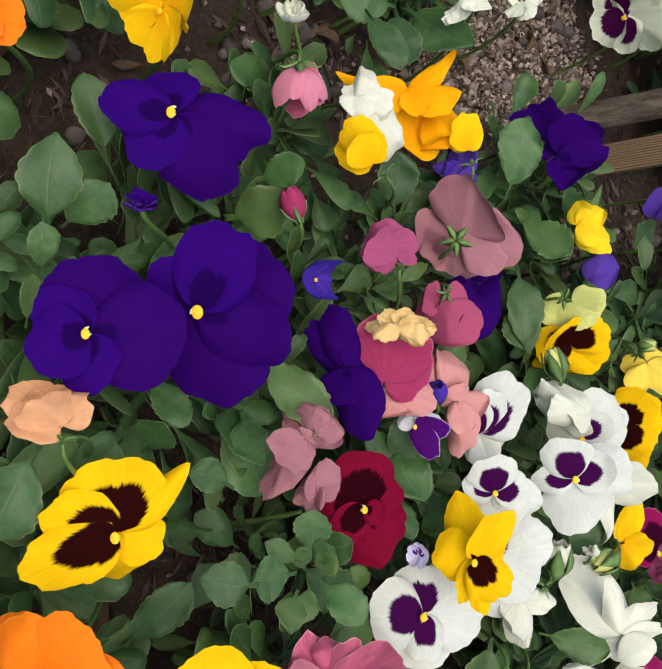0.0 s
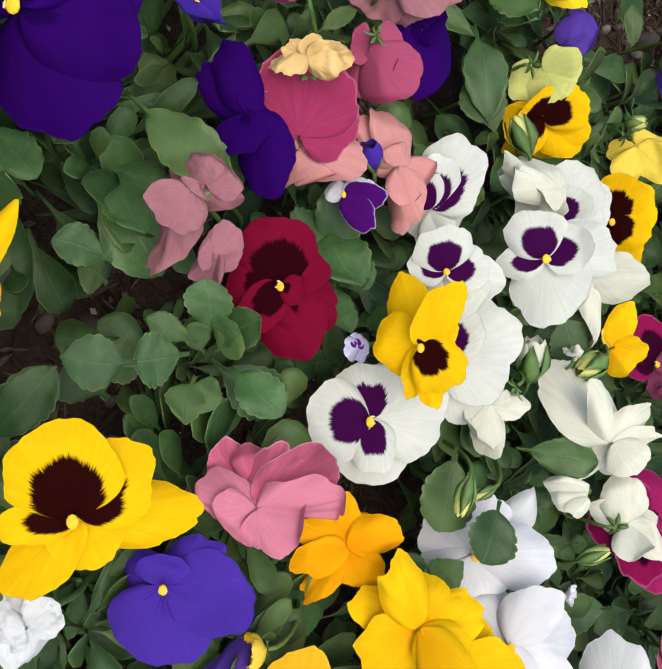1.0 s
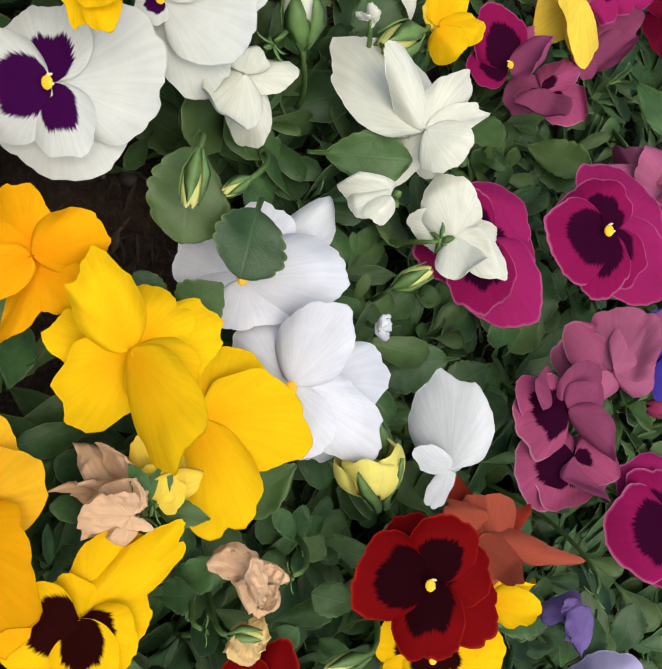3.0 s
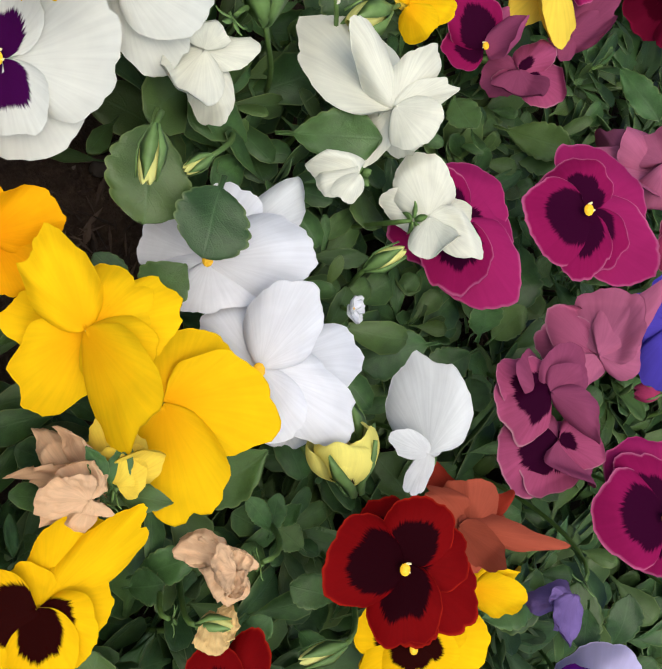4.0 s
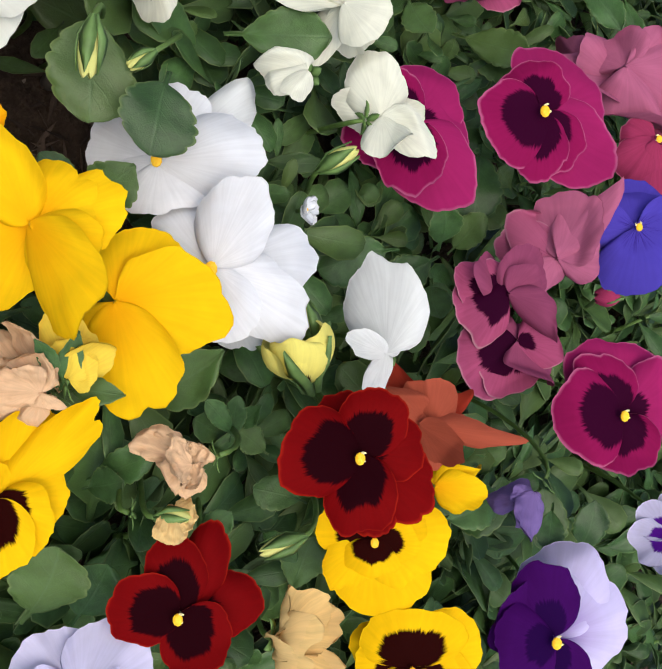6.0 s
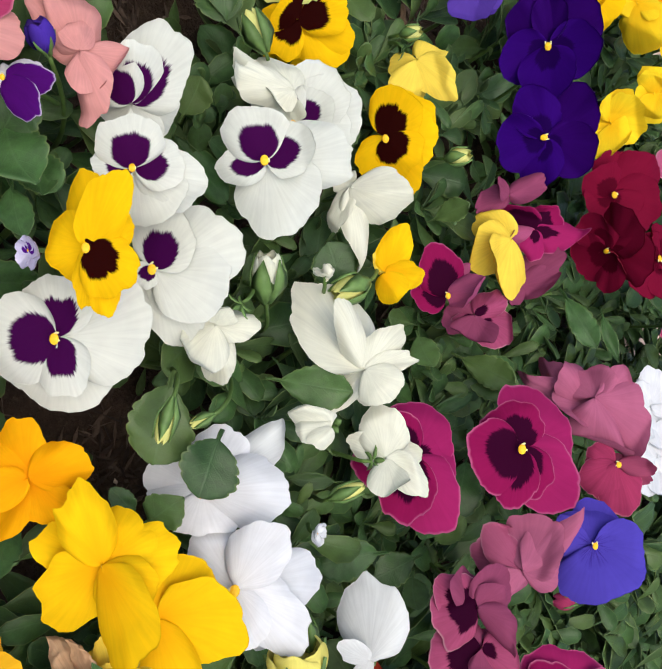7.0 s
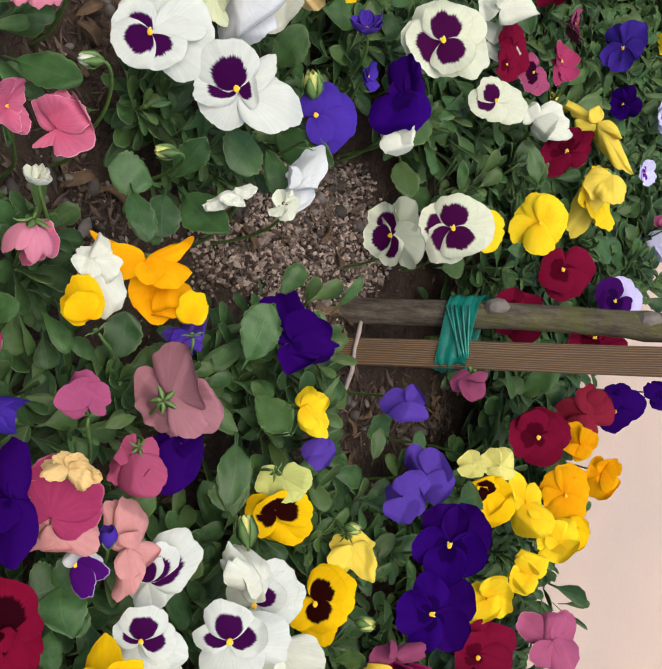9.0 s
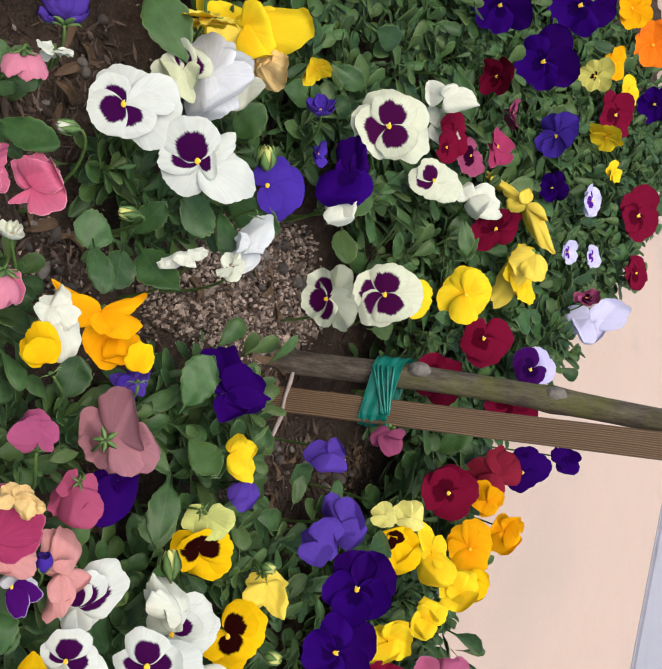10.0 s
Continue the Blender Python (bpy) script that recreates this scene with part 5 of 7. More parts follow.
bloom("yellow_blotch", -0.484, -0.298, 0.150, 2, -42, -7, ((-5, 3.2, 2.2, "u"), (-82, 1.6, 2.5, "u"), (-133, 3.1, 2.2, "u"), (-171, 2.3, 1.3, "l"), (41, 2.5, 2.7, "l"), (106, 2.6, 3.8, "l")))
bloom("peach", -0.526, -0.197, 0.123, 5, -44, -2, ((150, 2.1, 1.6, "b"), (63, 1.3, 1.6, "b"), (114, 1.6, 2.0, "b"), (180, 1.6, 1.6, "b"), (113, 1.1, 2.1, "b", 10)), eye=False, cup=0.5, words="peach orange pansy flower, still closed", neck=(0.0, -0.3, 0.1))
pansy("pink", -0.408, -0.050, 0.116, 125, -42, -2, 4.2, cup=1.7)
bloom("gold", -0.334, -0.044, 0.113, 5, -44, -2, ((162, 3.5, 1.9, "up"), (37, 3.1, 1.8, "up"), (0, 2.3, 2.3, "u"), (-163, 3.0, 1.9, "l"), (-56, 1.3, 1.7, "l")), eye=False, cup=0.3)
bloom("gold", -0.317, -0.053, 0.110, 5, -44, -2, ((-3, 1.9, 1.3, "u"), (-135, 2.1, 3.2, "u"), (-96, 2.0, 2.6, "l"), (-51, 1.5, 1.9, "l")), eye=False)
bloom("cream", -0.369, -0.054, 0.114, 4, -50, 8, ((144, 0.9, 1.5, "b"), (81, 1.3, 1.7, "b"), (-52, 1.7, 2.3, "b"), (-60, 3.0, 1.9, "b"), (-122, 1.0, 1.7, "b")), eye=False)
bloom("yellow", -0.367, -0.086, 0.119, 4, -50, 8, ((144, 2.1, 1.8, "u"), (110, 2.5, 2.0, "u"), (84, 1.5, 1.6, "u"), (112, 1.4, 2.0, "u", 10)), eye=False, cup=0.4, calm=True, neck=(0.3, -0.4, 0.0))
bloom("yellow", -0.303, -0.071, 0.124, 4, -50, 8, ((111, 1.8, 1.4, "u"), (69, 1.7, 1.4, "u"), (92, 1.8, 1.8, "u")), eye=False, cup=0.4, calm=True, neck=(0.1, -0.5, 0.1))
bloom("violet", -0.291, -0.077, 0.112, 5, -44, -2, ((83, 2.7, 1.7, "b"), (-146, 1.2, 2.0, "u"), (-172, 1.7, 1.1, "b"), (-50, 0.9, 1.6, "b")), eye=False, crumple=0.12)
bloom("purple", -0.212, -0.059, 0.119, 5, -44, -2, ((110, 3.3, 3.0, "u"), (-65, 2.3, 3.0, "u"), (2, 3.3, 3.9, "up"), (43, 2.4, 3.4, "u"), (-23, 2.8, 2.7, "u")), eye=False, cup=0.3, neck=(-0.4, 0.4, -0.5))
bloom("canary", -0.188, -0.097, 0.115, 5, -44, -2, ((63, 1.7, 1.5, "u"), (20, 2.2, 2.0, "u"), (-32, 2.4, 2.0, "u"), (-31, 1.5, 1.5, "u")), eye=False, ruffle=0.05)
bloom("violet", -0.168, -0.114, 0.116, 4, -50, 8, ((5, 0.9, 1.6, "b"), (-71, 1.9, 2.2, "b"), (-102, 1.5, 1.6, "b")), eye=False)
bloom("lime", -0.191, -0.141, 0.111, 4, -50, 8, ((-143, 2.0, 2.1, "b"), (-98, 1.9, 2.9, "b"), (-52, 2.1, 2.6, "b"), (-12, 1.9, 2.1, "b")), eye=False, cup=0.4, calm=True, neck=(-0.3, 0.1, 0.2))
bloom("yellow_blotch", -0.184, -0.164, 0.104, 4, -50, 8, ((-22, 2.9, 4.0, "u"), (-73, 2.7, 4.8, "u"), (-132, 2.0, 2.1, "u"), (-162, 2.2, 2.9, "l"), (6, 2.7, 2.4, "l"), (138, 1.1, 2.9, "l")), eye=False, calm=True)
bloom("rose", -0.367, -0.186, 0.121, 4, -50, 8, ((12, 2.3, 2.9, "u"), (67, 3.0, 4.5, "u"), (131, 1.9, 2.4, "u")), eye=False, calm=True)
bloom("salmon", -0.361, -0.189, 0.114, 4, -50, 8, ((165, 1.6, 1.8, "b"), (-132, 1.7, 2.2, "b"), (-94, 1.3, 1.8, "b"), (-16, 2.5, 2.0, "b"), (-56, 1.8, 1.8, "b"), (122, 2.0, 1.2, "bp")), eye=False)
bloom("magenta", -0.363, -0.130, 0.128, 4, -50, 8, ((159, 2.0, 1.8, "b"), (129, 1.9, 2.2, "b"), (75, 1.3, 2.0, "b"), (28, 0.8, 1.4, "b"), (-168, 1.1, 1.2, "b"), (115, 1.5, 2.4, "b")), eye=False, cup=0.4, calm=True, words="dull magenta pansy flower, half closed on its stem", neck=(0.0, -0.3, 0.1))
bloom("dusty", -0.301, -0.112, 0.116, 4, -50, 8, ((164, 2.5, 2.9, "b"), (-133, 2.2, 2.9, "b"), (-92, 2.7, 2.9, "b"), (2, 2.7, 3.8, "b"), (61, 2.6, 4.3, "b"), (-13, 2.6, 3.2, "b")), eye=False, ruffle=0.06, words="dusty pink pansy flower, seen from its back", neck=(-0.2, -0.2, 0.7))
bud("rose", -0.417, -0.117, 0.122, -84, 84, 32, 1.1, open_=0.2, long=1.1)
pansy("violet", -0.409, -0.142, 0.122, -6, 6, -87, 2.7, fold=0.9)
bloom("straw", -0.374, -0.163, 0.137, 2, -42, -7, ((179, 1.6, 0.9, "b"), (130, 1.1, 1.1, "b"), (55, 1.1, 1.3, "b"), (12, 1.6, 1.2, "b"), (-38, 1.3, 1.2, "b"), (-163, 1.2, 0.8, "b")), eye=False, crumple=0.14, words="withered cream pansy flower, papery and crumpled on its stem")
bloom("rose", -0.322, -0.148, 0.118, 4, -50, 8, ((-135, 2.0, 1.7, "b"), (164, 0.8, 1.9, "b"), (-27, 1.4, 2.4, "b"), (-75, 2.1, 2.6, "b")), eye=False, neck=(0.3, 0.3, 0.3))
bloom("purple", -0.291, -0.133, 0.116, 4, -50, 8, ((-102, 2.7, 2.7, "u"), (-4, 1.5, 2.7, "u"), (-74, 2.8, 3.4, "u")), eye=False)
bloom("purple", -0.391, -0.180, 0.122, 2, -42, -7, ((133, 2.7, 1.8, "u"), (108, 3.0, 1.8, "u"), (49, 0.8, 1.7, "u"), (-66, 3.1, 2.3, "u"), (-107, 1.6, 2.1, "u")), eye=False, calm=True)
bloom("dusty", -0.422, -0.208, 0.128, 2, -42, -7, ((-128, 2.9, 1.7, "b"), (-135, 1.4, 1.8, "b"), (48, 0.4, 1.1, "b")), eye=False, crumple=0.08, words="wilted dusty pink pansy flower, limp and folded")
bloom("dusty", -0.411, -0.228, 0.121, 2, -42, -7, ((-140, 1.2, 1.6, "b"), (-94, 1.1, 1.6, "b"), (13, 1.0, 1.8, "b"), (172, 0.5, 1.6, "b")), eye=False, crumple=0.08, words="wilted dusty pink pansy flower, limp and folded")
bloom("dusty", -0.411, -0.205, 0.121, 2, -42, -7, ((156, 1.6, 1.6, "b"), (-41, 1.3, 1.6, "b"), (28, 1.2, 1.7, "b"), (110, 1.1, 1.6, "b")), eye=False, crumple=0.08, words="wilted dusty pink pansy flower, limp and folded")
bloom("wine", -0.380, -0.241, 0.118, 2, -42, -7, ((-31, 2.7, 3.0, "u"), (-78, 2.9, 3.3, "u"), (32, 2.1, 1.9, "u"), (97, 2.7, 3.5, "l"), (175, 2.0, 3.5, "l"), (-133, 2.0, 1.9, "l"), (-16, 1.0, 1.3, "u")), ruffle=0.03)
bloom("viola", -0.343, -0.207, 0.117, 5, -44, -2, ((150, 0.9, 1.1, "u"), (15, 1.4, 1.2, "u"), (-8, 1.7, 1.4, "l"), (-55, 1.8, 1.4, "l")))
bud("violet", -0.328, -0.197, 0.120, 55, 51, -177, 1.0)
bloom("salmon", -0.315, -0.196, 0.122, 4, -50, 8, ((122, 2.8, 2.3, "b"), (97, 2.5, 2.1, "b"), (-62, 1.7, 2.3, "b"), (-103, 2.7, 1.9, "b"), (69, 0.9, 1.3, "b")), eye=False)
bloom("white", -0.293, -0.213, 0.118, 4, -50, 8, ((-49, 1.7, 2.9, "u"), (-116, 1.8, 2.6, "u"), (43, 3.1, 3.3, "l"), (67, 2.5, 2.6, "l"), (107, 2.0, 2.2, "l")), eye=False, calm=True)
bloom("white", -0.306, -0.241, 0.134, 3, -45, -9, ((-72, 2.1, 3.6, "u"), (-15, 2.6, 2.7, "u"), (13, 1.9, 2.3, "l"), (167, 1.6, 1.7, "l"), (101, 1.8, 3.0, "l")))
bloom("white", -0.251, -0.239, 0.144, 3, -45, -9, ((9, 4.0, 3.2, "u"), (-70, 3.2, 4.3, "u"), (-170, 2.2, 1.9, "l"), (27, 2.0, 2.9, "l"), (109, 2.3, 3.2, "l")))
bloom("white", -0.218, -0.219, 0.129, 4, -50, 8, ((0, 3.3, 4.1, "u"), (-43, 2.8, 3.6, "u"), (36, 3.1, 3.6, "u"), (33, 2.0, 2.7, "l"), (97, 2.1, 2.2, "l"), (140, 2.1, 2.2, "b"), (121, 3.7, 1.7, "b"), (84, 1.1, 1.5, "b")))
bloom("yellow_blotch", -0.331, -0.269, 0.139, 3, -45, -9, ((98, 3.0, 2.5, "u"), (-176, 1.9, 2.9, "u"), (-98, 2.1, 1.2, "u"), (-74, 2.5, 1.5, "u"), (62, 2.7, 1.9, "u", 20), (38, 1.8, 1.8, "l"), (-42, 2.2, 2.5, "l")), cup=0.2)
bloom("white", -0.290, -0.277, 0.116, 3, -45, -9, ((-63, 3.3, 2.9, "u"), (33, 3.7, 4.5, "u"), (-11, 3.3, 4.2, "u"), (67, 2.4, 3.2, "l"), (-140, 1.0, 1.3, "l")))
bloom("white", -0.329, -0.299, 0.106, 3, -45, -9, ((-87, 2.9, 4.6, "u"), (16, 3.6, 5.1, "u"), (97, 2.6, 3.2, "l"), (-78, 2.3, 2.4, "l"), (-173, 2.6, 4.0, "l")))
bloom("yellow_blotch", -0.136, -0.219, 0.110, 4, -50, 8, ((30, 3.0, 4.1, "u"), (-29, 2.9, 4.1, "u"), (-83, 3.3, 3.6, "u"), (-127, 2.4, 2.2, "u"), (55, 2.6, 3.3, "l"), (-66, 2.2, 3.3, "l")))
bloom("canary", -0.111, -0.179, 0.116, 4, -50, 8, ((12, 1.7, 2.0, "b"), (-139, 1.5, 2.3, "b"), (-86, 1.9, 2.9, "b"), (-47, 2.4, 2.3, "b")), eye=False, neck=(-0.4, 0.5, 0.2))
bloom("cream", -0.175, -0.246, 0.118, 3, -45, -9, ((124, 1.1, 1.4, "b"), (-114, 2.2, 1.2, "b", 20), (-73, 4.5, 2.7, "bp"), (-26, 2.8, 2.9, "b", 10)), eye=False, ruffle=0.05)
bloom("yellow", -0.157, -0.288, 0.119, 3, -45, -9, ((107, 1.1, 0.8, "b"), (62, 2.5, 1.9, "u"), (-7, 1.8, 1.9, "u"), (-69, 1.5, 1.7, "u")), eye=False, ruffle=0.04)
bloom("cream", -0.200, -0.330, 0.139, 3, -45, -9, ((-135, 3.1, 1.5, "b"), (-84, 1.9, 1.7, "b"), (128, 5.2, 3.6, "b", -12), (107, 3.2, 1.3, "b", 25), (54, 2.5, 1.9, "b"), (13, 2.3, 1.2, "b"), (-52, 1.6, 2.3, "b")), eye=False, ruffle=0.04, calm=True)
bloom("cream", -0.265, -0.302, 0.119, 3, -45, -9, ((177, 1.9, 1.1, "b"), (-86, 2.4, 1.4, "b"), (16, 1.6, 1.8, "b"), (-124, 2.2, 2.3, "b", 15), (63, 0.8, 1.4, "b", 20)), eye=False, ruffle=0.05, neck=(0.9, 0.7, 0.5))
bud("cream", -0.241, -0.292, 0.125, 63, 44, 167, 1.6)
bloom("pink", -0.396, -0.320, 0.112, 2, -42, -7, ((168, 3.2, 1.7, "u"), (126, 2.9, 2.3, "u"), (103, 2.4, 1.9, "u"), (63, 2.6, 2.2, "u"), (33, 3.3, 2.3, "u"), (180, 2.3, 2.2, "b"), (-146, 1.4, 2.2, "b"), (1, 3.4, 1.9, "b"), (-17, 2.2, 2.3, "b"), (-58, 1.3, 1.9, "b")), eye=False, ruffle=0.1)
bloom("violet", -0.430, -0.341, 0.100, 2, -42, -7, ((-163, 2.0, 2.8, "u"), (-87, 2.9, 5.1, "u"), (-14, 3.4, 3.4, "u"), (30, 2.4, 2.5, "u"), (90, 1.3, 2.2, "l")))
bloom("gold", -0.345, -0.349, 0.102, 0, -43, -13, ((-121, 2.8, 1.4, "u"), (-59, 2.2, 2.1, "u"), (68, 1.5, 2.6, "u"), (125, 2.4, 2.3, "u"), (157, 2.1, 1.8, "u"), (15, 2.3, 2.2, "u"), (-152, 2.6, 1.6, "u")), ruffle=0.04, eye=False, calm=True)
bloom("yellow", -0.336, -0.380, 0.130, 0, -43, -13, ((166, 2.9, 2.3, "u"), (-135, 2.9, 2.9, "u"), (63, 2.1, 2.9, "u"), (12, 2.7, 2.4, "u"), (116, 3.1, 2.0, "u", 12), (-39, 2.4, 2.5, "u", 8), (-60, 3.5, 2.5, "u", 8)), ruffle=0.03, eye=False, calm=True)
bloom("yellow", -0.313, -0.409, 0.122, 2, -43, -17, ((40, 2.7, 3.2, "u"), (-7, 3.3, 4.0, "u"), (-93, 2.9, 2.1, "u"), (-72, 3.6, 3.0, "u")), eye=False, calm=True)
bloom("snow", -0.274, -0.370, 0.109, 2, -43, -17, ((39, 4.2, 2.2, "b"), (67, 3.0, 3.2, "u"), (161, 2.8, 3.5, "u"), (-158, 2.6, 1.9, "u"), (-75, 1.9, 3.6, "u"), (5, 3.6, 3.6, "u")))
bloom("snow", -0.275, -0.408, 0.125, 2, -43, -17, ((-66, 3.7, 2.6, "b"), (9, 3.8, 3.3, "u"), (130, 2.8, 3.1, "u"), (-35, 3.7, 3.3, "u"), (-79, 2.6, 3.0, "u"), (61, 3.2, 3.0, "u", 10)))
bloom("snow", -0.218, -0.457, 0.140, 2, -43, -17, ((-112, 1.9, 1.1, "b"), (61, 1.6, 1.3, "b", -15), (95, 3.8, 3.2, "b"), (155, 1.5, 1.1, "b", 20)), eye=False, cup=0.3, calm=True)
bud("lemon", -0.259, -0.453, 0.141, 86, 46, -178, 2.6, open_=0.8, long=0.62)
bloom("gold", -0.397, -0.411, 0.118, 0, -43, -13, ((78, 3.8, 3.6, "b"), (12, 2.8, 3.1, "b"), (138, 2.7, 2.8, "u"), (-66, 4.1, 2.8, "u"), (-110, 2.9, 3.5, "u"), (-39, 3.6, 3.8, "u", 10)), eye=False, calm=True)
bloom("yellow_blotch", -0.367, -0.450, 0.126, 0, -44, -13, ((53, 2.7, 2.5, "u"), (37, 3.8, 1.6, "u"), (2, 1.9, 2.5, "u"), (127, 1.3, 1.6, "u"), (-48, 2.0, 2.1, "l"), (-85, 2.1, 2.1, "l"), (-164, 2.5, 3.0, "l")), eye=False, calm=True)
bloom("dry", -0.347, -0.426, 0.131, 0, -44, -13, ((135, 2.8, 1.3, "b"), (111, 2.1, 1.4, "b"), (158, 2.2, 1.5, "b"), (-152, 1.8, 1.0, "b"), (-142, 1.5, 0.9, "b"), (-120, 0.5, 1.4, "b"), (96, 1.2, 1.3, "b"), (151, 1.2, 1.9, "b", 15)), eye=False, crumple=0.17, words="withered tan pansy flower, papery and crumpled on its stem", neck=(0.3, 0.1, -0.2))
bloom("dry", -0.313, -0.461, 0.142, 2, -43, -17, ((152, 2.2, 1.0, "b"), (151, 1.5, 1.3, "b"), (75, 0.7, 1.0, "b"), (-123, 1.3, 1.6, "b"), (-76, 0.8, 0.8, "b"), (165, 0.7, 1.4, "b", 25)), eye=False, crumple=0.3, words="withered tan pansy flower, papery and crumpled on its stem", neck=(0.5, 0.1, -0.2))
bloom("straw", -0.322, -0.474, 0.139, 2, -43, -17, ((-131, 1.2, 1.0, "b"), (27, 0.6, 0.9, "b"), (-31, 0.7, 1.0, "b"), (-108, 0.8, 1.0, "b", 20)), eye=False, crumple=0.25, words="withered yellowish pansy flower, papery and crumpled on its stem", neck=(-1.2, -0.0, 0.0))
bloom("red", -0.268, -0.474, 0.167, 2, -43, -17, ((119, 2.2, 2.3, "l"), (-76, 3.0, 2.0, "u"), (-38, 3.3, 3.1, "u"), (18, 2.2, 3.0, "u"), (65, 2.3, 2.7, "l"), (-89, 2.6, 2.7, "l"), (175, 2.6, 3.4, "l")))
bloom("brick", -0.207, -0.490, 0.144, 2, -43, -17, ((125, 3.0, 1.1, "u"), (34, 2.4, 1.6, "up"), (42, 1.0, 1.1, "u"), (132, 2.2, 1.5, "b"), (95, 1.9, 2.0, "b"), (-87, 1.6, 1.5, "b")), eye=False, ruffle=0.04)
bloom("brick", -0.213, -0.487, 0.144, 2, -43, -17, ((2, 2.0, 1.1, "b"), (-11, 4.3, 2.1, "bp", 8), (-38, 2.0, 1.5, "b", 25)), eye=False, calm=True)
bloom("yellow_blotch", -0.248, -0.517, 0.143, 2, -43, -17, ((-75, 3.3, 4.9, "u"), (-13, 3.1, 4.0, "u"), (20, 2.5, 2.3, "u"), (-130, 2.4, 2.5, "u"), (154, 2.3, 2.8, "l"), (-12, 1.8, 1.7, "l"), (-97, 1.3, 2.8, "l")))
bloom("yellow", -0.208, -0.515, 0.141, 2, -43, -17, ((45, 1.4, 1.0, "u"), (15, 2.2, 1.2, "u"), (-20, 1.9, 1.7, "u")), eye=False)
bloom("faded_violet", -0.167, -0.534, 0.157, 2, -43, -17, ((-144, 2.3, 1.2, "b"), (-93, 1.8, 1.2, "b"), (-164, 1.1, 1.0, "b"), (-117, 1.9, 1.6, "b")), eye=False, crumple=0.12, words="faded violet pansy flower, folded up and hanging", neck=(0.3, 0.3, 0.0))
bloom("red", -0.330, -0.503, 0.140, 2, -43, -17, ((-1, 2.5, 2.6, "u"), (69, 2.9, 1.9, "u"), (95, 2.4, 2.2, "l"), (-54, 2.1, 2.7, "l"), (171, 2.2, 2.7, "l")))
bloom("yellow_blotch", -0.243, -0.573, 0.142, 1, -44, -19, ((13, 3.0, 3.7, "u"), (-43, 2.9, 3.8, "u"), (159, 2.4, 2.7, "u"), (-157, 2.3, 3.0, "l"), (-21, 2.1, 2.6, "l"), (-95, 2.0, 3.0, "l"), (100, 2.3, 4.8, "l")))
bloom("bicolor", -0.165, -0.604, 0.151, 1, -44, -19, ((69, 4.2, 4.8, "u"), (11, 4.1, 5.3, "u"), (156, 2.8, 4.4, "l"), (99, 3.3, 3.7, "l"), (-91, 3.6, 4.0, "l"), (-166, 2.9, 4.2, "l")))
pansy("lilac", -0.054, -0.610, 0.153, 83, -31, -114, 4.8)
pansy("lilac", -0.365, -0.512, 0.134, -40, -28, -19, 4.5)
pansy("straw", -0.299, -0.530, 0.144, 11, -20, 148, 3.8, cup=0.5, fold=1.2, crumple=0.06, wilt=0.3)
bloom("magenta", -0.171, -0.377, 0.135, 1, -44, -19, ((73, 3.0, 4.7, "u"), (8, 2.5, 4.5, "u"), (-60, 3.8, 4.2, "u"), (131, 2.4, 3.2, "l"), (-159, 2.8, 3.3, "l"), (-95, 3.2, 3.3, "l")))
bloom("cream", -0.194, -0.372, 0.140, 2, -43, -17, ((31, 1.7, 2.1, "b"), (146, 1.8, 1.8, "b"), (103, 2.2, 2.4, "b", 12), (-24, 2.2, 1.8, "b"), (-72, 1.6, 1.8, "b", 12)), eye=False, words="creamy white pansy flower turned over, its petals folded back", neck=(-0.4, -0.1, 0.3))
bloom("magenta", -0.105, -0.385, 0.152, 1, -44, -19, ((43, 4.1, 6.2, "u"), (-34, 4.2, 4.5, "u"), (102, 2.7, 4.0, "l"), (-64, 2.7, 3.4, "l"), (-95, 3.0, 3.1, "l"), (-157, 3.0, 4.5, "l")))
bloom("orchid", -0.013, -0.379, 0.140, 3, -45, -9, ((159, 4.2, 2.0, "b"), (145, 3.6, 2.3, "b"), (106, 2.7, 2.8, "b"), (-172, 1.8, 3.0, "b")), eye=False)
bloom("rose", -0.021, -0.410, 0.160, 3, -45, -9, ((-27, 2.5, 1.7, "b"), (172, 1.7, 2.2, "u"), (-127, 2.6, 2.9, "u"), (-79, 3.2, 3.2, "u"), (-7, 2.0, 1.2, "b", 20)), ruffle=0.04)
bloom("lavender", -0.062, -0.446, 0.164, 1, -44, -19, ((43, 2.4, 4.9, "u"), (99, 2.0, 4.3, "u"), (-150, 1.9, 4.7, "l"), (-17, 3.1, 4.5, "l"), (-69, 3.0, 5.7, "l")))
bloom("mauve", -0.154, -0.452, 0.153, 1, -44, -19, ((105, 1.7, 3.3, "b"), (48, 2.3, 2.6, "b"), (157, 2.2, 2.4, "l"), (-167, 2.2, 3.4, "l"), (28, 1.5, 2.1, "b"), (-33, 2.4, 1.4, "b")), eye=False)
bloom("orchid", -0.110, -0.448, 0.150, 1, -44, -19, ((167, 2.4, 2.8, "u"), (112, 2.7, 2.8, "u"), (-104, 1.5, 2.4, "b"), (49, 4.4, 2.8, "bp"), (61, 2.9, 3.5, "b"), (18, 1.9, 3.2, "b")), eye=False)
bloom("mauve", -0.154, -0.472, 0.153, 1, -44, -19, ((108, 1.1, 2.1, "u"), (163, 2.1, 1.7, "b"), (-100, 2.0, 3.1, "l"), (-146, 2.5, 3.5, "l"), (-47, 2.3, 2.8, "b"), (3, 1.7, 2.3, "u")), eye=False)
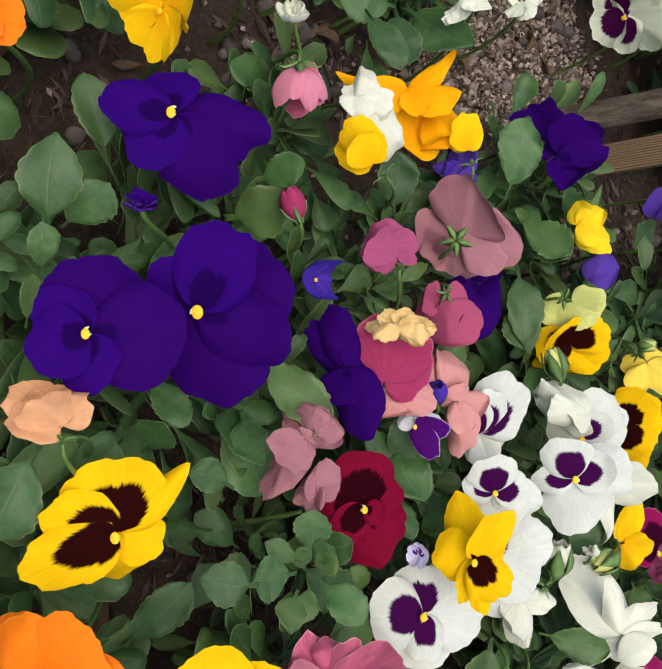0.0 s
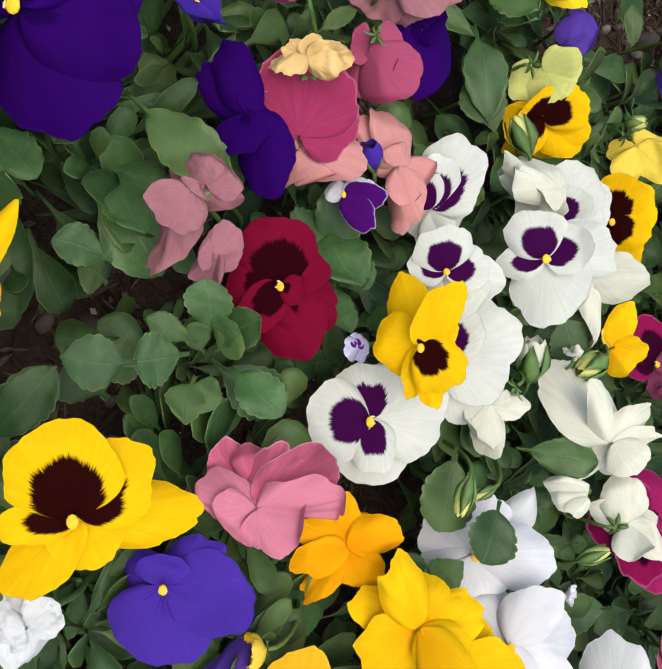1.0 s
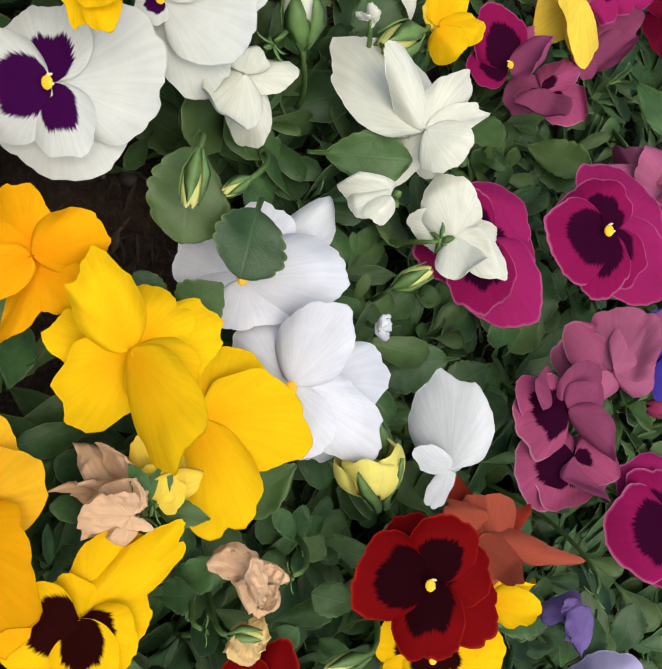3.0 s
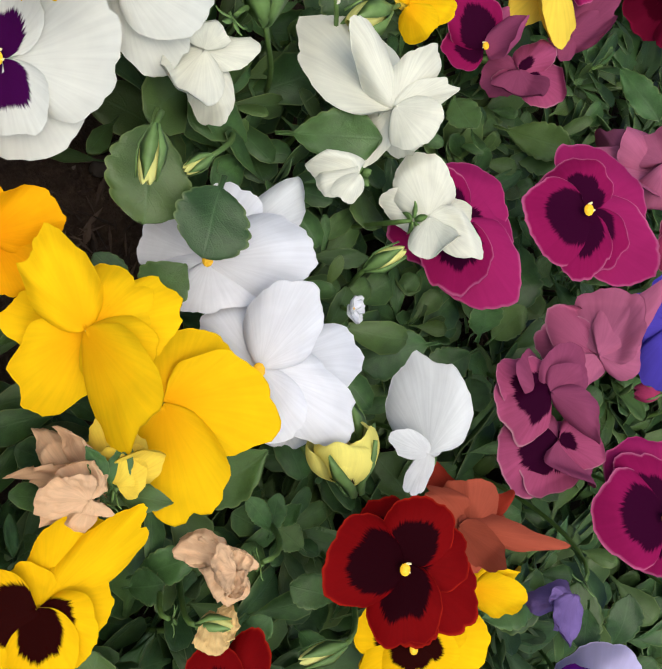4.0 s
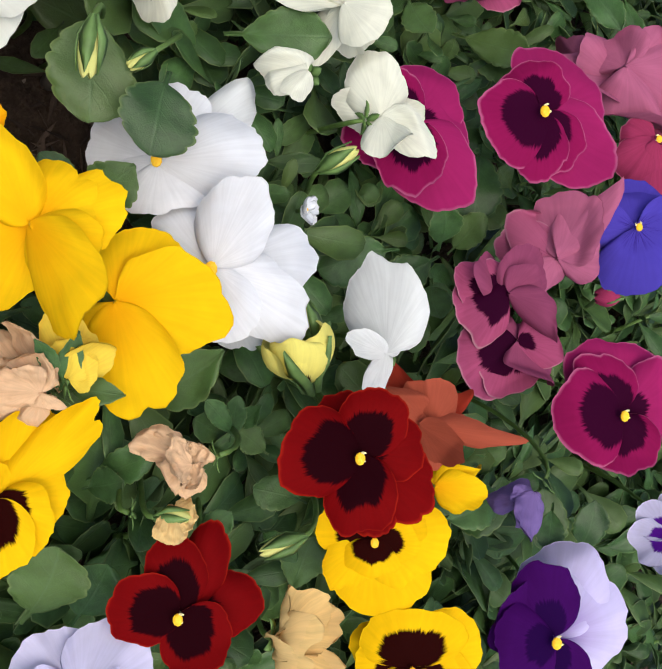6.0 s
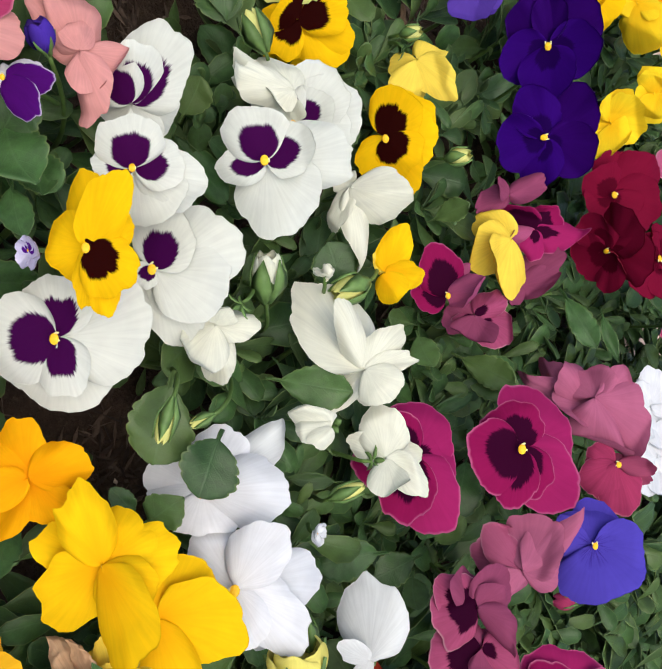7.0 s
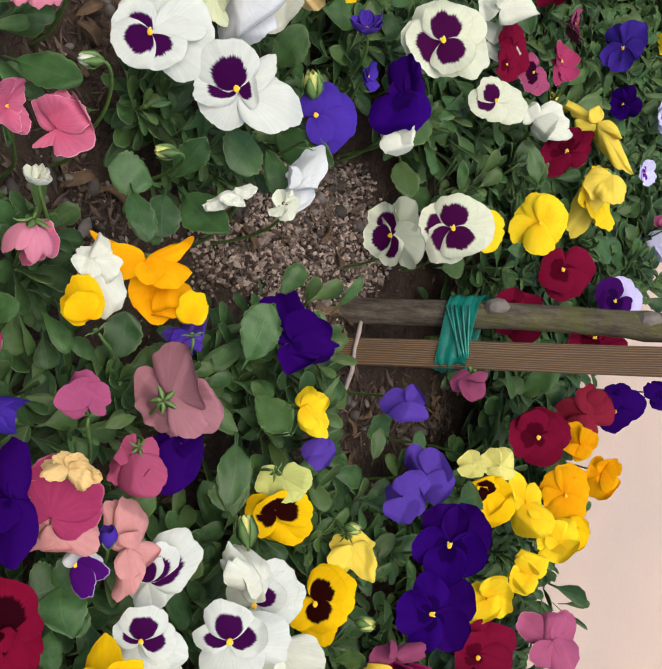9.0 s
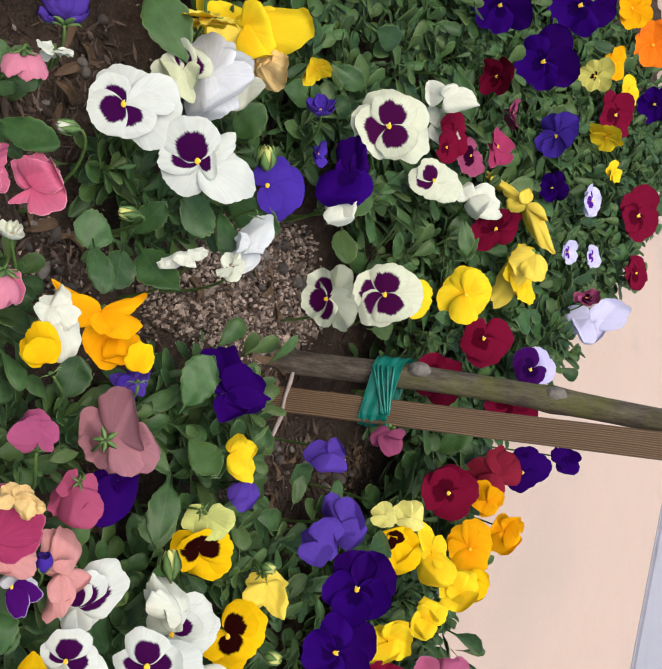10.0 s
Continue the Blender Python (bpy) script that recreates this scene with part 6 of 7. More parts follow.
bloom("magenta", -0.119, -0.516, 0.174, 2, -43, -17, ((88, 3.6, 5.1, "u"), (-14, 3.0, 6.0, "u"), (126, 2.8, 3.5, "l"), (-87, 2.9, 3.5, "l"), (-176, 2.8, 4.9, "l")))
bloom("magenta", -0.095, -0.304, 0.108, 3, -45, -9, ((69, 2.3, 1.9, "b"), (173, 1.9, 2.6, "l"), (109, 2.9, 3.1, "l"), (0, 2.0, 2.4, "b", 15)), ruffle=0.04)
bloom("mauve", -0.081, -0.317, 0.115, 3, -45, -9, ((-165, 1.8, 1.7, "b"), (-104, 1.0, 2.1, "l"), (-18, 2.4, 2.9, "u"), (34, 2.1, 1.7, "u"), (-90, 1.8, 2.6, "b", 20)), eye=False, ruffle=0.05)
bloom("magenta", -0.034, -0.273, 0.129, 3, -45, -9, ((54, 2.1, 2.2, "l"), (-8, 3.4, 3.5, "up"), (143, 2.5, 2.7, "l"), (-163, 2.1, 1.2, "b", 30), (-99, 1.6, 1.7, "u")), eye=False, ruffle=0.04)
bloom("yellow", -0.057, -0.277, 0.128, 3, -45, -9, ((139, 2.2, 2.2, "b"), (-164, 2.6, 2.9, "b"), (-114, 2.9, 3.6, "b")), eye=False)
bloom("mauve", -0.057, -0.252, 0.129, 3, -45, -9, ((-162, 1.9, 1.4, "b"), (17, 2.5, 1.4, "b"), (143, 1.2, 1.4, "b")), eye=False, ruffle=0.05)
bloom("mauve", -0.041, -0.304, 0.121, 3, -45, -9, ((38, 2.8, 2.5, "b"), (3, 2.5, 2.2, "b"), (-143, 1.2, 1.5, "b")), eye=False, ruffle=0.04)
bloom("crimson", 0.062, -0.252, 0.129, 4, -50, 8, ((54, 2.9, 4.4, "u"), (5, 4.0, 4.7, "u"), (-35, 3.7, 4.7, "u"), (-81, 2.2, 4.0, "u"), (-168, 2.0, 3.4, "l"), (121, 2.3, 3.4, "l")))
pansy("crimson", 0.043, -0.289, 0.134, 101, -12, -83, 5.6)
pansy("crimson", 0.108, -0.299, 0.135, 1, 15, 172, 5.7)
bloom("orchid", 0.189, -0.239, 0.136, 4, -50, 8, ((152, 3.0, 2.7, "u"), (98, 2.6, 3.0, "u"), (24, 3.1, 3.8, "u"), (-44, 3.4, 3.8, "u"), (-98, 2.8, 3.8, "u")), eye=False, ruffle=0.05)
pansy("rose", 0.147, -0.348, 0.138, 4, 1, 164, 5.6, cup=0.6, wilt=0.4)
pansy("rose", 0.137, -0.391, 0.141, 8, -7, -100, 5.2, fold=0.6, wilt=0.4)
pansy("snow", 0.066, -0.392, 0.142, 6, 14, 164, 5.4, plain=1)
pansy("snow", 0.063, -0.426, 0.144, 8, 15, 161, 5.1, plain=1)
bloom("orchid", -0.019, -0.373, 0.149, 3, -45, -9, ((90, 1.7, 3.0, "b"), (-23, 2.8, 4.2, "b"), (-45, 3.9, 3.5, "b"), (-74, 3.6, 3.2, "b")), eye=False, ruffle=0.04)
pansy("purple", -0.022, -0.169, 0.142, 27, -69, -24, 6.4)
pansy("purple", -0.029, -0.221, 0.139, 70, -2, -89, 5.9)
bloom("yellow_blotch", 0.043, -0.124, 0.133, -4, -56, 22, ((-17, 1.9, 3.4, "u"), (-78, 3.1, 3.8, "u"), (103, 1.7, 2.7, "l"), (163, 1.3, 1.9, "l")), eye=False)
bloom("canary", 0.128, -0.121, 0.126, -4, -56, 22, ((115, 2.8, 2.5, "u"), (-8, 1.5, 3.3, "u"), (-137, 1.5, 2.5, "u"), (-86, 3.2, 4.1, "u")), eye=False, ruffle=0.05)
bloom("gold", 0.223, -0.103, 0.120, -4, -56, 22, ((42, 2.9, 5.0, "u"), (131, 2.6, 4.5, "u"), (-23, 2.5, 4.5, "u"), (-132, 2.2, 4.5, "u"), (-88, 2.7, 4.5, "u")))
bloom("gold", 0.282, -0.075, 0.131, -4, -56, 22, ((36, 2.4, 3.3, "u"), (124, 1.7, 2.8, "u"), (-85, 2.5, 3.8, "u"), (-17, 1.6, 2.8, "u")), eye=False)
bloom("gold", 0.247, -0.050, 0.121, -4, -56, 22, ((123, 2.1, 2.8, "u"), (11, 1.7, 3.3, "u"), (-113, 1.7, 2.8, "u"), (-53, 1.6, 2.8, "u")), eye=False)
bloom("canary", 0.161, -0.151, 0.146, -4, -56, 22, ((128, 1.8, 3.3, "u"), (63, 2.0, 3.3, "u"), (-81, 1.8, 3.7, "u"), (-135, 1.0, 2.5, "u")), eye=False, ruffle=0.05)
bloom("canary", 0.134, -0.183, 0.130, -4, -56, 22, ((39, 2.1, 3.3, "u"), (-153, 1.8, 3.7, "u"), (-107, 1.7, 2.8, "u"), (71, 1.6, 2.4, "u")), eye=False, ruffle=0.05)
bloom("canary", 0.065, -0.207, 0.131, -4, -56, 22, ((143, 1.7, 2.7, "u"), (54, 2.1, 3.4, "u"), (0, 2.3, 3.4, "u"), (-73, 1.8, 3.4, "u")), eye=False, ruffle=0.05)
bloom("yellow_blotch", 0.214, -0.137, 0.133, 4, -50, 8, ((2, 2.1, 2.4, "u"), (-66, 2.5, 2.4, "u"), (-121, 1.2, 2.4, "l")), eye=False)
bloom("lemon", 0.068, -0.097, 0.128, -4, -56, 22, ((152, 1.4, 2.4, "b"), (30, 1.6, 2.4, "b"), (-90, 1.0, 2.8, "b")), eye=False)
bloom("lemon", 0.014, -0.103, 0.133, -4, -56, 22, ((132, 1.2, 1.9, "b"), (34, 1.0, 2.2, "b"), (-96, 1.1, 2.2, "b")), eye=False)
bloom("violet", -0.046, -0.120, 0.129, -4, -56, 22, ((130, 2.5, 2.4, "b"), (40, 1.9, 3.1, "b"), (-56, 2.2, 2.8, "b"), (-113, 1.1, 2.4, "b")), eye=False)
bloom("violet", -0.074, -0.140, 0.128, -4, -56, 22, ((-131, 1.6, 2.7, "b"), (62, 2.1, 3.0, "b"), (-4, 1.7, 2.7, "b"), (-92, 1.9, 2.7, "b")), eye=False)
bloom("violet", -0.088, -0.072, 0.130, -4, -56, 22, ((173, 1.8, 2.0, "b"), (18, 1.5, 2.0, "b"), (-97, 1.4, 2.7, "b")), eye=False)
bloom("crimson", 0.146, -0.058, 0.122, -4, -56, 22, ((51, 2.9, 4.7, "u"), (-9, 3.6, 4.7, "u"), (-76, 3.0, 4.7, "u"), (178, 2.8, 4.7, "l"), (117, 2.6, 3.9, "l")))
bloom("crimson", 0.262, -0.016, 0.118, -4, -56, 22, ((-170, 2.7, 3.3, "b"), (28, 3.1, 4.3, "b"), (61, 3.0, 3.3, "b"), (-109, 2.9, 3.3, "b")), eye=False)
bloom("purple", 0.327, 0.001, 0.121, -4, -56, 22, ((48, 3.2, 5.0, "u"), (8, 3.7, 4.5, "u"), (-75, 2.4, 4.5, "u"), (106, 1.8, 3.0, "u")))
bloom("purple", 0.423, 0.039, 0.135, -4, -56, 22, ((33, 1.7, 3.2, "u"), (-79, 2.3, 3.2, "u"), (-172, 1.8, 3.2, "u")), eye=False)
bloom("mauve", 0.003, -0.031, 0.128, -4, -56, 22, ((-134, 2.2, 1.9, "b"), (-101, 2.3, 2.3, "b"), (-56, 1.0, 1.9, "b")), eye=False)
pansy("crimson", 0.078, 0.040, 0.118, 65, -10, -97, 5.5)
pansy("crimson", 0.255, 0.063, 0.123, 72, -14, -113, 6.0)
bloom("crimson", 0.160, 0.109, 0.123, -4, -56, 22, ((68, 1.8, 4.5, "u"), (-6, 3.4, 5.0, "u"), (-74, 3.3, 5.0, "u"), (154, 2.3, 4.1, "l"), (-129, 2.5, 4.1, "l")))
bloom("bicolor", 0.310, 0.121, 0.117, -4, -56, 22, ((0, 3.5, 4.1, "u"), (44, 3.2, 4.1, "u"), (110, 2.7, 4.1, "l"), (-155, 1.8, 4.1, "l"), (-63, 2.0, 4.1, "l")))
bloom("pale", -0.019, 0.089, 0.106, -4, -56, 22, ((13, 3.5, 6.2, "u"), (90, 3.0, 5.1, "u"), (-90, 2.6, 5.1, "u"), (162, 3.1, 4.7, "l"), (-129, 3.1, 4.7, "l"), (79, 3.0, 4.3, "l"), (-65, 2.8, 4.3, "l")))
pansy("pale", -0.116, 0.048, 0.116, 98, -5, -70, 5.4)
pansy("canary", 0.028, 0.103, 0.109, 21, -1, -69, 4.3)
bloom("canary", 0.106, 0.138, 0.121, -4, -56, 22, ((-132, 3.2, 4.8, "u"), (160, 2.6, 4.8, "u"), (77, 2.9, 4.8, "u"), (27, 2.9, 4.8, "u"), (-45, 2.5, 4.8, "u"), (-94, 3.3, 3.5, "u")), ruffle=0.05)
pansy("canary", 0.236, 0.214, 0.118, 15, -3, -89, 7.0, ruffle=0.06)
bloom("canary", 0.238, 0.303, 0.110, -4, -56, 22, ((140, 6.9, 1.5, "b"), (170, 2.8, 1.7, "b"), (104, 2.1, 1.8, "b"), (-64, 6.5, 2.0, "b"), (-62, 2.9, 2.0, "b")), eye=False, ruffle=0.08)
bloom("canary", 0.213, 0.228, 0.143, -4, -56, 22, ((-126, 6.7, 2.9, "b"), (-138, 3.2, 2.9, "b"), (-102, 3.4, 2.9, "b")), eye=False, ruffle=0.06)
pansy("crimson", 0.154, 0.234, 0.117, -26, 48, -133, 6.6)
bloom("pale", -0.119, 0.200, 0.140, -4, -56, 22, ((5, 3.8, 6.8, "u"), (69, 3.5, 6.8, "u"), (-105, 2.8, 5.3, "u"), (174, 3.2, 5.0, "u"), (-162, 2.9, 5.3, "l"), (77, 3.1, 4.3, "l"), (-60, 2.8, 4.3, "l")))
bloom("cream", -0.003, 0.301, 0.116, -4, -56, 22, ((145, 2.3, 2.5, "b"), (-23, 3.4, 3.3, "b"), (56, 1.5, 2.5, "b")), eye=False)
bloom("cream", 0.015, 0.285, 0.096, -4, -56, 22, ((-32, 2.8, 3.4, "b"), (45, 1.8, 2.6, "b")), eye=False)
pansy("crimson", 0.031, 0.280, 0.113, 14, 5, -61, 4.9)
bloom("pale", 0.007, 0.216, 0.117, -4, -56, 22, ((-11, 3.1, 4.1, "u"), (68, 2.2, 3.3, "u"), (-108, 1.9, 2.9, "u"), (175, 2.5, 3.3, "l"), (119, 2.1, 2.9, "l")))
bloom("cream", 0.101, 0.244, 0.108, -4, -56, 22, ((-17, 3.8, 3.6, "b"), (135, 1.6, 2.2, "b"), (-66, 2.2, 3.1, "b")), eye=False)
bloom("purple", -0.134, 0.154, 0.123, -4, -56, 22, ((126, 1.3, 2.1, "u"), (74, 3.0, 3.2, "u"), (6, 1.6, 2.8, "u"), (-118, 3.5, 3.9, "l"), (-81, 3.0, 3.9, "l")), eye=False)
bloom("cream", -0.128, 0.126, 0.117, -4, -56, 22, ((-164, 1.5, 1.8, "b"), (-90, 1.7, 2.5, "b"), (-12, 1.4, 1.8, "b")), eye=False)
bloom("violet", -0.202, 0.107, 0.100, -4, -56, 22, ((7, 3.2, 4.6, "u"), (-48, 3.0, 3.9, "u"), (63, 2.6, 3.3, "u"), (-80, 2.3, 2.3, "l"), (113, 1.5, 2.3, "l")))
pansy("violet", -0.185, 0.180, 0.119, 50, 55, -158, 3.1, cup=1.5)
pansy("violet", -0.170, 0.151, 0.114, -4, -2, -152, 2.3, cup=0.8)
bloom("white", -0.349, 0.090, 0.098, -4, -56, 22, ((-7, 3.4, 5.7, "u"), (67, 2.9, 6.0, "u"), (-88, 2.1, 4.6, "l"), (157, 2.4, 4.1, "l"), (-156, 2.4, 3.8, "l")))
bloom("white", -0.298, 0.075, 0.122, -4, -56, 22, ((39, 3.2, 2.0, "u"), (-19, 4.1, 4.2, "u"), (-149, 2.7, 3.7, "u"), (170, 2.9, 2.5, "l"), (10, 1.3, 3.1, "l"), (111, 3.0, 4.5, "l")))
bloom("pale", -0.316, 0.136, 0.103, -4, -56, 22, ((115, 2.4, 3.2, "l"), (58, 1.9, 3.2, "l"), (168, 2.1, 2.0, "u"), (-32, 1.4, 2.0, "b"), (-122, 1.4, 3.5, "b", 15)), eye=False)
bloom("snow", -0.291, 0.147, 0.102, -4, -56, 22, ((96, 2.9, 3.9, "u"), (19, 2.7, 3.9, "u"), (-37, 3.0, 4.5, "u"), (-93, 3.1, 3.9, "u")), eye=False, neck=(-1.8, -1.0, 0.2))
bloom("cream", -0.266, 0.155, 0.107, -4, -56, 22, ((41, 1.6, 2.5, "b"), (-68, 1.7, 3.4, "b")), eye=False)
bloom("canary", -0.263, 0.205, 0.093, -4, -56, 22, ((153, 4.3, 4.1, "u"), (-144, 2.7, 3.5, "b"), (52, 3.6, 4.8, "u"), (14, 5.4, 5.4, "u"), (8, 2.2, 4.1, "u"), (-45, 3.1, 4.1, "u")), eye=False, ruffle=0.05)
pansy("canary", -0.310, 0.178, 0.107, 105, -48, 21, 4.5)
bloom("straw", -0.251, 0.190, 0.100, -4, -56, 22, ((-99, 1.9, 1.9, "b"), (-32, 3.0, 2.9, "b", 20), (0, 1.6, 2.9, "b", -15)), eye=False, crumple=0.2)
pansy("canary", -0.203, 0.207, 0.118, -39, 39, -133, 2.8, fold=0.5)
pansy("violet", -0.414, 0.109, 0.104, -95, -40, 21, 4.6, crumple=0.08, cup=1.5)
pansy("cream", -0.413, 0.087, 0.104, 104, -39, 21, 2.1, wilt=0.7)
pansy("pink", -0.433, 0.071, 0.108, 118, -37, 21, 3.5, cup=1.5)
bloom("pink", -0.400, 0.007, 0.105, -4, -56, 22, ((101, 2.0, 2.4, "u"), (-63, 0.8, 2.9, "u"), (-13, 2.1, 3.6, "u"), (51, 1.7, 2.7, "u")), eye=False, ruffle=0.03)
bloom("pink", -0.398, -0.054, 0.106, -4, -56, 22, ((112, 1.3, 2.1, "u"), (13, 1.0, 2.1, "u"), (-90, 1.1, 1.9, "u")), eye=False)
bloom("snow", -0.223, 0.047, 0.116, -4, -56, 22, ((76, 2.5, 2.8, "b"), (-39, 1.0, 2.8, "b"), (-103, 2.1, 2.5, "b"), (150, 1.2, 1.5, "b", 20)), eye=False, neck=(0.5, 2.0, 0.2))
bloom("cream", -0.283, 0.015, 0.119, -4, -56, 22, ((170, 1.3, 1.4, "b"), (-169, 2.3, 1.1, "b"), (13, 1.3, 1.1, "b"), (-112, 0.8, 1.4, "b")), eye=False, crumple=0.15, words="withered pale pansy flower, papery and shrunken")
pansy("purple", 0.240, 0.500, 0.099, 81, -12, -54, 8.1)
pansy("purple", 0.337, 0.652, 0.093, 83, -11, -52, 8.9)
pansy("purple", 0.108, 0.489, 0.097, 86, -10, -54, 6.9)
pansy("lemon", 0.418, 0.591, 0.097, 87, 7, -58, 4.9, cup=0.2)
pansy("canary", 0.558, 0.650, 0.097, 23, 6, -59, 5.1)
pansy("gold", 0.491, 0.658, 0.094, 23, 7, -57, 5.5)
pansy("orange", 0.662, 0.804, 0.091, 55, 8, -57, 8.2)
pansy("gold", 0.534, 0.786, 0.092, 44, 9, -55, 6.4)
pansy("purple", 0.700, 0.712, 0.097, 95, 6, -59, 6.5)
pansy("crimson", 0.118, 0.402, 0.104, 109, 7, -58, 5.0, fold=0.5)
pansy("mauve", 0.166, 0.384, 0.106, -0, -24, -162, 4.0, cup=0.6, wilt=0.7)
pansy("rose", 0.137, 0.324, 0.110, 6, 20, -167, 4.5, fold=0.4)
pansy("mauve", 0.075, 0.280, 0.113, 7, 4, -62, 4.2, wilt=0.7)
pansy("crimson", 0.021, 0.260, 0.115, 14, 4, -61, 3.6)
pansy("violet", 0.304, 0.431, 0.104, 171, -81, -143, 6.0)
pansy("purple", 0.307, 0.359, 0.109, 99, -15, -66, 4.1)
pansy("canary", 0.482, 0.529, 0.102, 105, -75, -29, 5.6, ruffle=0.06)
pansy("canary", 0.530, 0.495, 0.105, 2, -15, 32, 3.6)
pansy("crimson", 0.510, 0.581, 0.100, 33, 5, -60, 7.3)
pansy("crimson", 0.654, 0.483, 0.109, 33, -7, -51, 9.0)
pansy("crimson", 0.665, 0.389, 0.115, 25, 0, -68, 5.7)
pansy("lilac", 0.445, 0.408, 0.109, 21, 3, -64, 4.5)
bloom("lilac", 0.496, 0.247, 0.117, -4, -56, 22, ((173, 3.6, 4.1, "u"), (23, 5.0, 4.7, "u"), (-68, 3.2, 4.1, "u"), (-153, 2.6, 4.7, "u")), eye=False)
pansy("lilac", 0.378, 0.302, 0.114, 21, 1, -67, 3.7, cup=0.6)
pansy("lilac", 0.465, 0.333, 0.114, 22, 1, -67, 3.4)
pansy("mauve", 0.464, 0.270, 0.117, 78, -14, -117, 3.9, wilt=0.7)
pansy("pink", -0.435, 0.001, 0.114, -16, 9, -64, 2.9, fold=0.4)
pansy("cream", -0.410, -0.027, 0.115, 50, 34, -166, 1.9, cup=1.5)
bloom("violet", -0.431, -0.396, 0.100, 1, -42, -10, ((52, 3.5, 2.0, "b"), (-34, 1.9, 2.9, "b"), (-137, 2.3, 3.2, "b"), (-93, 2.4, 3.2, "b"), (180, 2.3, 2.1, "b")), eye=False, neck=(-0.1, 0.1, 0.6))
pansy("lilac", -0.343, -0.267, 0.117, -60, 69, 121, 1.3, cup=0.6)
pansy("yellow", -0.400, -0.372, 0.112, -179, 64, -13, 2.0, cup=1.5)
bloom("cream", -0.227, -0.351, 0.141, 3, -45, -9, ((157, 2.1, 1.5, "b"), (180, 1.7, 1.3, "b"), (-135, 1.0, 1.1, "b")), eye=False)
pansy("cream", -0.208, -0.286, 0.128, 72, 48, 167, 1.2, cup=1, wilt=0.7)
bloom("snow", -0.495, -0.329, 0.134, 2, -42, -7, ((137, 1.2, 1.3, "b"), (38, 1.0, 1.3, "b"), (-93, 1.1, 1.4, "b"), (-160, 0.7, 1.1, "b")), eye=False, crumple=0.15)
pansy("cream", -0.236, 0.027, 0.116, 24, 56, 176, 2.1, wilt=0.7)
pansy("purple", -0.498, -0.121, 0.129, 46, 32, 179, 1.4, cup=1, crumple=0.1)
pansy("snow", -0.231, -0.398, 0.129, 0, -9, 167, 1.2, cup=1.1)
bud("lime", -0.303, -0.328, 0.135, 105, 8, -15, 0.9, open_=0.2, long=1.5)
bud("lime", -0.280, -0.337, 0.128, 151, 54, -13, 0.6, open_=0.2, long=1.3)
bud("lime", -0.227, -0.186, 0.124, -105, 54, 5, 1.4, open_=0.2)
bud("lime", -0.250, -0.440, 0.137, -107, 53, -13, 1.1, open_=0.1)
bud("lime", -0.182, -0.292, 0.127, -132, 68, 63, 1.5, open_=0.1)
bud("lime", -0.124, -0.168, 0.119, -6, -9, -175, 0.9, open_=0.2)
bud("lime", -0.098, -0.231, 0.121, -1, -7, 179, 1.1, open_=0.2)
bud("lime", -0.329, 0.023, 0.113, 150, 63, -19, 1.0, open_=0.2)
bud("cream", -0.385, 0.053, 0.106, 160, 69, -3, 1.0, open_=0.2)
bud("lime", -0.212, 0.118, 0.103, 53, 52, -158, 1.5, open_=0.2)
bud("cream", -0.241, -0.293, 0.124, 66, 48, 167, 1.3, open_=0.3)
bud("rose", -0.074, -0.476, 0.158, -178, 33, -15, 1.0, open_=0.2)
bud("lime", -0.327, -0.474, 0.137, -4, -51, 166, 0.7, open_=0, long=1.2)
bud("lime", -0.286, -0.499, 0.149, 166, 58, -13, 0.8, open_=0, long=1.5)
bud("lime", -0.218, -0.385, 0.129, 25, -34, 166, 0.9, open_=0, long=1.4)
bloom("yellow", -0.339, -0.425, 0.131, 2, -43, -17, ((127, 1.6, 1.1, "b"), (97, 2.0, 1.6, "b"), (48, 1.7, 1.3, "b"), (16, 0.9, 1.1, "b"), (74, 1.3, 1.5, "b", 10)), eye=False, cup=0.5, neck=(-0.3, -0.4, 0.1))
bloom("cream", -0.226, -0.208, 0.139, 3, -45, -9, ((150, 3.2, 2.0, "b"), (168, 2.7, 1.6, "b", 20), (-158, 1.0, 1.4, "b")), eye=False, ruffle=0.04)


def tidy():
    """No leaf may grow through an open flower: it bends away below or is left out."""
    for ob, mid, base, tip in list(LEAF_SPOTS):
        for c, n, r in DISCS:
            spots_ = [p - c for p in (base, mid, tip, mid.lerp(tip, 0.5))]
            a, b = spots_[0].dot(n), spots_[2].dot(n)
            cross = a * b < 0 and (base.lerp(tip, a / (a - b)) - c).length < r
            if cross or any(-0.004 < p.dot(n) < 0.03 and (p - n * p.dot(n)).length < 0.95 * r for p in spots_):
                LEAF_SPOTS.remove((ob, mid, base, tip))
                bpy.data.objects.remove(ob)
                break
    C, N, R = (np.array([tuple(d[0]) for d in DISCS]), np.array([tuple(d[1]) for d in DISCS]), np.array([d[2] for d in DISCS]))
    for ob, at in FOLIAGE:
        near = np.linalg.norm(C - np.array(at) - (0, 0, 0.08), axis=1) < 0.16
        if not near.any():
            continue
        me = ob.data
        co = np.empty(len(me.vertices) * 3)
        me.vertices.foreach_get("co", co)
        co = co.reshape(-1, 36, 3) + np.array(at)
        for c, n, r in zip(C[near], N[near], R[near]):
            h = (co - c) @ n
            flat = np.linalg.norm(co - c - h[..., None] * n, axis=2).min(axis=1)
            hit = (h.max(axis=1) > -0.001) & (h.min(axis=1) < 0.012) & (flat < r)
            co[hit] -= (h[hit].max(axis=1) + 0.006)[:, None, None] * n
        me.vertices.foreach_set("co", (co - np.array(at)).ravel())
        me.update()


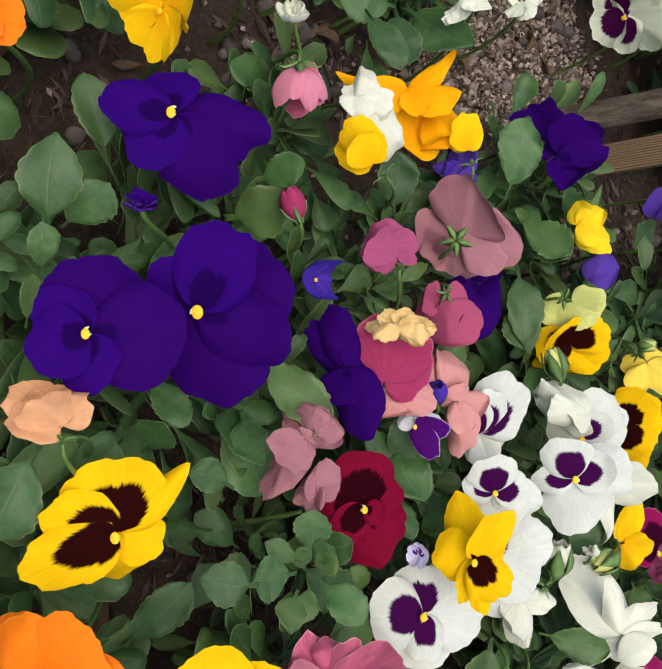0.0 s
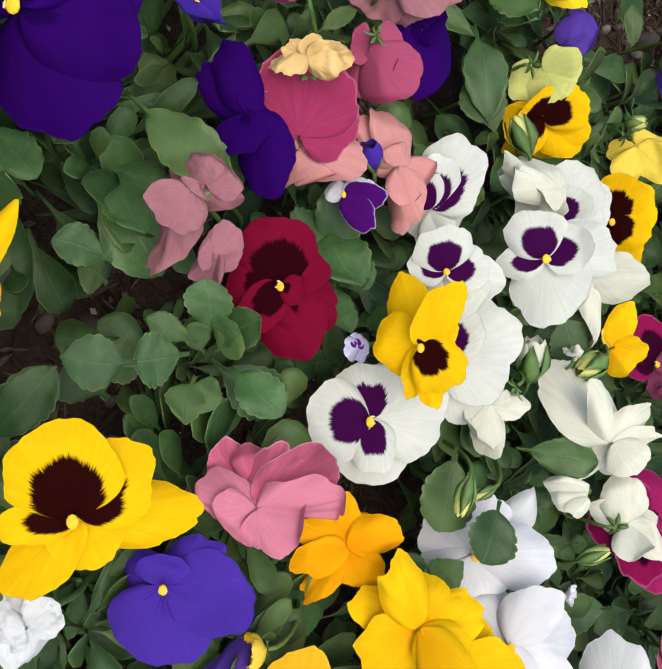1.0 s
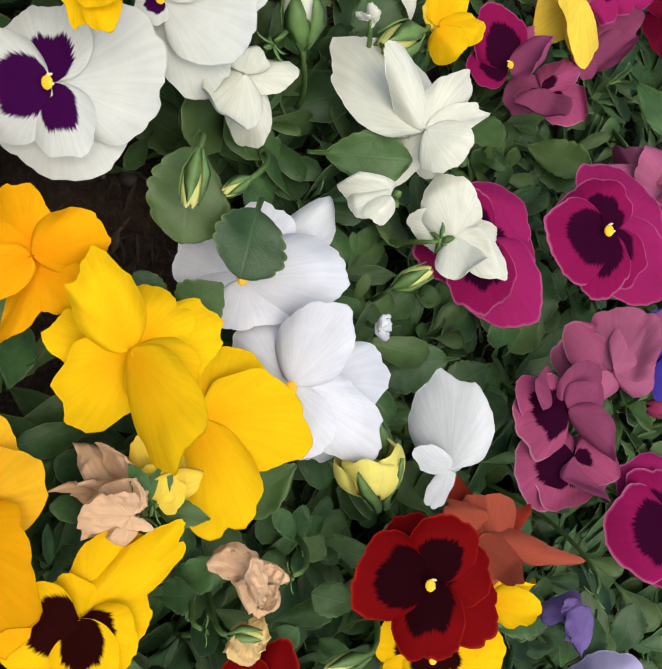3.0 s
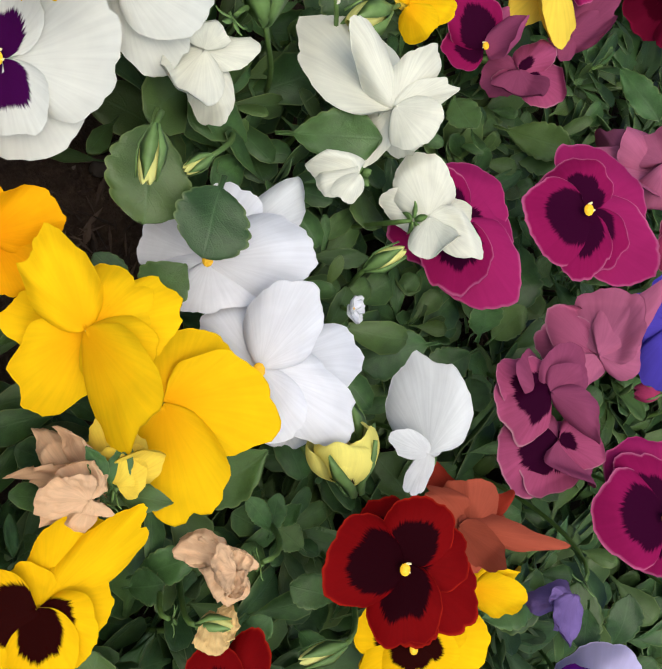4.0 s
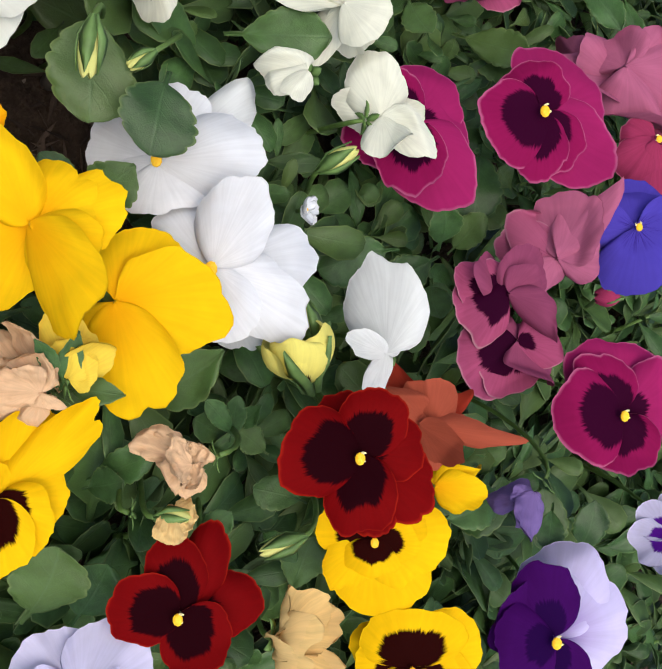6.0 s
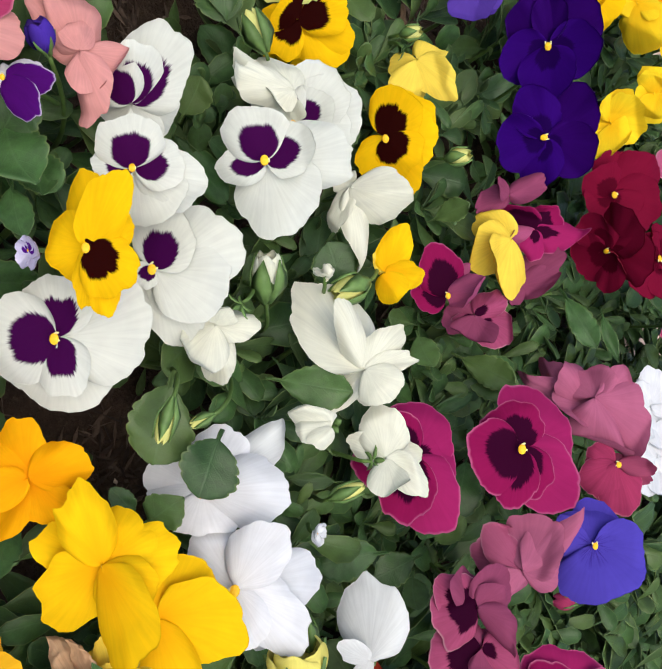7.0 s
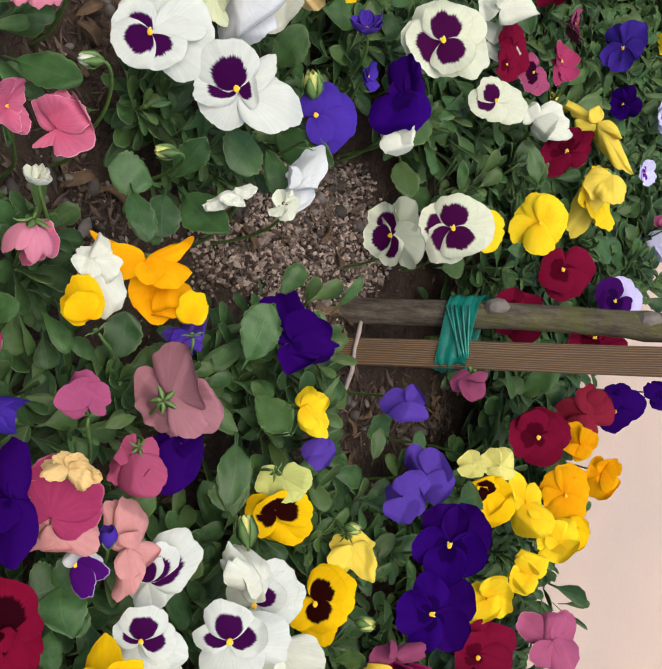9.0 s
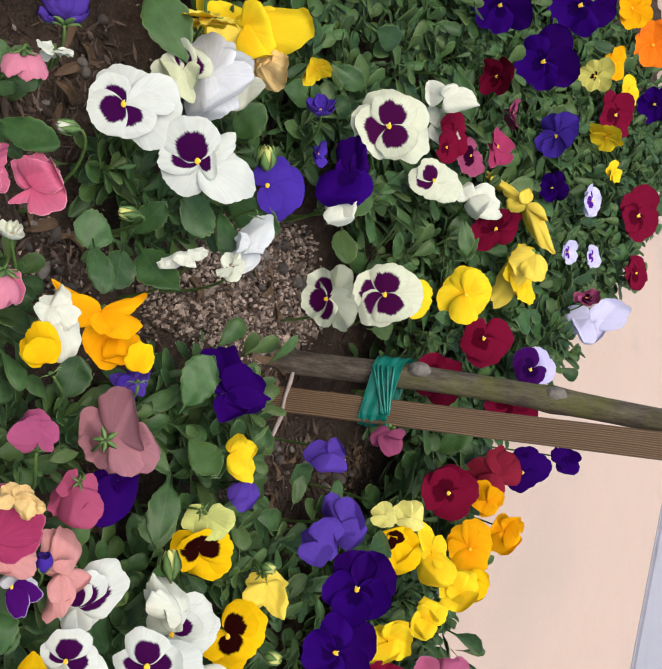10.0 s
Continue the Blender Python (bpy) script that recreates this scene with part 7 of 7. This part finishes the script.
tidy()
for item in LOOSE:
    leaf_at(*item)


# ---- loose bits on the soil ----
def bits(name, n, size, mat, label, region, seed, flat=1.0):
    """Many small irregular lumps lying on the soil, in one mesh."""
    rnd = random.Random(seed)
    corner = [(1, 0, 0), (-1, 0, 0), (0, 1, 0), (0, -1, 0), (0, 0, 1), (0, 0, -1)]
    tri = [(0, 2, 4), (2, 1, 4), (1, 3, 4), (3, 0, 4), (2, 0, 5), (1, 2, 5), (3, 1, 5), (0, 3, 5)]
    if size > 0.006:
        ball = bmesh.new()
        bmesh.ops.create_icosphere(ball, subdivisions=2, radius=1.0)
        corner = [tuple(v.co * (1 + 0.22 * noise.noise(v.co * 1.3 + Vector((seed, 0, 0))))) for v in ball.verts]
        tri = [tuple(v.index for v in f.verts) for f in ball.faces]
        ball.free()
    verts, faces = [], []
    made = 0
    while made < n:
        x, y = region(rnd)
        if x > bed_edge(y) + 0.02:
            continue
        made += 1
        r = size * rnd.uniform(0.45, 1.0) * (1.6 if rnd.random() < 0.06 else 1.0)
        z = soil_z(x, y) + r * 0.25 + 0.002
        rot = Euler((rnd.uniform(0, 6), rnd.uniform(-0.4, 0.4) if flat != 1 else rnd.uniform(0, 6), rnd.uniform(0, 6))).to_matrix()
        stretch = (rnd.uniform(0.8, 1.4) * (2.6 if flat != 1 else 1), rnd.uniform(0.6, 1.0) * (0.8 if flat != 1 else 1), rnd.uniform(0.5, 0.9) * flat)
        k = len(verts)
        for c in corner:
            v = rot @ Vector((c[0] * stretch[0], c[1] * stretch[1], c[2] * stretch[2]))
            verts.append(v * r * (1.0 if size > 0.006 else rnd.uniform(0.75, 1.2)) + Vector((x, y, z)))
        faces += [tuple(k + q for q in t) for t in tri]
    ob = new(name, mesh_of(name, verts, faces, [mat], smooth=size > 0.006))
    tagged(ob, label, name.replace("_", " "), kind="stuff")


def everywhere(r):
    return r.uniform(-0.7, 0.4), r.uniform(-0.75, 0.75)


def open_soil(r):
    a, b, w = BARE[r.randrange(len(BARE))]
    return r.gauss(a, w * 0.75), r.gauss(b, w * 0.75)


def gritty(r):
    while True:
        x, y = r.uniform(-0.36, 0.05), r.uniform(-0.06, 0.16)
        if in_open(x, y) and (x > -0.2 or r.random() < 0.12):
            return x + r.gauss(0, 0.006), y + r.gauss(0, 0.006)


def stony(r):
    return r.gauss(-0.31, 0.035), r.gauss(0.0, 0.02)


bits("grit", 3300, 0.0033, GRIT, "pale grit and perlite scattered on the dark soil", gritty, 1)
bits("grit", 1800, 0.0026, GRIT, "pale grit scattered over the soil of the bed", everywhere, 2)
bits("pebbles", 90, 0.0062, STONE, "small grey and brown pebbles on the soil", open_soil, 3)
bits("pebbles", 16, 0.0066, STONE, "grey pebbles lying on the open soil", stony, 8)
bits("bark_chips", 2600, 0.0030, CHIP, "brown bark chips and plant fibres on the soil", open_soil, 4, 0.35)
bits("bark_chips", 1500, 0.0034, CHIP, "brown bark chips strewn between the plants", everywhere, 5, 0.35)


def twig():
    """A pale dry stem that lies on the soil beside the stake."""
    top = thing("dry_stem", Matrix.Translation((-0.012, -0.02, 0.004)), "pale dry plant stem lying on the soil by the stake", "dry stem")
    pts = [(0.004, 0.038, 0.012), (-0.002, 0.022, 0.016), (0.0, 0.006, 0.012), (0.004, -0.012, 0.010), (0.003, -0.03, 0.006), (0.007, -0.045, -0.002)]
    part("stalk", tube("stalk", pts, [0.0016, 0.0022, 0.0019, 0.0023, 0.002, 0.0012], DRY, 7), top)
    part("side_shoot", tube("side_shoot", [(0.0, 0.006, 0.012), (0.008, 0.0, 0.008), (0.014, -0.008, 0.0)], [0.0014, 0.0012, 0.0007], DRY, 6), top)


def dead_leaf(x, y, turn, size, i):
    """A curled brown leaf on the soil."""
    z = soil_z(x, y) + 0.006
    ob = new("dead_leaf", DEAD[i % 3])
    ob.matrix_world = pose(x, y, z, 12 * (i % 3) - 8, 10, turn) @ Matrix.Diagonal((size, size, size, 1))
    tagged(ob, "dry curled brown leaf lying on the soil", "dead leaf", "dead leaves on the soil")


def dead_mesh(i):
    nu, nv = 12, 7
    S, V = np.meshgrid(np.linspace(0, 1, nu), np.linspace(-1, 1, nv), indexing="ij")
    w = 0.24 * np.sin(np.pi * np.clip(S * 0.94 + 0.03, 0, 1)) ** 0.7
    x = V * w * (1 - 0.3 * np.abs(V))
    z = 0.25 * np.abs(V) ** 2 * np.sin(S * 3 + i) * 0.7 + 0.12 * np.sin(S * 5 + i) + 0.04 * np.sin(V * 6 + S * 9)
    return shell("dead_leaf", np.stack([x, S - 0.5, z], -1), np.stack([V / 2 + 0.5, S], -1), nu, nv, 0.015, (DRY_LEAF, DRY_LEAF))


DRY = bits_material("dry_stalk", (0.34, 0.27, 0.24), (0.42, 0.36, 0.33))
DRY_LEAF = bits_material("dry_leaf", (0.12, 0.075, 0.045), (0.22, 0.15, 0.095))
DEAD = [dead_mesh(i) for i in range(3)]
twig()
spots = random.Random(21)
for i in range(46):
    a, b, r = BARE[i % len(BARE)]
    dead_leaf(spots.gauss(a, r * 0.8), spots.gauss(b, r * 0.8), spots.uniform(0, 360), spots.uniform(0.012, 0.026), i)
